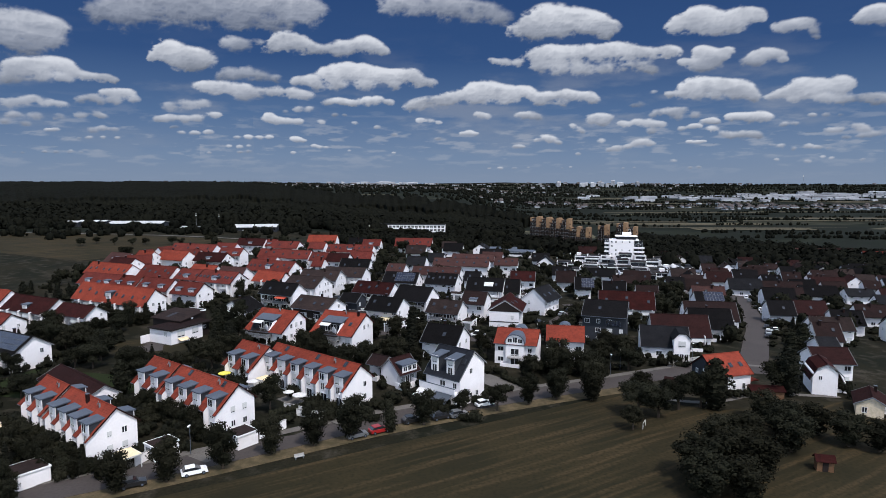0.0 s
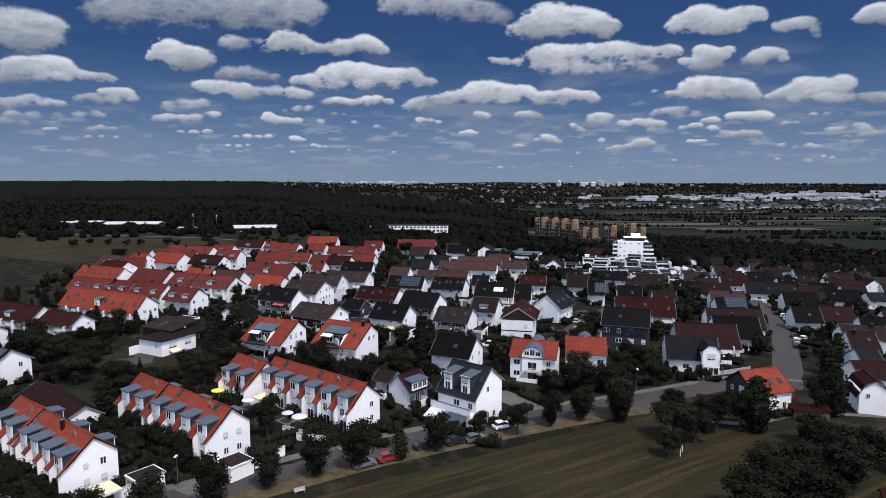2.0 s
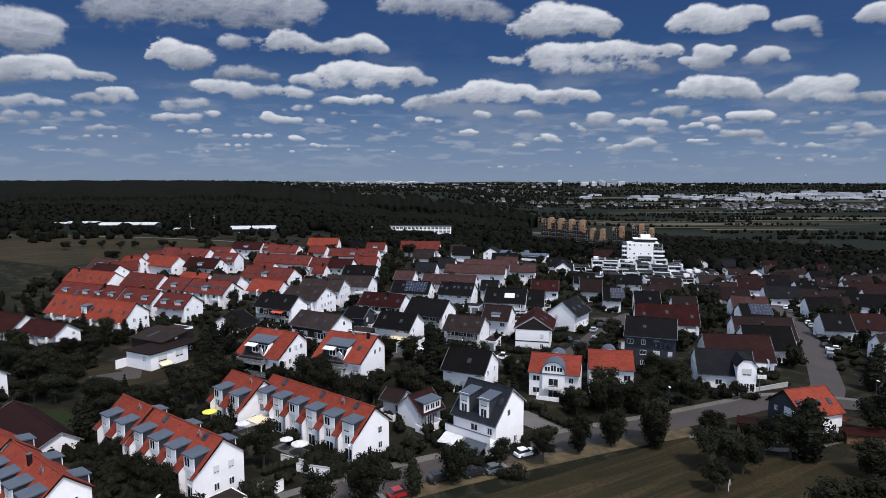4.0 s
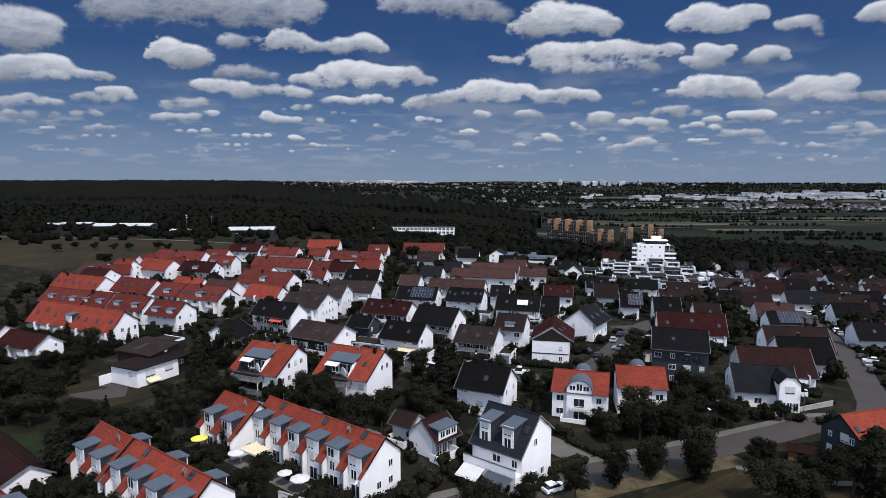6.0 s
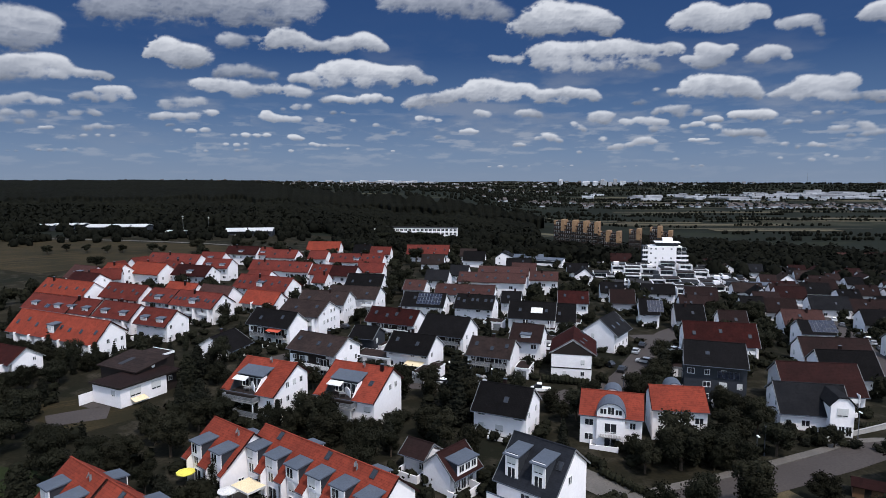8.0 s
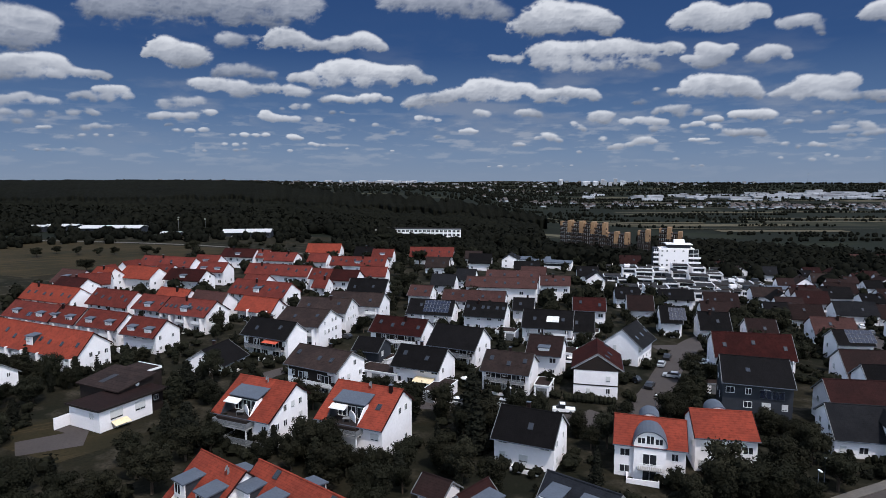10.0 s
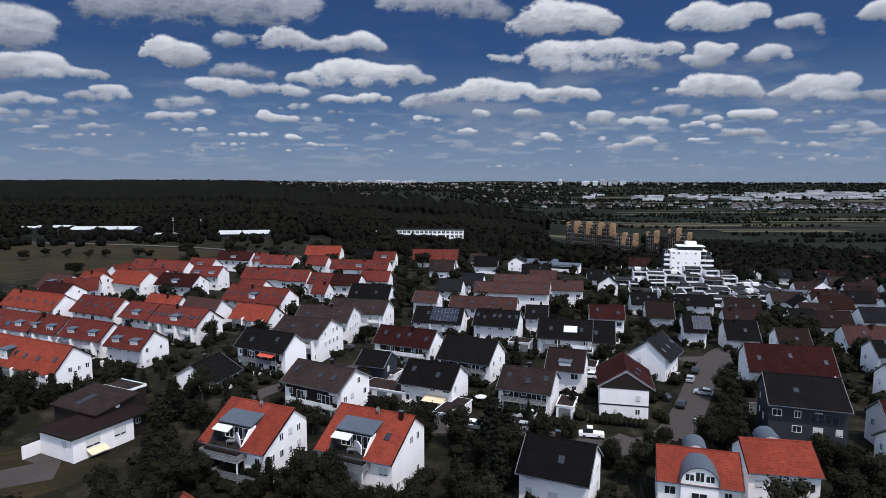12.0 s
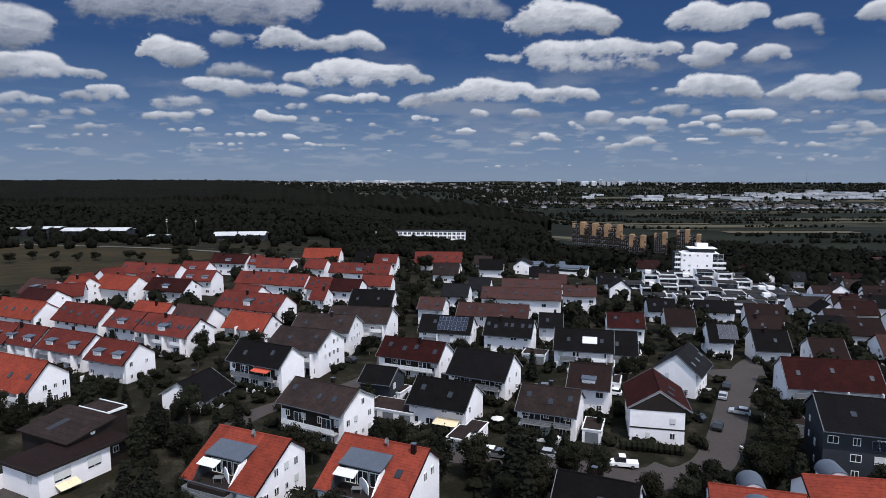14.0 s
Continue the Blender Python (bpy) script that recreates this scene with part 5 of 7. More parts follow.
def limb(s, a, b, r0, r1, seg=6):
    d = (b - a).normalized()
    t = d.orthogonal().normalized()
    u = d.cross(t)
    vs = [p + (t * math.cos(k * 2 * math.pi / seg) + u * math.sin(k * 2 * math.pi / seg)) * r for p, r in ((a, r0), (b, r1)) for k in range(seg)]
    s.add(vs, [(k, (k + 1) % seg, seg + (k + 1) % seg, seg + k) for k in range(seg)])


def tree_meshes(kind, seed):
    """Trunk with limbs and crown of a tree one unit high, to be scaled."""
    rng = random.Random(seed)
    tr, cr = Solid(), Solid()
    if kind == "conifer":
        limb(tr, Vector((0, 0, -0.05)), Vector((0, 0, 0.9)), 0.028, 0.006)
        for k in range(11):
            z = 0.10 + 0.085 * k
            r = 0.21 * (1 - z) + 0.02
            lump(rng, cr, Vector((0, 0, z)), r * 0.8, 7, 0.6)
            leaf_cloud(rng, cr, Vector((0, 0, z)), r, int(110 * (1.15 - z)), 0.028, 0.55)
    elif kind == "column":
        limb(tr, Vector((0, 0, -0.05)), Vector((0, 0, 0.7)), 0.03, 0.01)
        for k in range(7):
            z = 0.12 + 0.125 * k
            r = 0.15 * math.sin(math.pi * (0.2 + 0.75 * k / 6)) + 0.04
            lump(rng, cr, Vector((0, 0, z)), r * 0.85, 7, 1.0)
            leaf_cloud(rng, cr, Vector((0, 0, z)), r, 140, 0.028, 1.0)
    else:
        top = 0.95
        limb(tr, Vector((0, 0, -0.06)), Vector((0, 0, 0.3)), 0.035, 0.026)
        limb(tr, Vector((0, 0, 0.3)), Vector((0.02, 0.01, 0.7)), 0.026, 0.008)
        cells = []
        for k in range(11 if kind == "round" else 13):
            a = k * 2.4 + rng.uniform(-0.4, 0.4)
            z = rng.uniform(0.34, 0.86) if kind == "round" else 0.17 + 0.055 * k
            out = (0.27 if kind == "round" else 0.2) * math.sin(math.pi * min(1, (z - 0.12) / 0.95)) * rng.uniform(0.7, 1.15)
            c = Vector((out * math.cos(a), out * math.sin(a), z))
            limb(tr, Vector((0, 0, z * 0.55)), c, 0.013, 0.004, 5)
            cells.append((c, rng.uniform(0.12, 0.19) if kind == "round" else rng.uniform(0.1, 0.15)))
        cells.append((Vector((0, 0, 0.6)), 0.22))
        for c, r in cells:
            lump(rng, cr, c, r * 0.70)
            leaf_cloud(rng, cr, c, r * (1.0 if kind == "round" else 1.12), int(1750 * r), 0.0215)
    return raw_mesh("trunk", tr, BARK), cr


TREES = {}
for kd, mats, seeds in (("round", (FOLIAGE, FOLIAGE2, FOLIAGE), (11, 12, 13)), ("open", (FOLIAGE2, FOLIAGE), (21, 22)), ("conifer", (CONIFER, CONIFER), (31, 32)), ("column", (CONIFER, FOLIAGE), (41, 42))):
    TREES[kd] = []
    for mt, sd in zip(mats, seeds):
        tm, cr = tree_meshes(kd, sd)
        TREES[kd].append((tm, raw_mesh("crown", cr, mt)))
OPEN = ((-52.4, 147.4, 3.4), (-43.8, 141.4, 3.6), (-41.0, 141.4, 4), (-37.2, 137.2, 3), (-31.0, 132.2, 3.5), (-33.8, 134.0, 3), (-78.3, 181.0, 5), (-75.9, 185.1, 4), (-75.1, 190.6, 3.5), (-82.8, 181.1, 6), (-75.2, 180.6, 5), (-91.8, 200.5, 9), (-87.4, 206.2, 10), (20.0, 168.1, 5), (23.5, 167.1, 5), (-63.5, 188.5, 4), (-39.8, 137.0, 4), (-42.5, 138.6, 3.5), (16.9, 158.8, 4), (15.1, 162.6, 4), (-2.4, 170.3, 4), (-73.2, 174.8, 5), (-77.3, 170.0, 5), (-72.7, 181.8, 4), (-86.7, 176.4, 8), (-84.5, 168.5, 6), (-54.8, 105.0, 3.2), (-38.0, 114.6, 4), (-33.4, 118.6, 3), (-16.8, 193.7, 5), (-12.9, 194.4, 4), (6.5, 194.8, 5), (11.4, 191.3, 5), (-1.4, 193.9, 4), (47.0, 230.1, 4.5), (53.0, 234.5, 4.5), (40.1, 217.7, 4.5), (31.0, 205.7, 4.5), (22.4, 194.3, 4))


def open_ground(x, y):
    return any(math.hypot(x - a, y - b) < r for a, b, r in OPEN)


TREEWORD = {"round": "broad dark green leafy garden tree", "open": "bushy dark green roadside tree leafed to the ground", "conifer": "dark green conifer tree with layered branches", "column": "slender upright dark green tree"}


def tree(x, y, h, kind="round", wide=1.0, which=None, label=""):
    if open_ground(x, y):
        return None
    tm, cm = TREES[kind][rnd.randrange(len(TREES[kind])) if which is None else which]
    m = pose(x, y, ground_z(x, y), 0, 0, rnd.uniform(0, 360)) @ Matrix.Diagonal((h * wide, h * wide, h, 1))
    e = thing("tree", m, label or TREEWORD[kind], "tree", "trees of the village")
    put_mesh("trunk", tm, e, Matrix())
    put_mesh("crown", cm, e, Matrix())
    return e


def clear_of(x, y, gap):
    for fx, fy, a, b, t in FOOT:
        dx, dy = x - fx, y - fy
        if abs(dx) + abs(dy) < 40:
            u, v = dx * math.cos(t) + dy * math.sin(t), -dx * math.sin(t) + dy * math.cos(t)
            if abs(u) < a + gap and abs(v) < b + gap:
                return False
    for line, w in LANES:
        if min((q.x - x) ** 2 + (q.y - y) ** 2 for q in line) < (w + gap) ** 2:
            return False
    return True


tree(-31.2, 110.0, 8.1, "open", 1.0)
tree(-24.2, 113.7, 7.5, "open", 1.0)
tree(-17.8, 116.8, 9.4, "open", 1)
tree(-38.0, 104.4, 8.8, "open", 1)
tree(-45.8, 99.9, 8.1, "open", 1.1)
tree(-52.3, 96.1, 7.5, "open", 1.1)
tree(-10.5, 120.3, 6.5, "column", 1.2)
tree(-3.9, 124.0, 8.1, "open", 1)
tree(4.1, 129.3, 5.5, "round", 0.95)
tree(11.7, 131.6, 6.0, "round", 1)
tree(18.9, 135.7, 7.5, "open", 1)
tree(25.7, 138.6, 8.1, "open", 1)
tree(34.2, 140.4, 9.4, "open", 1.1)
tree(29.2, 158.1, 9.5, "round", 1.15)
tree(41.4, 163.5, 8.0, "round", 1.2)
tree(41.4, 129.3, 8.0, "round", 1.2)
tree(45.1, 127.8, 7.0, "round", 1.2)
tree(38.0, 121.7, 5.0, "round", 1.2)
tree(51.1, 132.7, 8.0, "round", 1.2)
tree(56.4, 133.7, 9.0, "round", 1.0)
tree(59.1, 133.1, 12.0, "column", 1.5)
tree(79.9, 142.3, 12.0, "column", 1.5)
tree(49.0, 103.4, 8.1, "open", 1.6)
tree(42.4, 100.3, 8.1, "open", 1.6)
tree(52.8, 101.3, 8.1, "open", 1.6)
tree(55.1, 111.3, 8.1, "open", 1.6)
tree(49.9, 111.3, 7.5, "open", 1.5)
tree(63.9, 111.3, 8.1, "open", 1.5)
tree(66.0, 119.1, 7.5, "open", 1.6)
tree(72.7, 119.1, 6.9, "open", 1.5)
tree(66.3, 126.3, 6.9, "open", 1.5)
tree(76.0, 113.9, 6.9, "open", 1.5)
tree(80.2, 111.5, 6.2, "open", 1.5)
tree(41.3, 94.3, 7.5, "open", 1.6)
tree(47.1, 93.3, 7.5, "open", 1.6)
tree(78.2, 142.2, 9.0, "round", 1.1)
tree(97.8, 173.2, 9.0, "column", 1.4)
tree(110.1, 189.1, 9.0, "column", 1.4)
tree(46.3, 142.8, 5.5, "round", 1.3)
tree(33.5, 138.0, 8.1, "open", 1.1)
tree(29.0, 154.8, 7.5, "round", 1.3)
tree(36.3, 157.5, 7.0, "round", 1.3)
tree(48.3, 160.3, 6.5, "round", 1.3)
tree(39.6, 199.0, 7.0, "round", 1.0)
tree(42.5, 201.5, 8.5, "column", 1.4)
tree(37.0, 193.0, 7.5, "round", 1.1)
tree(40.5, 195.0, 8.0, "column", 1.3)
tree(35.0, 189.5, 5.5, "round", 1.1)
tree(24.0, 196.6, 5.5, "open", 1.3)
tree(20.5, 194.6, 5.0, "round", 1.3)
tree(-8.6, 171.8, 11.0, "conifer", 1.3)
tree(-5.9, 182.6, 10.0, "conifer", 1.3)
tree(15.3, 174.7, 7.0, "round", 1.0)
tree(-70.0, 192.7, 9.0, "column", 1.2)
tree(-70.3, 199.7, 9.0, "column", 1.3)
tree(-71.9, 137.1, 9.0, "column", 1.3)
tree(-86.8, 168.4, 7.0, "round", 1.3)
tree(-91.8, 165.3, 7.0, "round", 1.3)
tree(-103.0, 175.0, 8.0, "round", 1.4)
tree(-102.5, 194.9, 6.0, "round", 1.3)
tree(-55.2, 171.7, 6.0, "round", 1.2)
tree(-8.8, 180.5, 13.0, "conifer", 1.5)
tree(-35.6, 167.6, 8.0, "round", 1.2)
tree(-59.1, 171.5, 10.0, "column", 1.2)
tree(-5.6, 178.1, 8.0, "round", 1.2)
tree(45.8, 450.0, 10.0, "round", 1.2)
tree(-32.8, 305.0, 9.0, "round", 1.2)
tree(-29.5, 319.3, 10.0, "round", 1.2)
tree(-55.5, 518.5, 9.0, "round", 1.5)
tree(-44.7, 531.1, 9.0, "round", 1.5)
tree(-29.2, 546.1, 9.0, "round", 1.5)
tree(-16.9, 552.3, 8.0, "round", 1.5)
tree(-96.8, 241.7, 7.0, "round", 1.1)
tree(-94.4, 244.0, 7.0, "round", 1.2)
tree(82.1, 273.6, 7.0, "round", 1.5)
tree(57.4, 270.7, 6.0, "round", 1.3)
tree(-123.8, 413.6, 10.0, "round", 1.2)
tree(-55.2, 411.6, 8.0, "round", 1.2)
tree(-35.1, 414.1, 10.0, "conifer", 1.2)
tree(-26.4, 415.1, 9.0, "round", 1.4)
tree(-14.5, 428.6, 9.0, "round", 1.4)
tree(-3.1, 445.7, 9.0, "round", 1.3)
tree(-156.3, 425.8, 9.0, "round", 1.4)
tree(-181.7, 422.2, 6.0, "round", 1.4)
tree(-198.5, 420.2, 5.0, "round", 1.4)
tree(-205.0, 415.8, 5.0, "round", 1.4)
tree(-217.9, 417.9, 5.0, "round", 1.3)
tree(-231.0, 420.1, 5.0, "round", 1.3)
tree(-234.3, 407.2, 6.0, "round", 1.4)
tree(-174.5, 419.5, 5.0, "round", 1.4)
tree(-185.6, 367.9, 7.0, "round", 1.4)


def bush_meshes():
    out = []
    for sd, mt in ((51, FOLIAGE), (52, FOLIAGE2), (53, CONIFER), (54, FOLIAGE)):
        rng, s = random.Random(sd), Solid()
        for _ in range(4):
            c = Vector((rng.uniform(-0.35, 0.35), rng.uniform(-0.35, 0.35), rng.uniform(0.25, 0.55)))
            lump(rng, s, c, 0.34)
            leaf_cloud(rng, s, c, 0.42, 130, 0.062)
        out.append(raw_mesh("bush", s, mt))
    return out


BUSH = bush_meshes()


MADE = {"tree": 0, "bush": 0}
REST = Solid()


def bush(x, y, h, w):
    if open_ground(x, y):
        return None
    MADE["bush"] += 1
    if MADE["bush"] > 290:
        z = ground_z(x, y)
        for _ in range(3):
            c = Vector((x + rnd.uniform(-0.3, 0.3) * w, y + rnd.uniform(-0.3, 0.3) * w, z + h * rnd.uniform(0.25, 0.5)))
            lump(rnd, REST, c, 0.36 * w, 6, 0.8 * h / w)
            leaf_cloud(rnd, REST, c, 0.42 * w, 16, 0.12 * w, 0.8 * h / w)
        return None
    ob = new("bush", BUSH[rnd.randrange(4)])
    ob.matrix_basis = pose(x, y, ground_z(x, y) - 0.1, 0, 0, rnd.uniform(0, 360)) @ Matrix.Diagonal((w, w, h, 1))
    return tagged(ob, "dense dark green garden shrub", "bush", "garden shrubs")


def garden_row(x, y, head, x0, x1, off, step, lo, hi, seed):
    """Shrubs and small trees in a ragged row beside a house, in the house's own axes."""
    r = random.Random(seed)
    m = pose(x, y, 0, 0, 0, head)
    q = x0
    while q < x1:
        w = m @ Vector((q, off + r.uniform(-0.9, 0.9), 0))
        h = r.uniform(lo, hi)
        if h > 3.6:
            tree(w.x, w.y, h, r.choice(("round", "open", "column", "open")), r.uniform(0.8, 1.1))
        else:
            bush(w.x, w.y, h, r.uniform(1.8, 2.8))
        q += step * r.uniform(0.7, 1.3)


garden_row(-47.6, 124.9, -38, -10.3, 10.3, -9.6, 2.4, 1.4, 3.9, 70)
garden_row(-47.6, 124.9, -38, -9.8, 9.8, -6.6, 1.7, 2.0, 3.4, 170)
garden_row(-47.6, 124.9, -38, 11.5, 12.7, -3.0, 1.6, 2.0, 3.2, 180)
garden_row(-47.6, 124.9, -38, 12.5, 17.3, -3.5, 2.0, 1.4, 3.4, 80)
garden_row(-47.6, 124.9, -38, 12.5, 16.3, 2.5, 2.0, 1.4, 3.0, 90)
garden_row(-60.2, 134.4, -38, -5.3, 5.3, -9.6, 2.4, 1.4, 3.9, 71)
garden_row(-60.2, 134.4, -38, -4.8, 4.8, -6.6, 1.7, 2.0, 3.4, 171)
garden_row(-29.0, 141.2, -39, -14.4, 14.4, -9.6, 2.4, 1.4, 3.9, 72)
garden_row(-29.0, 141.2, -39, -13.9, 13.9, -6.6, 1.7, 2.0, 3.4, 172)
garden_row(-29.0, 141.2, -39, 15.6, 16.8, -3.0, 1.6, 2.0, 3.2, 182)
garden_row(-29.0, 141.2, -39, 16.6, 21.4, -3.5, 2.0, 1.4, 3.4, 82)
garden_row(-29.0, 141.2, -39, 16.6, 20.4, 2.5, 2.0, 1.4, 3.0, 92)
garden_row(-45.6, 150.6, -39, -5.6, 5.6, -9.6, 2.4, 1.4, 3.9, 73)
garden_row(-45.6, 150.6, -39, -5.1, 5.1, -6.6, 1.7, 2.0, 3.4, 173)
garden_row(-64.6, 112.9, -38, -9.2, 9.2, -9.6, 2.4, 1.4, 3.9, 74)
garden_row(-64.6, 112.9, -38, -8.7, 8.7, -6.6, 1.7, 2.0, 3.4, 174)
garden_row(-64.6, 112.9, -38, 10.4, 11.6, -3.0, 1.6, 2.0, 3.2, 184)
garden_row(-64.6, 112.9, -38, 11.4, 16.2, -3.5, 2.0, 1.4, 3.4, 84)
garden_row(-64.6, 112.9, -38, 11.4, 15.2, 2.5, 2.0, 1.4, 3.0, 94)
garden_row(-76.4, 121.8, -38, -5.4, 5.4, -9.6, 2.4, 1.4, 3.9, 75)
garden_row(-76.4, 121.8, -38, -4.9, 4.9, -6.6, 1.7, 2.0, 3.4, 175)
garden_row(-69.5, 102.6, -38, -4, 4, 0, 2.4, 2.6, 5.2, 120)
garden_row(-64.3, 101.8, -38, -4, 4, 0, 2.4, 2.6, 5.2, 121)
garden_row(-59.5, 102.7, -38, -4, 4, 0, 2.4, 2.6, 5.2, 122)
garden_row(-56.1, 105.4, -38, -4, 4, 0, 2.4, 2.6, 5.2, 123)
garden_row(-64.6, 106.6, -38, -4, 4, 0, 2.4, 2.6, 5.2, 124)
garden_row(-70.3, 107.8, -38, -4, 4, 0, 2.4, 2.6, 5.2, 125)
garden_row(-75, 102, -39, -14, 12, -3.5, 3.2, 5.5, 8.5, 101)
garden_row(-70, 98, -39, -12, 8, -2.0, 3.4, 4.0, 7.0, 102)
garden_row(-56, 118, -39, -14, 12, 4.0, 2.6, 3.0, 6.5, 103)
garden_row(-38, 134, -39, -14, 12, 3.0, 2.6, 3.0, 6.5, 104)
garden_row(3, 139, -39, -6, 12, -8.5, 2.0, 1.6, 3.4, 105)
garden_row(-38, 172, -25, -18, 22, -3.5, 2.3, 3.0, 6.5, 106)
garden_row(27, 160, -14, -12, 16, -3.5, 2.6, 4.0, 7.5, 107)
garden_row(62, 166, -12, -10, 10, -1.5, 2.2, 1.6, 4.5, 108)
garden_row(-118, 217, -26, -20, 22, -2, 3.0, 2.4, 5.5, 109)
garden_row(-108, 235, -25, -22, 22, -1, 3.6, 1.8, 5.0, 110)
# shrubs close to the fronts
for hx, hy, ha, hb, ht in list(FOOT):
    if hy < 330 and ha < 24 and -175 < hx < 130:
        garden_row(hx, hy, math.degrees(ht), -ha + 1, ha - 1, -hb - 0.7, 2.3, 2.3, 3.58, int(hx * 3 + hy))
        if hx < 40:
            garden_row(hx, hy, math.degrees(ht), ha + 0.5, ha + 1.2, -2.4, 1.8, 2.2, 3.55, int(hx + hy))
            garden_row(hx, hy, math.degrees(ht), ha + 0.5, ha + 1.2, 2.4, 1.8, 2.2, 3.55, int(hx + 2 * hy))
            garden_row(hx, hy, math.degrees(ht), ha + 0.5, ha + 1.2, 0.0, 1.8, 1.8, 3.2, int(2 * hx + hy))
# gardens between the houses
spots = []


def fill_gardens(x0, x1, y0, y1, step, seed, share):
    r = random.Random(seed)
    y = y0
    while y < y1:
        x = x0
        while x < x1:
            px, py = x + r.uniform(-0.45, 0.45) * step, y + r.uniform(-0.45, 0.45) * step
            k = r.random()
            x += step
            if py < 0.53 * (px + 66) + 99 or (px > 60 and py < 165) or k > share:
                continue
            if px < -150 and py > 385 or px + 190 < -(py - 330) * 0.2:
                continue
            if not clear_of(px, py, 0.4):
                continue
            if k < share * 0.46 and clear_of(px, py, 2.2):
                MADE["tree"] += 1
                if MADE["tree"] > 205:
                    w = r.uniform(1.7, 3.2)
                    z = ground_z(px, py)
                    for _ in range(4):
                        c = Vector((px + r.uniform(-0.5, 0.5) * w, py + r.uniform(-0.5, 0.5) * w, z + w * r.uniform(0.9, 2.0)))
                        lump(r, REST, c, 0.75 * w, 6, 1.0)
                        leaf_cloud(r, REST, c, 0.85 * w, 26, 0.26 * w, 1.0)
                    continue
                tree(px, py, r.uniform(4.5, 8.5), r.choice(("round", "round", "round", "open", "conifer", "column")), r.uniform(0.85, 1.25))
            else:
                bush(px, py, r.uniform(1.5, 3.4), r.uniform(2.2, 4.2))
        y += step


fill_gardens(-125, 62, 100, 215, 5.2, 3, 0.92)
fill_gardens(-190, 130, 215, 330, 7.2, 4, 0.85)
fill_gardens(62, 210, 165, 330, 6.6, 5, 0.95)
fill_gardens(-170, 330, 330, 480, 10.5, 6, 0.8)


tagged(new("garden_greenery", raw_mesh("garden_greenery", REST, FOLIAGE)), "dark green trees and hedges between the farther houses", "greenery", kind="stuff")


def woods(name, label, seed, spots_of, size=(5, 9)):
    """Canopy of a wood: crown after crown, of uneven height."""
    r, s = random.Random(seed), Solid()
    for x, y, k in spots_of(r):
        if not clear_of(x, y, 2.0):
            continue
        z, w = ground_z(x, y), r.uniform(*size) * k
        top = r.uniform(1.2, 1.7) * w
        lump(r, s, Vector((x, y, z + top * 0.45)), w * 0.95, 7, 1.15)
        if y < 700:
            leaf_cloud(r, s, Vector((x, y, z + top * 0.5)), w * 1.0, 26, 0.30 * w, 1.1)
        for _ in range(2 if y < 1000 else 0):
            lump(r, s, Vector((x + r.uniform(-0.6, 0.6) * w, y + r.uniform(-0.6, 0.6) * w, z + top * r.uniform(0.5, 0.8))), w * r.uniform(0.35, 0.6), 5, 1.0)
    me = raw_mesh(name, s, WOODS)
    me.polygons.foreach_set("use_smooth", [True] * len(me.polygons))
    return tagged(new(name, me), label, "woods", kind="stuff")


def band(r0, r1, a0, a1, n, grow=0.0):
    def make(r):
        for _ in range(n):
            d = math.sqrt(r.uniform(r0 * r0, r1 * r1))
            a = radians(r.uniform(a0, a1))
            yield d * math.sin(a), d * math.cos(a), 1 + grow * (d - r0) / (r1 - r0)
    return make


def copses(r):
    """Hedgerows and strips of wood along the fields of the valley."""
    for _ in range(120):
        d, a = math.sqrt(r.uniform(900**2, 2700**2)), radians(r.uniform(4, 46))
        x, y = d * math.sin(a), d * math.cos(a)
        long = r.uniform(30, 170)
        for _ in range(int(long / 2.2)):
            yield x + r.uniform(-long, long), y + r.gauss(0, 5), r.uniform(0.6, 1.2)


def canopy_sheet():
    """The closed canopy of the wooded hill, crowns as swellings; its far edge draws nearer from the hill to the valley."""
    n, rows = 460, 210
    a = np.linspace(-46, 8, n)
    reach = np.interp(a, (-46, -21, -17, -13, -8, 0, 8), (2700, 2700, 2000, 1500, 1300, 1150, 1000)) + 60 * np.sin(a * 2.1) + 35 * np.sin(a * 7.3)
    near = 880 + 30 * np.sin(a * 1.7) + 14 * np.sin(a * 9.1)
    t = np.linspace(0, 1, rows)[:, None] ** 1.5
    d = near + (reach - near) * t
    x, y = d * np.sin(np.radians(a)), d * np.cos(np.radians(a))
    r = np.random.RandomState(62)
    lift = np.interp(np.minimum(t, 1 - t) * np.ones_like(d), (0, 0.012, 1), (-2, 11, 11)) + 2.2 * np.sin(x / 37) * np.sin(y / 51) + 2.4 * r.rand(rows, n) * np.minimum(1, d / 1200) + 1.5
    me = bpy.data.meshes.new("forest")
    k = (np.arange(rows - 1)[:, None] * n + np.arange(n - 1)[None]).ravel()
    me.from_pydata(np.stack([x, y, terrain(x, y) + lift], -1).reshape(-1, 3).tolist(), [], np.stack([k, k + 1, k + n + 1, k + n], 1).tolist())
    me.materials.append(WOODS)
    me.polygons.foreach_set("use_smooth", [True] * len(me.polygons))
    me.update()
    return tagged(new("forest", me), "dark wooded hill with a closed canopy", "woods", kind="stuff")


def far_woods(r):
    """Loose belts of wood across the country beyond."""
    for _ in range(330):
        d, a = math.sqrt(r.uniform(1250**2, 4300**2)), radians(r.uniform(-20, 46))
        if math.degrees(a) > 8 and d < 2700:
            continue
        x, y, long = d * math.sin(a), d * math.cos(a), r.uniform(50, 260)
        for _ in range(int(long / 7)):
            yield x + r.uniform(-long, long), y + r.gauss(0, 22), r.uniform(0.8, 1.3)


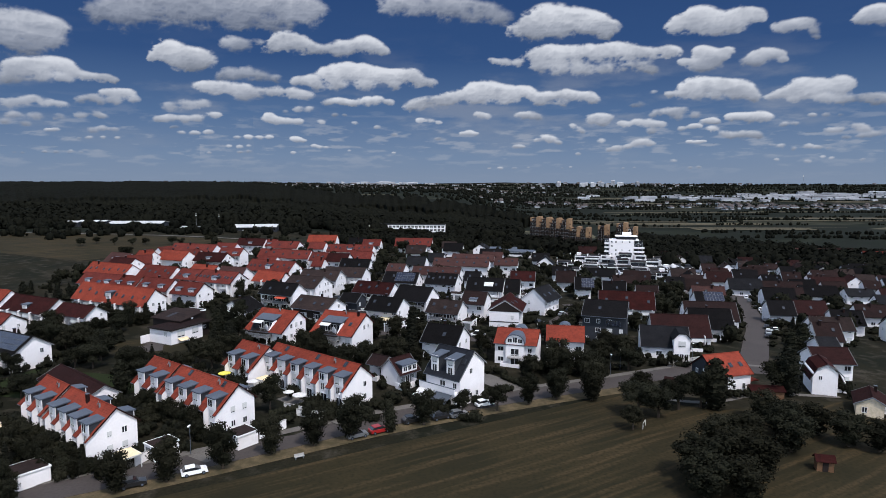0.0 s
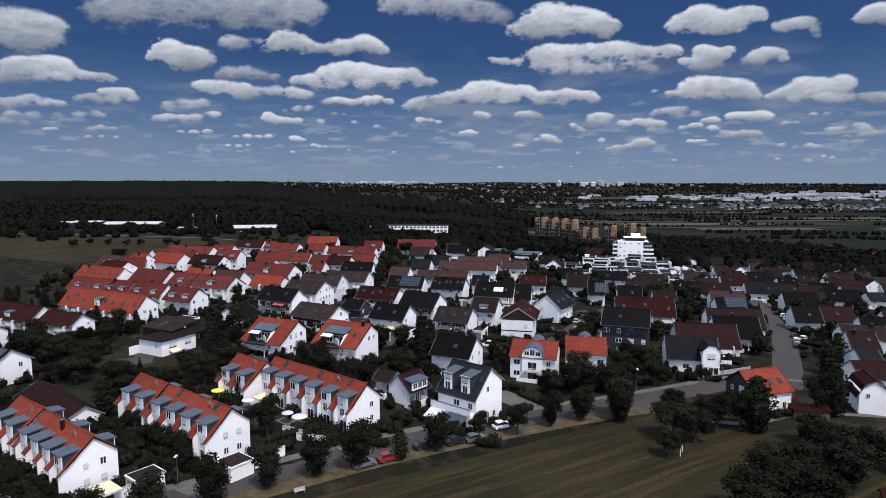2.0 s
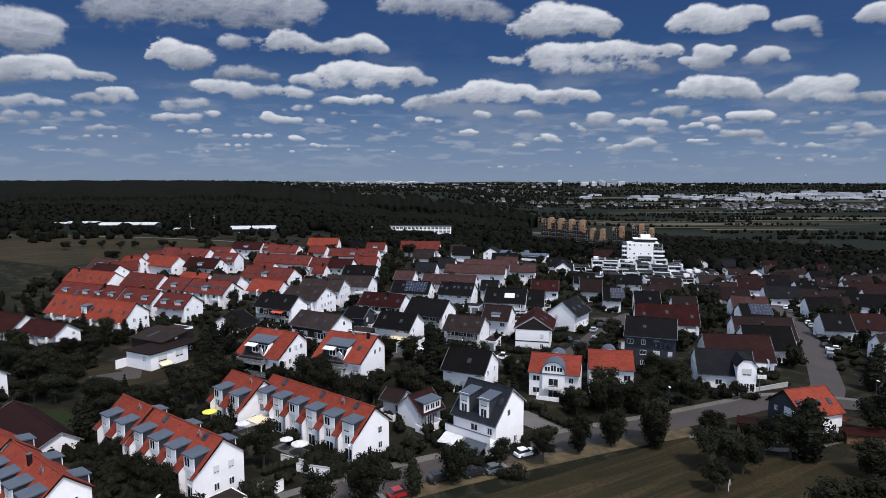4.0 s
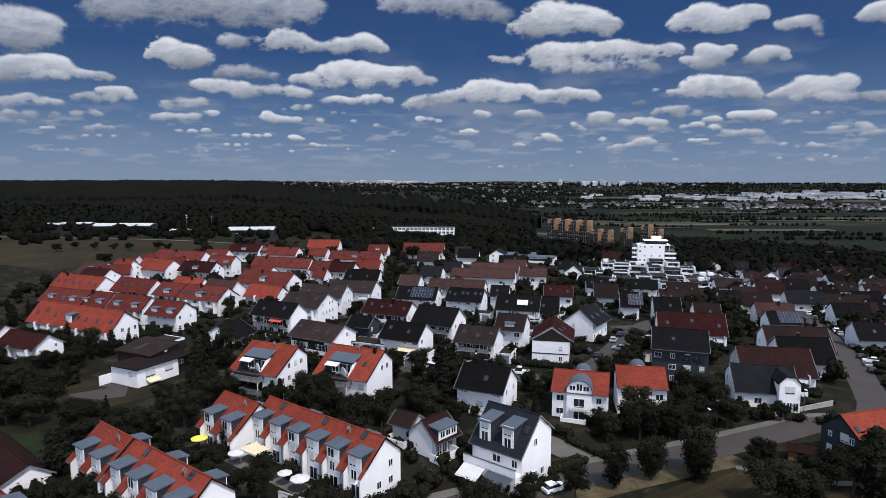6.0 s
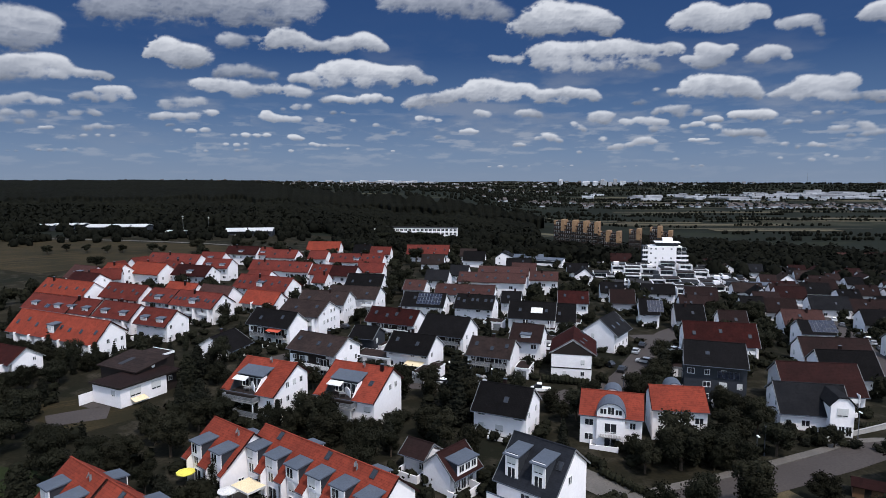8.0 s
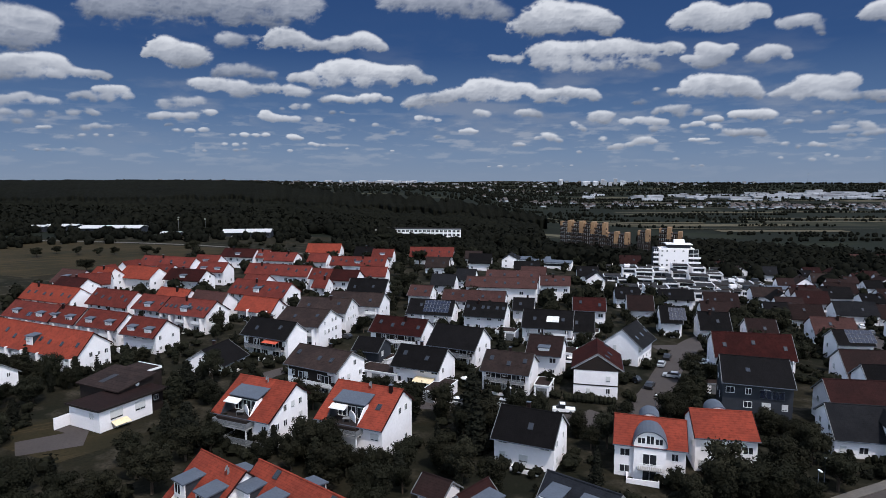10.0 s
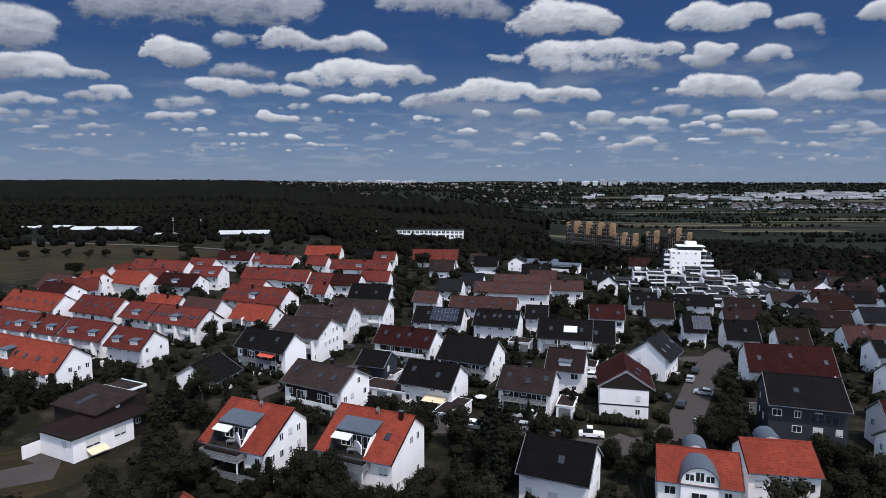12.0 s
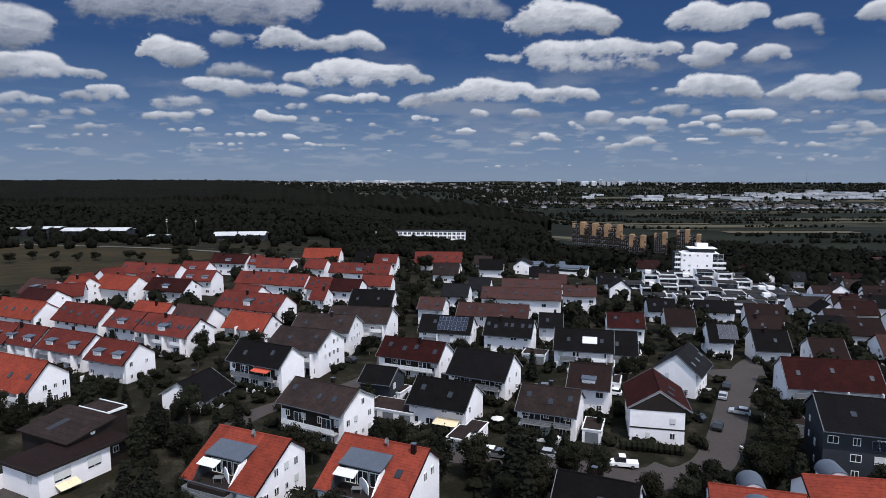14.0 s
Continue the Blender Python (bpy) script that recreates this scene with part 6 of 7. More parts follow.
woods("forest", "dark wooded hillside behind the meadow", 61, band(620, 900, -46, -16, 2400, 0.1), (4.0, 6.5))
canopy_sheet()
woods("forest", "dark woods and orchards before the far towns", 70, far_woods, (3, 5.5))
woods("forest", "dark wood behind the village", 63, band(580, 930, -16, 7, 2300, 0.1), (4.0, 6.5))
woods("forest", "dark trees round the school and behind the last houses", 68, band(470, 575, -10, 7, 260, 0.0), (2.6, 4.2))
woods("forest", "dark trees among the sports halls", 69, band(545, 640, -46, -12, 260, 0.0), (2.6, 4.4))
woods("forest", "dark trees before the sports halls", 72, band(512, 560, -32, -12, 110, 0.0), (2.2, 3.6))
woods("forest", "dark trees round the blocks of flats", 67, band(480, 590, 6, 20, 330, 0.0), (4, 6))
woods("forest", "dark wooded slope above the valley", 64, band(470, 800, 15, 46, 1200, 0.0), (4, 6.5))
woods("forest", "tall dark trees before the brown blocks", 71, band(478, 512, 6.5, 18, 130, 0.0), (5.5, 7.5))
woods("forest", "small copses scattered over the valley", 65, copses, (1.8, 3.4))
woods("forest", "dark wooded ridges on the horizon", 66, band(3300, 4450, -46, 46, 1500, 0.1), (2.5, 4.5))

# ---- garages, cars and garden things ----
def garage(x, y, head, w=6.0, d=6.0, h=2.6, doors=2, roof="flat"):
    """A flat-roofed garage with up-and-over doors towards its -y side."""
    base = thing("garage", pose(x, y, ground_z(x, y), 0, 0, head), "white rendered flat-roofed garage with grey doors", "garage", "garages of the village")
    Solid().box(-w / 2, w / 2, -d / 2, d / 2, -1.5, h).put("wall", WALL["white"], base)
    Solid().box(-w / 2 - 0.15, w / 2 + 0.15, -d / 2 - 0.15, d / 2 + 0.15, h, h + 0.22).put("roof_edge", FRAME if roof == "flat" else GREYMETAL, base)
    Solid().box(-w / 2 + 0.1, w / 2 - 0.1, -d / 2 + 0.1, d / 2 - 0.1, h + 0.22, h + 0.26).put("roof", ROOF["greybrown"], base)
    for i in range(doors):
        px = -w / 2 + w * (i + 0.5) / doors
        Solid().box(px - 1.2, px + 1.2, -d / 2 - 0.04, -d / 2 + 0.02, 0, 2.1).put("garage_door", GREYMETAL, base)
    return base


PAINT = {}
for cname, col in (("white", (0.78, 0.78, 0.78)), ("black", (0.012, 0.012, 0.013)), ("grey", (0.10, 0.105, 0.11)), ("silver", (0.33, 0.34, 0.35)), ("red", (0.25, 0.012, 0.012)), ("blue", (0.02, 0.03, 0.07))):
    PAINT[cname] = material(cname + " car paint", col, 0.3, 0.0, 0.5)[0]
TYRE = material("tyre rubber", (0.012, 0.012, 0.012), 0.9, 0, 0.1)[0]


def disc(s, x, y, z, r, w, seg=12):
    s.extrude([(y + r * math.cos(2 * math.pi * k / seg), z + r * math.sin(2 * math.pi * k / seg)) for k in range(seg)], x - w / 2, x + w / 2)


def car_parts(kind):
    if ("car", kind) not in SHARED:
        hw, ln = 0.88, 4.3
        if kind == "van":
            body = [(-2.3, 0.35), (-2.3, 0.95), (-0.4, 0.98), (-0.38, 1.0), (1.55, 1.02), (2.3, 0.85), (2.35, 0.35)]
            cab = [(-0.3, 1.0), (-0.25, 1.9), (0.9, 1.9), (1.6, 1.02)]
        else:
            body = [(-2.1, 0.32), (-2.15, 0.85), (-1.95, 0.98), (1.0, 1.0), (2.0, 0.8), (2.12, 0.34)]
            cab = [(-1.95, 0.96), (-1.55, 1.42), (0.1, 1.48), (1.05, 0.98)]
        b = Solid().extrude(body, -hw, hw)
        r = Solid().extrude([(a * 0.96 - 0.02, 1.40 if kind != "van" else 1.86) for a, _ in cab[1:3]] + [(a * 0.94, (1.52 if kind != "van" else 1.95)) for a, _ in reversed(cab[1:3])], -hw + 0.14, hw - 0.14)
        g = Solid().extrude(cab, -hw + 0.1, hw - 0.1)
        w = Solid()
        disc(w, 0, 0, 0, 0.32, 0.22)
        rim = Solid()
        disc(rim, 0, 0, 0, 0.19, 0.24)
        SHARED[("car", kind)] = [q.mesh(nm, []) for q, nm in ((b, "body"), (r, "roof_panel"), (g, "cabin_glass"), (w, "tyre"), (rim, "rim"))]
        me = SHARED[("car", kind)]
        me[2].materials.append(GLASS)
        me[3].materials.append(TYRE)
        me[4].materials.append(ZINC)
    return SHARED[("car", kind)]


def car(x, y, head, colour="silver", kind="car"):
    """A parked car; its own y points ahead, head turns that from +y."""
    body, roof, glass, tyre, rim = car_parts(kind)
    nm = "pickup_truck" if kind == "van" else "car"
    e = thing(nm, pose(x, y, ground_z(x, y) + 0.09, 0, 0, head), f"{colour} {'pickup truck' if kind == 'van' else 'passenger car'} parked at the kerb", "car", "parked cars")
    for me, name in ((body, "body"), (roof, "roof_panel")):
        key = (name, kind, colour)
        if key not in SHARED:
            SHARED[key] = me.copy()
            SHARED[key].materials.clear()
            SHARED[key].materials.append(PAINT[colour])
        put_mesh(name, SHARED[key], e, Matrix())
    put_mesh("cabin_glass", glass, e, Matrix())
    for sx in (-0.8, 0.8):
        for sy in (-1.35, 1.35):
            w = put_mesh("wheel", tyre, e, pose(sx, sy, 0.32))
            put_mesh("rim", rim, w, Matrix())
    return e


def parasol(x, y, colour, r=1.6, z0=0.0):
    e = thing("parasol", pose(x, y, ground_z(x, y) + z0, 0, 0, rnd.uniform(0, 60)), f"open {colour} parasol on a garden terrace", "parasol", "parasols")
    n = 8
    rim = [Vector((r * math.cos(k * 2 * math.pi / n), r * math.sin(k * 2 * math.pi / n), 2.2)) for k in range(n)]
    s = Solid()
    s.add([Vector((0, 0, 2.65))] + rim + [q - Vector((0, 0, 0.12)) for q in rim] + [Vector((0, 0, 2.55))], [(0, 1 + k, 1 + (k + 1) % n) for k in range(n)] + [(1 + k, 1 + n + k, 1 + n + (k + 1) % n, 1 + (k + 1) % n) for k in range(n)] + [(2 * n + 1, 1 + n + (k + 1) % n, 1 + n + k) for k in range(n)])
    s.put("canopy", CLOTH[colour], e)
    p = Solid()
    limb(p, Vector((0, 0, 0)), Vector((0, 0, 2.6)), 0.03, 0.03)
    p.put("pole", GREYMETAL, e)


def street_lamp(x, y, h=5.5, head=0):
    e = thing("street_lamp", pose(x, y, ground_z(x, y), 0, 0, head), "slim grey street lamp beside the road", "street lamp", "street lamps")
    p = Solid()
    limb(p, Vector((0, 0, -0.2)), Vector((0, 0, h)), 0.075, 0.05, 8)
    p.put("pole", ZINC, e)
    Solid().box(-0.16, 0.16, -0.75, 0.12, h - 0.02, h + 0.12).put("lamp_head", FRAME, e)


def hedge(x0, y0, x1, y1, h=1.6, w=1.2):
    """A clipped hedge between two points."""
    a, b = Vector((x0, y0, 0)), Vector((x1, y1, 0))
    n = max(2, int((b - a).length / (w * 0.75)))
    s, rng = Solid(), random.Random(int(x0 * 7 + y0))
    for k in range(n + 1):
        q = a.lerp(b, k / n)
        c = Vector((q.x, q.y, ground_z(q.x, q.y) + h * 0.5))
        lump(rng, s, c, w * 0.62, 6, h / w * 0.85)
        leaf_cloud(rng, s, c, w * 0.68, 40, 0.13, h / w * 0.85)
    return tagged(new("hedge", raw_mesh("hedge", s, FOLIAGE)), "dark green clipped hedge along a garden", "hedge", "garden hedges")


def garden_wall(x0, y0, x1, y1, h=1.6, stone=False):
    a, b = Vector((x0, y0)), Vector((x1, y1))
    d = b - a
    z = ground_z((x0 + x1) / 2, (y0 + y1) / 2)
    e = thing("garden_wall", pose((x0 + x1) / 2, (y0 + y1) / 2, z, 0, 0, math.degrees(math.atan2(d.y, d.x))), "grey stone retaining wall beside the footway" if stone else "white rendered garden wall with a coping", "wall", "garden walls")
    Solid().box(-d.length / 2, d.length / 2, -0.12, 0.12, -1, h).put("wall", CONCRETE if stone else WALL["white"], e)
    Solid().box(-d.length / 2 - 0.05, d.length / 2 + 0.05, -0.18, 0.18, h, h + 0.08).put("coping", CONCRETE, e)


def terrace_slab(x, y, head, w, d):
    g = Solid().box(-w / 2, w / 2, -d / 2, d / 2, -0.6, 0.12).put("terrace_slab", PAVING, None, "", pose(x, y, ground_z(x, y), 0, 0, head))
    return tagged(g, "pale paved garden terrace behind a house", "terrace", "garden terraces")


def goal(x, y, head):
    e = thing("football_goal", pose(x, y, ground_z(x, y), 0, 0, head), "small white football goal on the grass", "goal")
    for px in (-1.1, 1.1):
        p = Solid()
        limb(p, Vector((px, 0, 0)), Vector((px, 0, 1.3)), 0.05, 0.05)
        p.put("post", FRAME, e)
    p = Solid()
    limb(p, Vector((-1.1, 0, 1.3)), Vector((1.1, 0, 1.3)), 0.05, 0.05)
    p.put("crossbar", FRAME, e)


def shed(x, y, head, w=4.0, d=3.0, roof="darkred"):
    e = thing("garden_shed", pose(x, y, ground_z(x, y), 0, 0, head), "small wooden shed with a low pitched roof", "shed", "garden sheds")
    Solid().extrude([(-d / 2, -0.5), (d / 2, -0.5), (d / 2, 2.0), (0, 2.7), (-d / 2, 2.0)], -w / 2, w / 2).put("wall", BROWNWOOD, e)
    pr = [(-d / 2 - 0.35, 1.88), (0, 2.8), (d / 2 + 0.35, 1.88)]
    Solid().extrude(pr + [(a, b - 0.1) for a, b in reversed(pr)], -w / 2 - 0.3, w / 2 + 0.3).put("roof", ROOF[roof], e)
    Solid().box(-0.45, 0.45, -d / 2 - 0.04, -d / 2, 0, 1.85).put("door", WALL["darkwood_and_shade"], e)


def bench(x, y, head):
    e = thing("park_bench", pose(x, y, ground_z(x, y), 0, 0, head), "pale wooden bench on the verge", "bench")
    Solid().box(-0.9, 0.9, -0.25, 0.25, 0.42, 0.48).put("seat", CONCRETE, e)
    Solid().box(-0.9, 0.9, 0.22, 0.28, 0.5, 0.9).put("backrest", CONCRETE, e)
    for px in (-0.7, 0.7):
        Solid().box(px - 0.05, px + 0.05, -0.22, 0.22, 0, 0.42).put("leg", GREYMETAL, e)


def canopy(x, y, head):
    """A garden canopy of cloth on four posts."""
    e = thing("garden_canopy", pose(x, y, ground_z(x, y), 0, 0, head), "cream cloth garden canopy on white posts", "canopy")
    Solid().box(-2.1, 2.1, -1.6, 1.6, 2.5, 2.58).put("cloth", CLOTH["cream"], e)
    Solid().box(-2.15, 2.15, -1.66, -1.6, 2.3, 2.6).box(-2.15, 2.15, 1.6, 1.66, 2.3, 2.6).box(-2.16, -2.1, -1.6, 1.6, 2.3, 2.6).box(2.1, 2.16, -1.6, 1.6, 2.3, 2.6).put("valance", CLOTH["white"], e)
    for px in (-2.0, 2.0):
        for py in (-1.5, 1.5):
            Solid().box(px - 0.05, px + 0.05, py - 0.05, py + 0.05, -0.5, 2.5).put("post", FRAME, e)


def bungalow(x, y, head):
    """A low white flat-roofed house whose rear part carries a dark shed roof."""
    e = thing("bungalow", pose(x, y, ground_z(x, y), 0, 0, head), "white flat-roofed bungalow with a tilted dark rear roof", "house", "houses of the village")
    Solid().box(-9.0, 0, -1.6, 10.0, -1.5, 4.4).put("wall", WALL["white"], e)
    ro = Solid().box(-9.4, 0.5, -2.1, 13.8, 4.4, 4.6).put("roof", ROOF["brown2"], e)
    Solid().box(-9.4, 0.6, -2.2, -2.1, 4.3, 4.75).box(0.5, 0.6, -2.1, 13.8, 4.3, 4.75).put("fascia", WALL["darkwood_and_shade"], ro)
    Solid().box(-8.0, -0.8, 10.0, 13.4, -1.5, 4.4).put("dark_wing", WALL["darkwood_and_shade"], e, "dark boarded wing")
    Solid().extrude([(6.2, -1.5), (14.4, -1.5), (14.4, 6.2), (6.2, 4.85)], -17.4, -5.0).put("rear_wall", WALL["darkwood_and_shade"], e)
    rr = Solid().extrude([(5.6, 4.95), (14.9, 6.45), (14.9, 6.7), (5.6, 5.2)], -17.9, -4.4).put("rear_roof", ROOF["greybrown"], e)
    put_mesh("roof_window", roof_window_mesh()[0], rr, pose(-12.5, 9.5, 5.72, 9, 0, 0) @ Matrix.Diagonal((1.6, 3.0, 1, 1)))
    dish = Solid().extrude([(0.45 * math.cos(k * math.pi / 6), 0.45 * math.sin(k * math.pi / 6)) for k in range(12)], 0, 0.08)
    dish.put("satellite_dish", FRAME, e, "white satellite dish", pose(-4.9, 10.5, 5.4, 0, 0, 0))
    Solid().box(-18.4, -11.0, 17.4, 21.4, -1.0, 5.2).put("rear_annex", WALL["darkwood_and_shade"], e)
    Solid().box(-18.4, -11.0, 17.4, 21.4, 5.2, 5.35).put("annex_roof", ROOF["greybrown"], e)
    Solid().box(-18.6, -10.8, 17.2, 17.4, 5.0, 5.45).box(-11.0, -10.8, 17.4, 21.5, 5.0, 5.45).box(-18.6, -11.0, 21.4, 21.6, 5.0, 5.45).box(-11.0, -10.8, 17.2, 17.4, 2.6, 5.0).put("annex_fascia", FRAME, e, "white painted roof edge")
    for py, w in ((2.0, 2.7), (7.2, 2.4)):
        window(e, pose(0, py, 1.75, 0, 0, 90), w, 1.9, shutter=True)
    window(e, pose(-0.8, 11.6, 2.3, 0, 0, 90), 1.1, 1.1)
    window(e, pose(-2.2, -1.6, 2.4, 0, 0, 0), 1.3, 1.2, shutter=True)
    Solid().box(-1.7, 1.7, -1.6, 0, 0, 0.06).put("awning", CLOTH["cream"], e, "cream awning let out", pose(0.02, 2.4, 1.5, 24, 0, 90))
    Solid().box(-9.4, -9.2, -4.6, 1.0, -1, 2.4).box(-9.2, -4.6, 0.8, 1.0, -1, 2.4).put("carport_wall", WALL["white"], e)
    Solid().box(-9.2, -4.7, -4.5, 0.8, -0.6, 0.1).put("forecourt", ASPHALT, e)


bungalow(-78.6, 181.9, -27)
garage(-38.0, 114.6, -38, 4.2, 4.4, 2.5, 1)
garage(-50.8, 109.6, -38, 3.6, 4.6, 2.5, 1)
garage(-13.7, 201.8, -25, 3.2, 6, 2.5, 1)
garage(-16.1, 199.4, -25, 3.2, 6, 2.5, 1)
garage(8.6, 203.7, -20, 3.4, 6, 2.5, 1)
garage(-28.8, 213.2, -25, 11, 6, 2.5, 3)
garage(34.0, 233.1, -30, 4, 6, 2.5, 1)
garage(-68.8, 99.2, -38, 5, 6, 2.5, 1)
garage(-30.8, 224.0, -25, 8, 5, 2.5, 2)
garage(-82.5, 187.2, 20, 5, 5, 2.5, 0)
garage(19.1, 231.4, -20, 5, 6, 2.5, 1)
garage(5.3, 252.2, -20, 6, 5, 2.5, 2)
garage(47.6, 208.6, -12, 7, 5, 2.3, 2, 'dark')
garage(31.5, 255.6, -15, 5, 5, 2.5, 1)
garage(-16.6, 277.9, -15, 6, 5, 2.5, 1)
garage(19.6, 244.2, -15, 8, 5, 2.5, 2)
car(-42.1, 102.3, -62, 'white', 'car')
car(-12.5, 120.0, -60, 'red', 'car')
car(-0.5, 127.1, -62, 'black', 'car')
car(3.3, 128.3, -62, 'grey', 'car')
car(9.1, 134.6, -62, 'white', 'car')
car(-6.3, 125.2, -62, 'black', 'car')
car(-16.6, 117.6, -60, 'grey', 'car')
car(-50.5, 98.0, -60, 'black', 'car')
car(34.6, 209.6, -30, 'black', 'car')
car(31.8, 214.0, 40, 'black', 'car')
car(42.6, 217.6, 62, 'silver', 'car')
car(43.6, 227.4, -28, 'silver', 'car')
car(47.6, 234.4, -28, 'black', 'car')
car(58.7, 230.3, 60, 'white', 'car')
car(-12.0, 195.9, 70, 'white', 'car')
car(-14.3, 196.4, -10, 'black', 'car')
car(-2.2, 195.0, 70, 'silver', 'car')
car(10.8, 191.7, 80, 'white', 'van')
car(18.7, 227.6, 70, 'white', 'car')
car(54.6, 230.2, 40, 'white', 'car')
car(-10.0, 194.8, 70, 'grey', 'car')
car(136.6, 271.1, -25, 'black', 'car')
car(129.4, 249.9, -25, 'grey', 'car')
car(122.7, 236.2, -25, 'black', 'car')
car(115.9, 222.0, -25, 'black', 'car')
car(111.5, 212.3, -25, 'silver', 'car')
car(107.6, 204.8, -25, 'black', 'car')
car(156.4, 325.4, -25, 'white', 'car')
car(147.4, 302.9, -25, 'white', 'car')
car(143.3, 291.4, -25, 'grey', 'car')
car(163.5, 342.5, -25, 'silver', 'car')
car(135.4, 264.9, -25, 'white', 'car')
car(170.0, 358.7, -25, 'white', 'car')
car(132.9, 258.5, -25, 'silver', 'car')
car(115.7, 217.3, 70, 'white', 'car')
car(3.3, 230.0, 70, 'grey', 'car')
car(-43.4, 251.4, 60, 'black', 'car')
car(62.8, 215.2, 60, 'white', 'car')
parasol(-52.4, 147.4, 'yellow', 1.5)
parasol(-43.8, 141.4, 'white', 1.5)
parasol(-31.0, 132.2, 'white', 1.6)
parasol(-33.8, 134.0, 'white', 1.2)
parasol(-8.9, 207.1, 'white', 1.3)
street_lamp(42.6, 156.4)
street_lamp(67.9, 167.9)
street_lamp(-45.8, 110.0)
street_lamp(-21.4, 126.4)
street_lamp(28.8, 188.7)
street_lamp(46.2, 160.6)
street_lamp(-0.5, 190.8)
street_lamp(91.6, 162.8)
hedge(6.4, 139.2, 15.0, 144.9, 1.6)
hedge(-8.6, 138.8, 4.1, 137.9, 1.8)
hedge(9.2, 140.1, 16.1, 144.1, 1.6)
hedge(31.0, 226.0, 38.4, 229.2, 1.6)
hedge(-35.3, 125.4, -27.2, 131.4, 1.8)
hedge(-26.5, 127.7, -17.9, 134.6, 1.8)
hedge(-69.6, 229.4, -58.5, 214.1, 1.6)
hedge(-27.8, 199.3, -18.6, 205.6, 1.8)
hedge(-49.9, 206.9, -35.8, 199.3, 1.8)
hedge(-80.8, 182.4, -74.9, 199.7, 2)
hedge(14.8, 151.7, 20.9, 145.1, 1.5)
hedge(-52.3, 118.9, -44.8, 125.9, 2.0)
hedge(-60.8, 111.7, -56.6, 116.3, 2)
hedge(62.8, 170.8, 78.5, 175.0, 1.2)
hedge(-10.0, 207.1, -6.3, 211.3, 1.6)
hedge(12.6, 198.6, 22.6, 196.9, 2.0)
garden_wall(-35.2, 116.6, -31.4, 121.8, 1.9)
garden_wall(-33.9, 130.4, -28.6, 127.6, 1.2)
garden_wall(-30.5, 127.2, -24.7, 125.5, 1.6)
garden_wall(61.2, 166.8, 77.8, 173.9, 0.9, True)
garden_wall(-69.2, 102.1, -67.4, 106.8, 1.4)
garden_wall(-53.6, 105.2, -52.0, 108.6, 1.8)
terrace_slab(-42.4, 142.0, -39, 8, 4)
terrace_slab(-32.6, 134.0, -39, 8, 3.4)
terrace_slab(-22.6, 126.6, -39, 6, 3.4)
terrace_slab(-17.5, 207.0, -25, 8, 5)
terrace_slab(-50.4, 184.7, -25, 6, 4)
canopy(-40.9, 142.2, -38)
canopy(-54.8, 105.0, -38)
canopy(-83.4, 113.2, -38)
goal(40.5, 122.6, 60)
shed(65.6, 104.1, -15, 2.6, 1.8)
bench(-25.7, 108.4, 30)
shed(15.7, 231.0, -20, 2.6, 2.6, 'black')
shed(55.1, 146.2, -30, 4, 3, 'darkred2')
shed(74.3, 141.2, -8, 7, 3.4, 'darkred')



def mast(x, y, h, label):
    """A slim lattice mast: tapering pole with a few cross arms."""
    e = thing("mast", pose(x, y, ground_z(x, y)), label, "mast", "slim masts")
    p = Solid()
    limb(p, Vector((0, 0, -1)), Vector((0, 0, h)), 0.012 * h, 0.006 * h, 6)
    p.put("pole", GREYMETAL, e)
    for k in (0.8, 0.9):
        Solid().box(-0.05 * h, 0.05 * h, -0.01 * h, 0.01 * h, k * h, k * h + 0.02 * h).put("cross_arm", FRAME, e)


mast(-203.7, 521.6, 14, "slim grey floodlight mast by the sports halls")
mast(-194.5, 548.7, 11.5, "slim grey floodlight mast by the sports halls")
mast(2270, 4010, 62, "thin distant transmitter mast on the horizon")

# ---- sky with clouds, as a far backdrop ----
HEAPS = []


def heap(light, soft, *puffs):
    """A heaped cloud: how bright, how frayed, and its swellings as bearing, height and radius in degrees."""
    HEAPS.append((light, soft, puffs))


heap(0.86, 0.1, (-34.16, 10.98, 1.47), (-32.96, 11.13, 1.36), (-31.92, 10.86, 1.21), (-30.81, 11.38, 0.61), (-31.07, 10.24, 0.70), (-33.57, 9.70, 0.76), (-32.52, 9.81, 0.77))
heap(0.8, 0.14, (-27.75, 12.73, 0.99), (-26.38, 12.68, 1.28), (-24.74, 13.46, 1.62), (-22.68, 13.67, 1.64), (-20.53, 14.07, 1.81), (-18.34, 14.26, 1.94), (-16.56, 13.96, 1.86), (-14.27, 14.11, 1.88), (-12.40, 14.22, 1.60), (-10.98, 14.07, 0.80), (-17.50, 12.90, 0.78), (-15.23, 12.96, 0.89))
heap(1.0, 0.0, (-23.04, 10.47, 0.80), (-23.61, 9.87, 0.65), (-22.43, 9.96, 0.94), (-21.37, 9.81, 0.85), (-20.49, 9.91, 0.86), (-20.95, 9.31, 0.67), (-22.03, 9.42, 0.61), (-24.20, 9.65, 0.28))
heap(0.82, 0.12, (-17.88, 11.17, 0.73), (-17.12, 11.04, 0.59), (-15.97, 11.38, 0.44))
heap(0.95, 0.02, (-13.41, 11.69, 0.84), (-14.35, 11.46, 0.79), (-12.47, 11.41, 0.85), (-14.83, 10.90, 0.49), (-11.29, 11.05, 0.55), (-10.10, 10.96, 0.55), (-8.88, 11.22, 0.71), (-7.91, 11.25, 0.66), (-6.78, 11.65, 0.76), (-5.95, 11.30, 0.66), (-5.22, 11.03, 0.41), (-9.14, 10.66, 0.45))
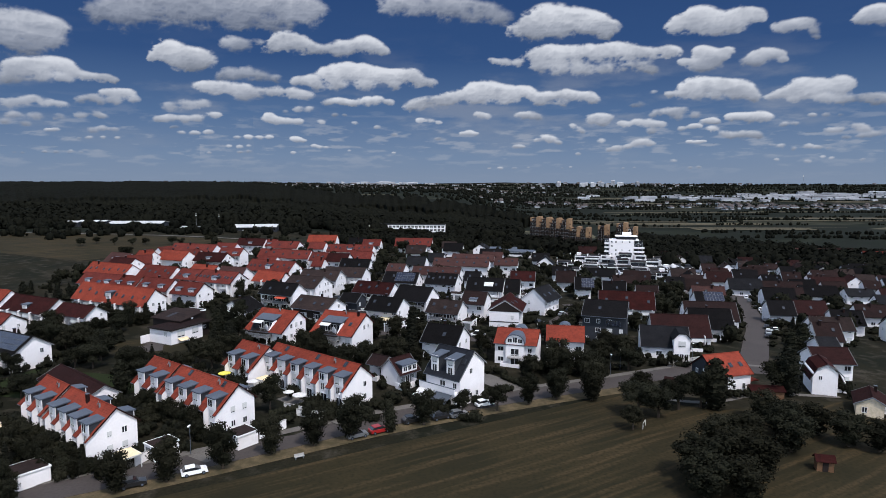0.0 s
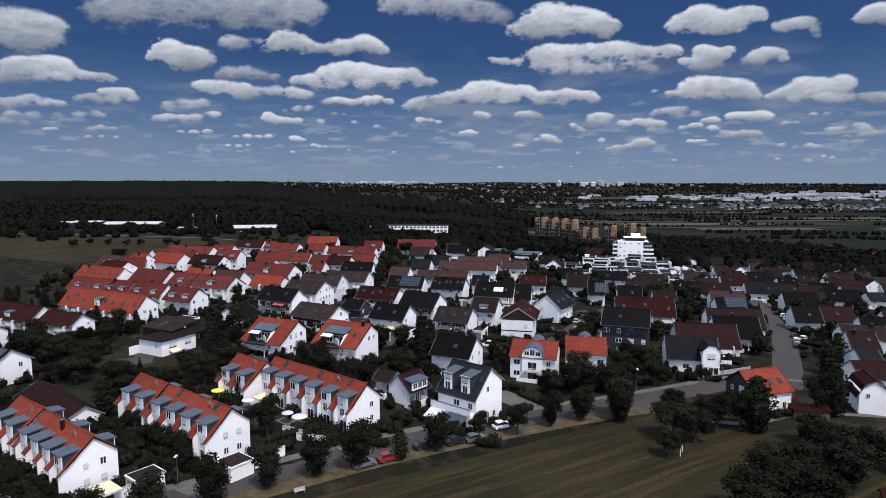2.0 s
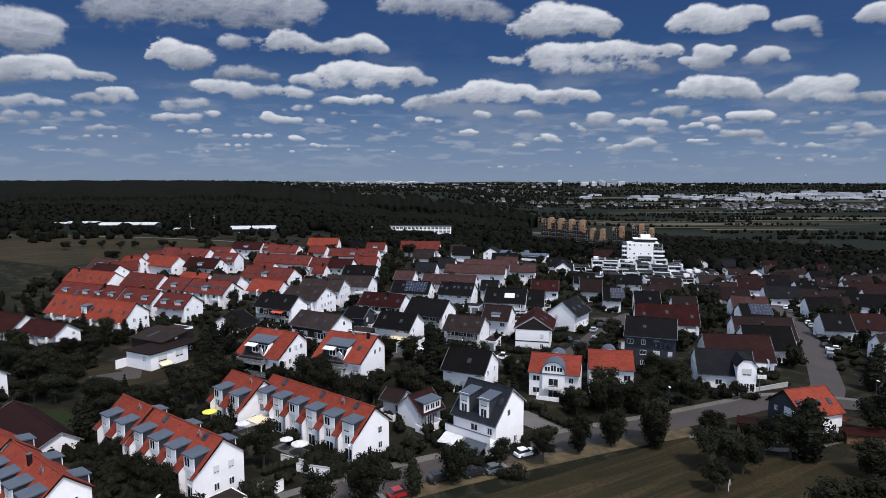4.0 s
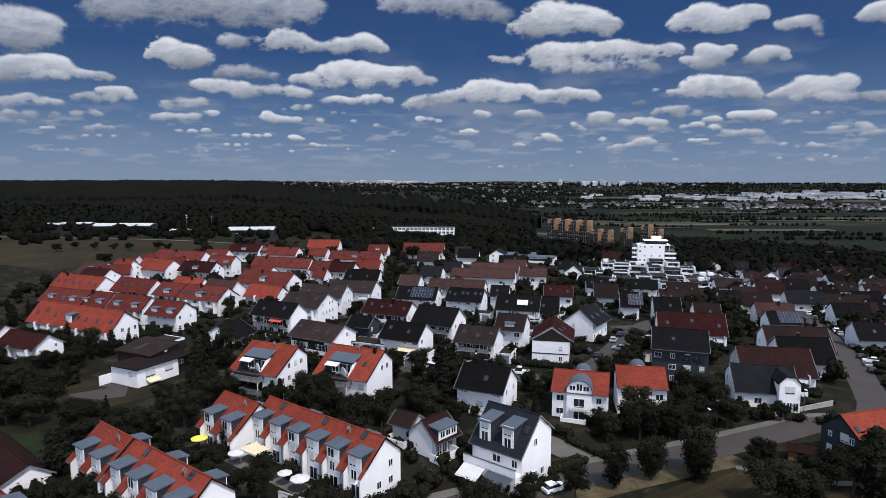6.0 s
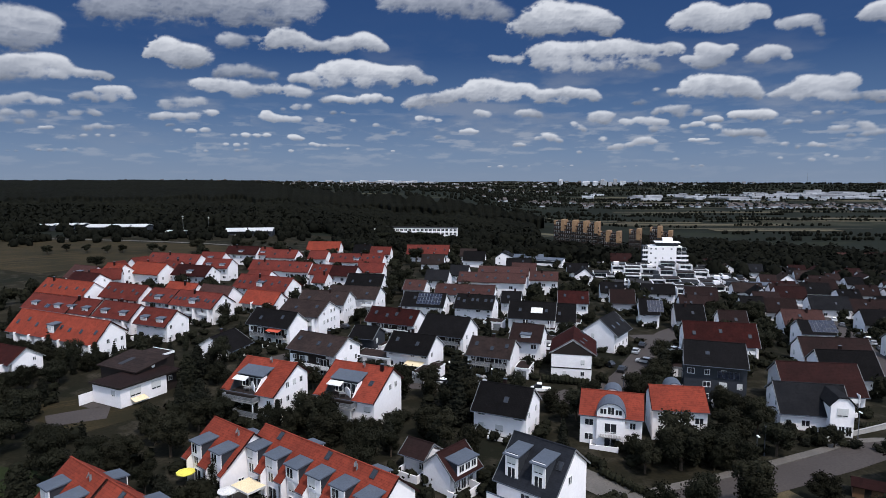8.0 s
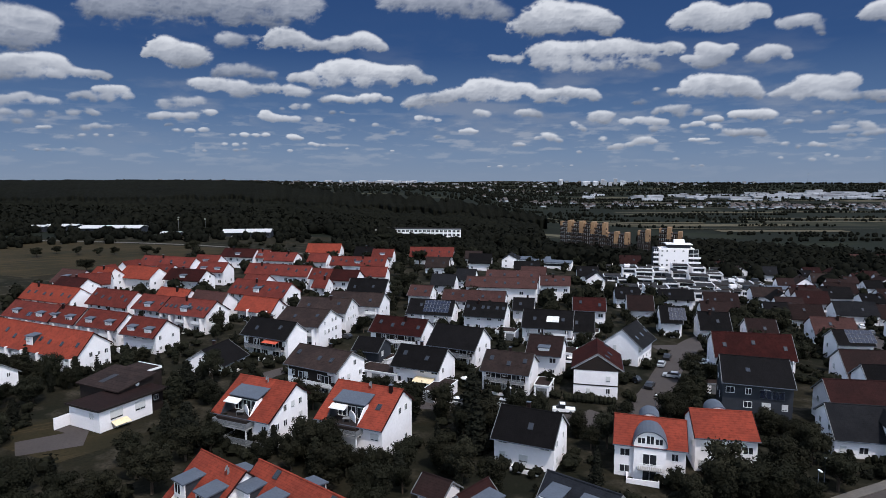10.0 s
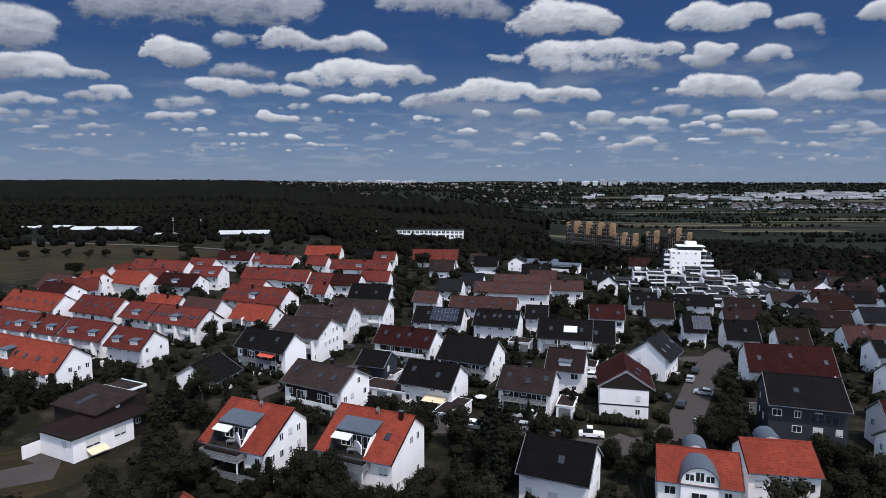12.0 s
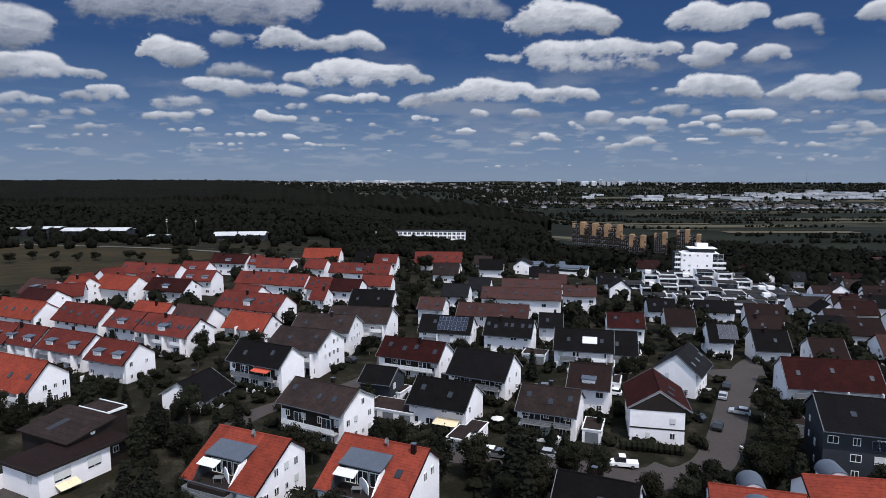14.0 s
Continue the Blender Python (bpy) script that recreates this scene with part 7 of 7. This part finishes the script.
heap(0.78, 0.12, (-18.11, 8.66, 0.73), (-16.74, 8.86, 0.73), (-18.79, 8.45, 0.53), (-15.60, 8.59, 0.54), (-14.44, 8.50, 0.40))
heap(0.93, 0.05, (-20.81, 7.53, 0.43), (-19.92, 7.76, 0.48), (-18.59, 7.64, 0.58), (-17.24, 7.47, 0.63), (-15.87, 7.29, 0.64), (-14.47, 7.43, 0.59), (-13.05, 7.38, 0.55), (-11.86, 7.18, 0.45), (-17.26, 6.87, 0.49), (-19.50, 7.37, 0.48))
heap(0.97, 0.02, (-12.55, 8.33, 0.45), (-11.35, 8.46, 0.55), (-9.65, 9.07, 0.81), (-8.68, 9.24, 0.81), (-7.60, 9.35, 0.81), (-6.47, 9.24, 0.71), (-5.24, 8.97, 0.71), (-4.00, 8.94, 0.66), (-2.75, 9.09, 0.66), (-2.26, 8.53, 0.61), (-1.01, 8.39, 0.46), (-9.18, 8.05, 0.56), (-6.73, 8.19, 0.56), (-11.13, 7.90, 0.50), (-4.25, 8.13, 0.41))
heap(1.0, 0.02, (-10.19, 6.60, 0.35), (-9.21, 6.71, 0.40), (-8.48, 6.63, 0.35), (-6.75, 6.75, 0.46), (-5.76, 6.86, 0.46), (-4.76, 6.68, 0.36), (-7.74, 6.55, 0.30))
heap(1.0, 0.02, (-2.77, 6.31, 0.41), (-2.02, 6.55, 0.56), (-1.01, 6.80, 0.61), (-0.01, 6.70, 0.56), (0.74, 7.09, 0.67), (2.24, 7.33, 0.72), (3.14, 7.85, 0.77), (4.14, 7.84, 0.77), (5.23, 7.59, 0.71), (6.47, 7.48, 0.71), (7.46, 7.56, 0.61), (8.45, 7.02, 0.61), (9.67, 7.09, 0.55), (10.87, 7.30, 0.55), (11.84, 7.04, 0.55), (13.04, 7.01, 0.50), (13.28, 6.67, 0.40), (3.24, 6.94, 0.66), (5.74, 6.77, 0.61), (8.70, 6.48, 0.40), (10.65, 6.54, 0.40))
heap(0.92, 0.06, (3.25, 5.62, 0.36), (4.01, 5.47, 0.31), (6.99, 5.59, 0.30), (7.98, 5.58, 0.46), (8.62, 5.33, 0.35), (7.49, 5.34, 0.30))
heap(0.8, 0.14, (-4.44, 14.81, 0.92), (-2.72, 14.83, 1.12), (-0.75, 14.98, 1.28), (1.22, 14.45, 1.23), (2.70, 14.35, 1.12), (4.18, 14.32, 0.92), (5.65, 13.67, 0.81))
heap(0.97, 0.02, (7.13, 12.87, 0.91), (8.58, 13.27, 1.21), (9.77, 13.67, 1.21), (10.98, 13.18, 1.25), (12.40, 13.11, 1.10), (13.57, 13.05, 0.84), (14.06, 12.37, 0.74), (14.97, 12.76, 0.44), (8.11, 12.16, 0.56), (10.04, 12.19, 0.60), (14.53, 11.99, 0.30))
heap(0.92, 0.03, (4.46, 10.25, 0.31), (5.45, 10.14, 0.41), (6.68, 9.98, 0.41), (7.90, 10.56, 0.66), (9.11, 10.85, 0.71), (10.08, 10.68, 0.81), (11.52, 10.63, 0.80), (12.94, 10.67, 0.80), (14.34, 10.70, 0.79), (15.50, 10.77, 0.79), (16.65, 10.49, 0.73), (17.79, 10.34, 0.63), (19.12, 10.52, 0.53), (19.79, 10.35, 0.53), (8.64, 9.70, 0.71), (10.59, 9.42, 0.70), (12.50, 9.36, 0.70), (14.38, 9.28, 0.59), (16.23, 9.38, 0.59), (17.60, 9.32, 0.58), (18.29, 8.97, 0.39))
heap(0.97, 0.02, (19.71, 12.23, 0.48), (20.35, 12.61, 0.62), (21.18, 13.09, 0.76), (22.03, 13.10, 0.75), (22.69, 12.54, 0.84), (23.54, 12.13, 0.65), (24.14, 12.49, 0.60), (24.93, 12.91, 0.69), (25.74, 12.74, 0.59), (26.15, 12.49, 0.41), (21.45, 12.05, 0.57), (22.94, 11.76, 0.47), (24.57, 12.03, 0.55))
heap(0.82, 0.1, (27.76, 11.63, 0.45), (28.34, 11.57, 0.49), (29.09, 11.65, 0.53), (29.65, 11.67, 0.48), (29.94, 11.08, 0.31), (30.15, 10.66, 0.18))
heap(0.92, 0.05, (32.88, 11.52, 0.34), (33.38, 11.76, 0.51), (33.87, 11.96, 0.59), (34.39, 11.70, 0.75))
heap(0.9, 0.06, (20.69, 9.55, 0.33), (21.57, 9.36, 0.43), (21.95, 10.34, 0.43), (22.47, 10.08, 0.56), (23.04, 9.61, 0.66), (23.45, 9.80, 0.51), (24.05, 10.18, 0.33), (22.64, 9.07, 0.52), (21.92, 9.03, 0.38))
heap(0.86, 0.09, (25.33, 9.23, 0.37), (25.92, 9.40, 0.46), (26.50, 9.69, 0.55), (27.09, 9.72, 0.50), (27.68, 9.59, 0.36), (28.09, 9.22, 0.22), (26.14, 9.04, 0.37))
heap(1.0, 0.02, (20.37, 6.88, 0.43), (21.00, 7.44, 0.57), (21.85, 7.71, 0.71), (22.59, 7.44, 0.66), (23.43, 7.62, 0.65), (24.19, 7.36, 0.65), (25.02, 7.31, 0.65), (25.65, 6.84, 0.55), (26.08, 6.38, 0.37), (21.68, 6.73, 0.47), (23.18, 6.62, 0.47), (24.64, 6.54, 0.46), (19.48, 7.01, 0.29))
heap(0.92, 0.05, (27.28, 6.31, 0.36), (28.05, 6.57, 0.45), (28.81, 6.73, 0.49), (29.35, 7.24, 0.58), (30.10, 7.19, 0.57), (30.67, 6.94, 0.48), (29.76, 6.59, 0.53), (31.74, 7.27, 0.60), (32.29, 7.03, 0.52), (31.96, 6.64, 0.47), (30.91, 6.09, 0.44), (32.01, 5.82, 0.52), (33.07, 5.87, 0.51), (33.94, 5.90, 0.59), (34.63, 5.65, 0.59), (29.03, 6.13, 0.31))
heap(1.0, 0.02, (24.31, 4.92, 0.37), (24.93, 4.89, 0.46), (25.75, 4.86, 0.46), (26.55, 4.96, 0.46), (27.08, 4.80, 0.36))
heap(1.0, 0.02, (22.55, 4.66, 0.28), (23.05, 4.74, 0.33), (23.40, 4.59, 0.23))
heap(0.84, 0.1, (18.65, 5.43, 0.44), (19.76, 5.54, 0.48), (20.64, 5.64, 0.48), (21.75, 5.24, 0.38), (20.22, 5.06, 0.38))
heap(0.9, 0.06, (13.32, 5.15, 0.45), (14.03, 5.18, 0.50), (14.74, 5.12, 0.40), (14.28, 4.75, 0.30))
heap(0.78, 0.12, (17.17, 6.18, 0.39), (16.57, 6.10, 0.24), (18.35, 7.19, 0.24))
heap(0.88, 0.08, (15.69, 4.72, 0.25), (16.16, 4.61, 0.29), (17.08, 4.78, 0.34), (18.00, 4.66, 0.44), (18.68, 4.41, 0.39), (19.13, 4.54, 0.29), (18.25, 3.95, 0.29))
heap(0.92, 0.06, (11.66, 4.56, 0.25), (12.15, 4.21, 0.30), (12.49, 4.01, 0.20))
heap(0.9, 0.06, (20.70, 4.12, 0.24), (21.57, 4.24, 0.28), (21.91, 4.32, 0.24))
heap(0.9, 0.06, (23.09, 4.06, 0.33), (23.95, 3.58, 0.37), (24.59, 3.42, 0.32), (25.41, 3.54, 0.37), (26.23, 3.51, 0.37), (26.64, 3.28, 0.27))
heap(1.0, 0.04, (8.51, 3.33, 0.20), (9.25, 3.52, 0.40), (9.84, 3.37, 0.35), (10.48, 3.12, 0.20))
heap(1.0, 0.04, (1.86, 3.96, 0.20), (2.51, 4.06, 0.26), (3.12, 3.91, 0.20))
heap(0.95, 0.06, (6.53, 2.75, 0.20), (6.88, 2.80, 0.25), (7.28, 2.75, 0.15))
heap(0.9, 0.08, (15.52, 2.57, 0.30), (16.46, 2.66, 0.29), (17.14, 3.03, 0.34), (17.82, 3.11, 0.34), (18.29, 2.92, 0.24), (14.82, 2.44, 0.20), (14.09, 3.27, 0.25))
heap(0.92, 0.06, (21.41, 3.00, 0.19), (22.06, 2.98, 0.19), (22.49, 3.02, 0.14))
heap(0.9, 0.08, (27.47, 2.64, 0.23), (28.27, 2.53, 0.27), (29.06, 2.34, 0.18), (30.00, 2.49, 0.26), (30.76, 2.38, 0.22), (31.50, 2.28, 0.17))
heap(0.84, 0.1, (31.42, 3.64, 0.26), (32.14, 3.69, 0.26), (33.20, 3.90, 0.38), (33.74, 3.67, 0.30), (32.54, 3.09, 0.21), (33.60, 3.14, 0.25), (34.45, 3.23, 0.29))
heap(0.78, 0.12, (30.24, 4.87, 0.18), (31.16, 4.87, 0.22), (32.08, 4.78, 0.17))
heap(0.78, 0.12, (28.37, 4.23, 0.22), (29.14, 4.24, 0.22))
heap(0.93, 0.04, (-34.01, 8.20, 0.51), (-33.13, 8.44, 0.55), (-32.25, 8.44, 0.56), (-31.35, 8.61, 0.61), (-30.43, 8.61, 0.53), (-29.90, 8.16, 0.44), (-28.98, 7.90, 0.36), (-28.02, 7.88, 0.36), (-27.36, 7.80, 0.41), (-27.05, 7.61, 0.23), (-33.36, 7.62, 0.55), (-31.95, 7.66, 0.60), (-30.50, 7.57, 0.44), (-34.23, 7.35, 0.55))
heap(0.9, 0.06, (-29.46, 6.05, 0.35), (-28.68, 6.31, 0.40), (-27.69, 6.71, 0.36), (-26.90, 6.76, 0.41), (-26.10, 6.81, 0.37), (-25.72, 6.31, 0.32), (-27.13, 6.19, 0.41), (-28.31, 5.99, 0.36))
heap(0.82, 0.1, (-34.18, 5.55, 0.46), (-33.31, 5.73, 0.43), (-32.59, 5.98, 0.34), (-31.71, 5.71, 0.39), (-30.80, 5.60, 0.35), (-33.89, 4.68, 0.34), (-32.49, 4.67, 0.34), (-31.04, 4.70, 0.31), (-29.53, 4.90, 0.31), (-28.56, 5.03, 0.31), (-28.07, 4.84, 0.27), (-34.44, 4.16, 0.25), (-33.23, 4.10, 0.26))
heap(0.72, 0.14, (-23.04, 5.86, 0.42), (-21.74, 6.05, 0.52), (-20.43, 6.19, 0.43), (-22.69, 4.20, 0.19))
heap(0.9, 0.06, (-23.93, 4.84, 0.28), (-23.08, 4.91, 0.38), (-22.01, 4.86, 0.38), (-20.92, 4.94, 0.38), (-19.80, 5.21, 0.38), (-19.35, 5.32, 0.24))
heap(0.86, 0.08, (-22.27, 3.75, 0.19), (-21.19, 3.74, 0.24), (-20.08, 3.86, 0.24))
heap(1.0, 0.03, (-15.24, 5.10, 0.35), (-14.54, 4.98, 0.40), (-13.59, 4.90, 0.35), (-12.64, 4.92, 0.30), (-15.13, 5.44, 0.25))
heap(0.9, 0.06, (-17.84, 3.44, 0.19), (-16.92, 3.50, 0.24), (-15.99, 3.47, 0.20), (-15.14, 3.53, 0.20))
heap(1.0, 0.05, (-13.01, 3.42, 0.25), (-12.68, 3.33, 0.25), (-12.20, 3.24, 0.15))
heap(0.92, 0.07, (-11.34, 2.81, 0.20), (-10.85, 2.67, 0.20), (-10.27, 2.67, 0.15))
heap(0.82, 0.1, (-28.82, 3.77, 0.27), (-28.04, 3.93, 0.27), (-27.25, 3.87, 0.23))
heap(0.95, 0.06, (-31.76, 3.66, 0.17), (-31.28, 3.72, 0.17))
heap(0.8, 0.1, (-29.82, 3.09, 0.13), (-29.05, 3.16, 0.18), (-28.07, 3.23, 0.14), (-27.08, 3.21, 0.14))
heap(0.82, 0.1, (-32.11, 2.00, 0.13), (-31.38, 2.02, 0.17), (-30.45, 2.08, 0.18), (-29.69, 2.01, 0.13))
heap(0.84, 0.1, (-17.65, 2.21, 0.15), (-16.96, 2.26, 0.20), (-18.55, 2.72, 0.15), (-17.64, 2.68, 0.19), (-16.94, 2.74, 0.15))
heap(0.8, 0.1, (-12.61, 5.97, 0.30), (-11.65, 6.00, 0.30), (-13.81, 5.71, 0.20), (-9.48, 5.56, 0.20), (-8.64, 5.52, 0.15))
heap(0.86, 0.1, (-1.87, 5.14, 0.26), (-1.02, 5.09, 0.26), (-0.26, 4.95, 0.20), (-4.29, 3.90, 0.20), (-0.26, 3.51, 0.20), (-5.78, 4.53, 0.20), (-7.77, 4.85, 0.20), (-10.71, 4.91, 0.25))
heap(0.84, 0.1, (27.93, 1.48, 0.14), (30.07, 1.32, 0.18), (31.17, 1.65, 0.13), (31.73, 1.55, 0.13), (33.71, 1.39, 0.17), (21.50, 0.86, 0.14), (22.15, 0.90, 0.14), (20.15, 1.43, 0.19))
heap(0.84, 0.1, (4.30, 0.86, 0.10), (5.31, 0.86, 0.15), (6.56, 0.86, 0.15), (7.81, 0.91, 0.10), (10.77, 0.85, 0.10), (11.50, 0.95, 0.10), (16.05, 0.83, 0.10), (16.98, 0.88, 0.10))
heap(0.84, 0.1, (-34.07, 1.88, 0.13), (-33.55, 1.89, 0.13), (-20.15, 2.13, 0.14), (-13.19, 2.21, 0.15), (-4.30, 2.26, 0.10), (-8.30, 2.44, 0.10), (12.20, 2.12, 0.15))


def lattice_noise(u, v, seed):
    g = np.random.RandomState(seed).rand(257, 257)
    iu, iv = np.floor(u).astype(int), np.floor(v).astype(int)
    fu, fv = u - iu, v - iv
    fu, fv = fu * fu * (3 - 2 * fu), fv * fv * (3 - 2 * fv)
    iu, iv = iu % 256, iv % 256
    a, b, c, d = g[iu, iv], g[iu + 1, iv], g[iu, iv + 1], g[iu + 1, iv + 1]
    return (a * (1 - fu) + b * fu) * (1 - fv) + (c * (1 - fu) + d * fu) * fv


def fractal(u, v, seed, octaves=5, gain=0.55, billow=False):
    total, amp, norm = 0 * u, 1.0, 0.0
    for k in range(octaves):
        n = lattice_noise(u * 2**k + 31 * k, v * 2**k + 17 * k, seed + k)
        total, norm = total + amp * (1 - np.abs(2 * n - 1) if billow else n), norm + amp
        amp *= gain
    return total / norm


def ease(v):
    v = np.clip(v, 0, 1)
    return v * v * (3 - 2 * v)


def backdrop():
    step = 0.07
    az, el = np.arange(-39, 39.01, step), np.arange(-1.0, 17.2, step)
    A, E = np.meshgrid(az, el)
    cover, lit = np.zeros_like(A), np.zeros_like(A)
    billow = fractal(A / 1.25 + 60, E / 0.85 + 20, 8, 6, 0.58, True) - 0.60
    swell = fractal(A / 1.25 + 60, E / 0.85 + 20, 8, 3, 0.58, True) - 0.60
    broad = fractal(A / 2.6 + 90, E / 1.5 + 45, 21, 4) - 0.5
    fine = fractal(A / 0.55 + 150, E / 0.34 + 70, 15, 4, 0.65) - 0.5

    def lay(c, tone, part=slice(None)):
        old = cover[part]
        lit[part] = (lit[part] * old * (1 - c) + tone * c) / np.maximum(old * (1 - c) + c, 1e-4)
        cover[part] = old + c * (1 - old)

    # a thin grey veil between the heaps, and wisps towards the horizon
    veil = fractal(A / 5.5 + 3, E / 1.5 + 9, 70, 6)
    lay(ease((veil - 0.45) / 0.3) * 0.42 * np.exp(-(((E - 6.2) / 3.4) ** 2)), 0.54 + 0 * A)
    wisp = fractal(A / 1.9 + 11, E / 0.34 + 5, 40, 6)
    lay(ease((wisp - 0.50) / 0.24) * np.exp(-(((E - 3.1) / 2.1) ** 2)) * 0.5, 0.66 + 0 * A)
    for light, soft, puffs in sorted(HEAPS, key=lambda q: q[0]):
        pa, pe, pr = (np.array(q) for q in zip(*puffs))
        big = float(pr.mean())
        box = np.where((az > (pa - 4 * pr).min()) & (az < (pa + 4 * pr).max()))[0], np.where((el > (pe - 3 * pr).min()) & (el < (pe + 3 * pr).max()))[0]
        if not len(box[0]) or not len(box[1]):
            continue
        part = np.s_[box[1][0] : box[1][-1] + 1, box[0][0] : box[0][-1] + 1]
        a, e, bi, br, fi, sw = A[part], E[part], billow[part], broad[part], fine[part], swell[part]
        wa, we = a + 0.7 * big * br + 0.5 * big * fi, e + 0.5 * big * bi + 0.3 * big * fi
        mass, up = np.zeros_like(a), np.zeros_like(a)
        for x, y, r in puffs:
            w = 1.15 + 0.75 * math.exp(-r / 0.4)
            g = np.exp(-1.15 * (((wa - x) / (w * 1.15 * r)) ** 2 + ((we - y) / (0.92 * r)) ** 2) ** 1.25)
            mass, up = mass + g, up + g * (e - y) / r
        up = up / np.maximum(mass, 0.02)
        low, top = float((pe - 0.9 * pr).min()), float((pe + 0.9 * pr).max())
        v = np.clip((e - low) / (top - low), 0, 1)
        d = np.minimum(mass, 1.3) - 0.30 + ease(mass / 0.45) * (1.1 * bi + 0.8 * br + 0.9 * fi)
        # the undersides fray, the tops are crisp
        c = ease((d + 0.06) / (0.50 + 0.5 * (1 - v) ** 2 + 2.6 * soft)) * (0.98 - 1.5 * soft)
        body = np.clip(d, 0, 1.2)
        ge, ga = np.gradient(big * (np.minimum(mass, 1.2) + 1.0 * sw), step)
        face = (0.55 - 0.55 * ge + 0.22 * ga) / np.sqrt(1 + 0.6 * (ga * ga + ge * ge))
        tone = 0.57 + 0.36 * v + 0.10 * face + 0.13 * np.clip(up, -1, 1) + 0.26 * sw + 0.36 * br + 0.10 * fi - 0.16 * body * (1 - v)
        lay(c, np.clip(light * tone, 0.34, 1.0), part)
    R, cx, cy, cz = 4720.0, -10.0, 46.0, 49.6
    ra, re = np.radians(A), np.radians(E)
    P = np.stack([cx + R * np.cos(re) * np.sin(ra), cy + R * np.cos(re) * np.cos(ra), cz + R * np.sin(re)], -1).reshape(-1, 3)
    nu, nv = len(az), len(el)
    me = bpy.data.meshes.new("sky_backdrop")
    k = (np.arange(nv - 1)[:, None] * nu + np.arange(nu - 1)[None]).ravel()
    quads = np.stack([k, k + 1, k + nu + 1, k + nu], 1)
    me.from_pydata(P.tolist(), [], quads.tolist())
    for name, val in (("cover", cover), ("lit", lit), ("height", E / 16.0)):
        me.attributes.new(name, "FLOAT", "POINT").data.foreach_set("value", val.ravel().astype(np.float32))
    me.polygons.foreach_set("use_smooth", [True] * len(me.polygons))
    m = bpy.data.materials.new("sky and clouds")
    m.use_nodes = True
    n, l = m.node_tree.nodes, m.node_tree.links
    n.clear()
    out, em = n.new("ShaderNodeOutputMaterial"), n.new("ShaderNodeEmission")
    l.new(em.outputs[0], out.inputs["Surface"])

    def read(name):
        a = n.new("ShaderNodeAttribute")
        a.attribute_name = name
        return a.outputs["Fac"]

    blue, white = n.new("ShaderNodeValToRGB"), n.new("ShaderNodeValToRGB")
    e = blue.color_ramp
    e.elements[0].position, e.elements[0].color = 0.0, (0.208, 0.275, 0.392, 1)
    e.elements[1].position, e.elements[1].color = 1.0, (0.0245, 0.066, 0.19, 1)
    for q, col in ((0.12, (0.172, 0.25, 0.388)), (0.35, (0.088, 0.163, 0.318)), (0.65, (0.034, 0.085, 0.223))):
        e.elements.new(q).color = (*col, 1)
    e = white.color_ramp
    e.elements[0].position, e.elements[0].color = 0.3, (0.13, 0.155, 0.21, 1)
    e.elements[1].position, e.elements[1].color = 1.0, (0.73, 0.76, 0.83, 1)
    e.elements.new(0.62).color = (0.362, 0.395, 0.47, 1)
    l.new(read("height"), blue.inputs["Fac"])
    l.new(read("lit"), white.inputs["Fac"])
    mix = n.new("ShaderNodeMix")
    mix.data_type = "RGBA"
    l.new(read("cover"), mix.inputs["Factor"])
    l.new(blue.outputs["Color"], mix.inputs[6])
    l.new(white.outputs["Color"], mix.inputs[7])
    l.new(mix.outputs[2], em.inputs["Color"])
    em.inputs["Strength"].default_value = SKY_GLOW
    me.materials.append(m)
    return tagged(new("sky_backdrop", me), "blue summer sky with rows of white fair-weather clouds", "sky", kind="structure")


backdrop()
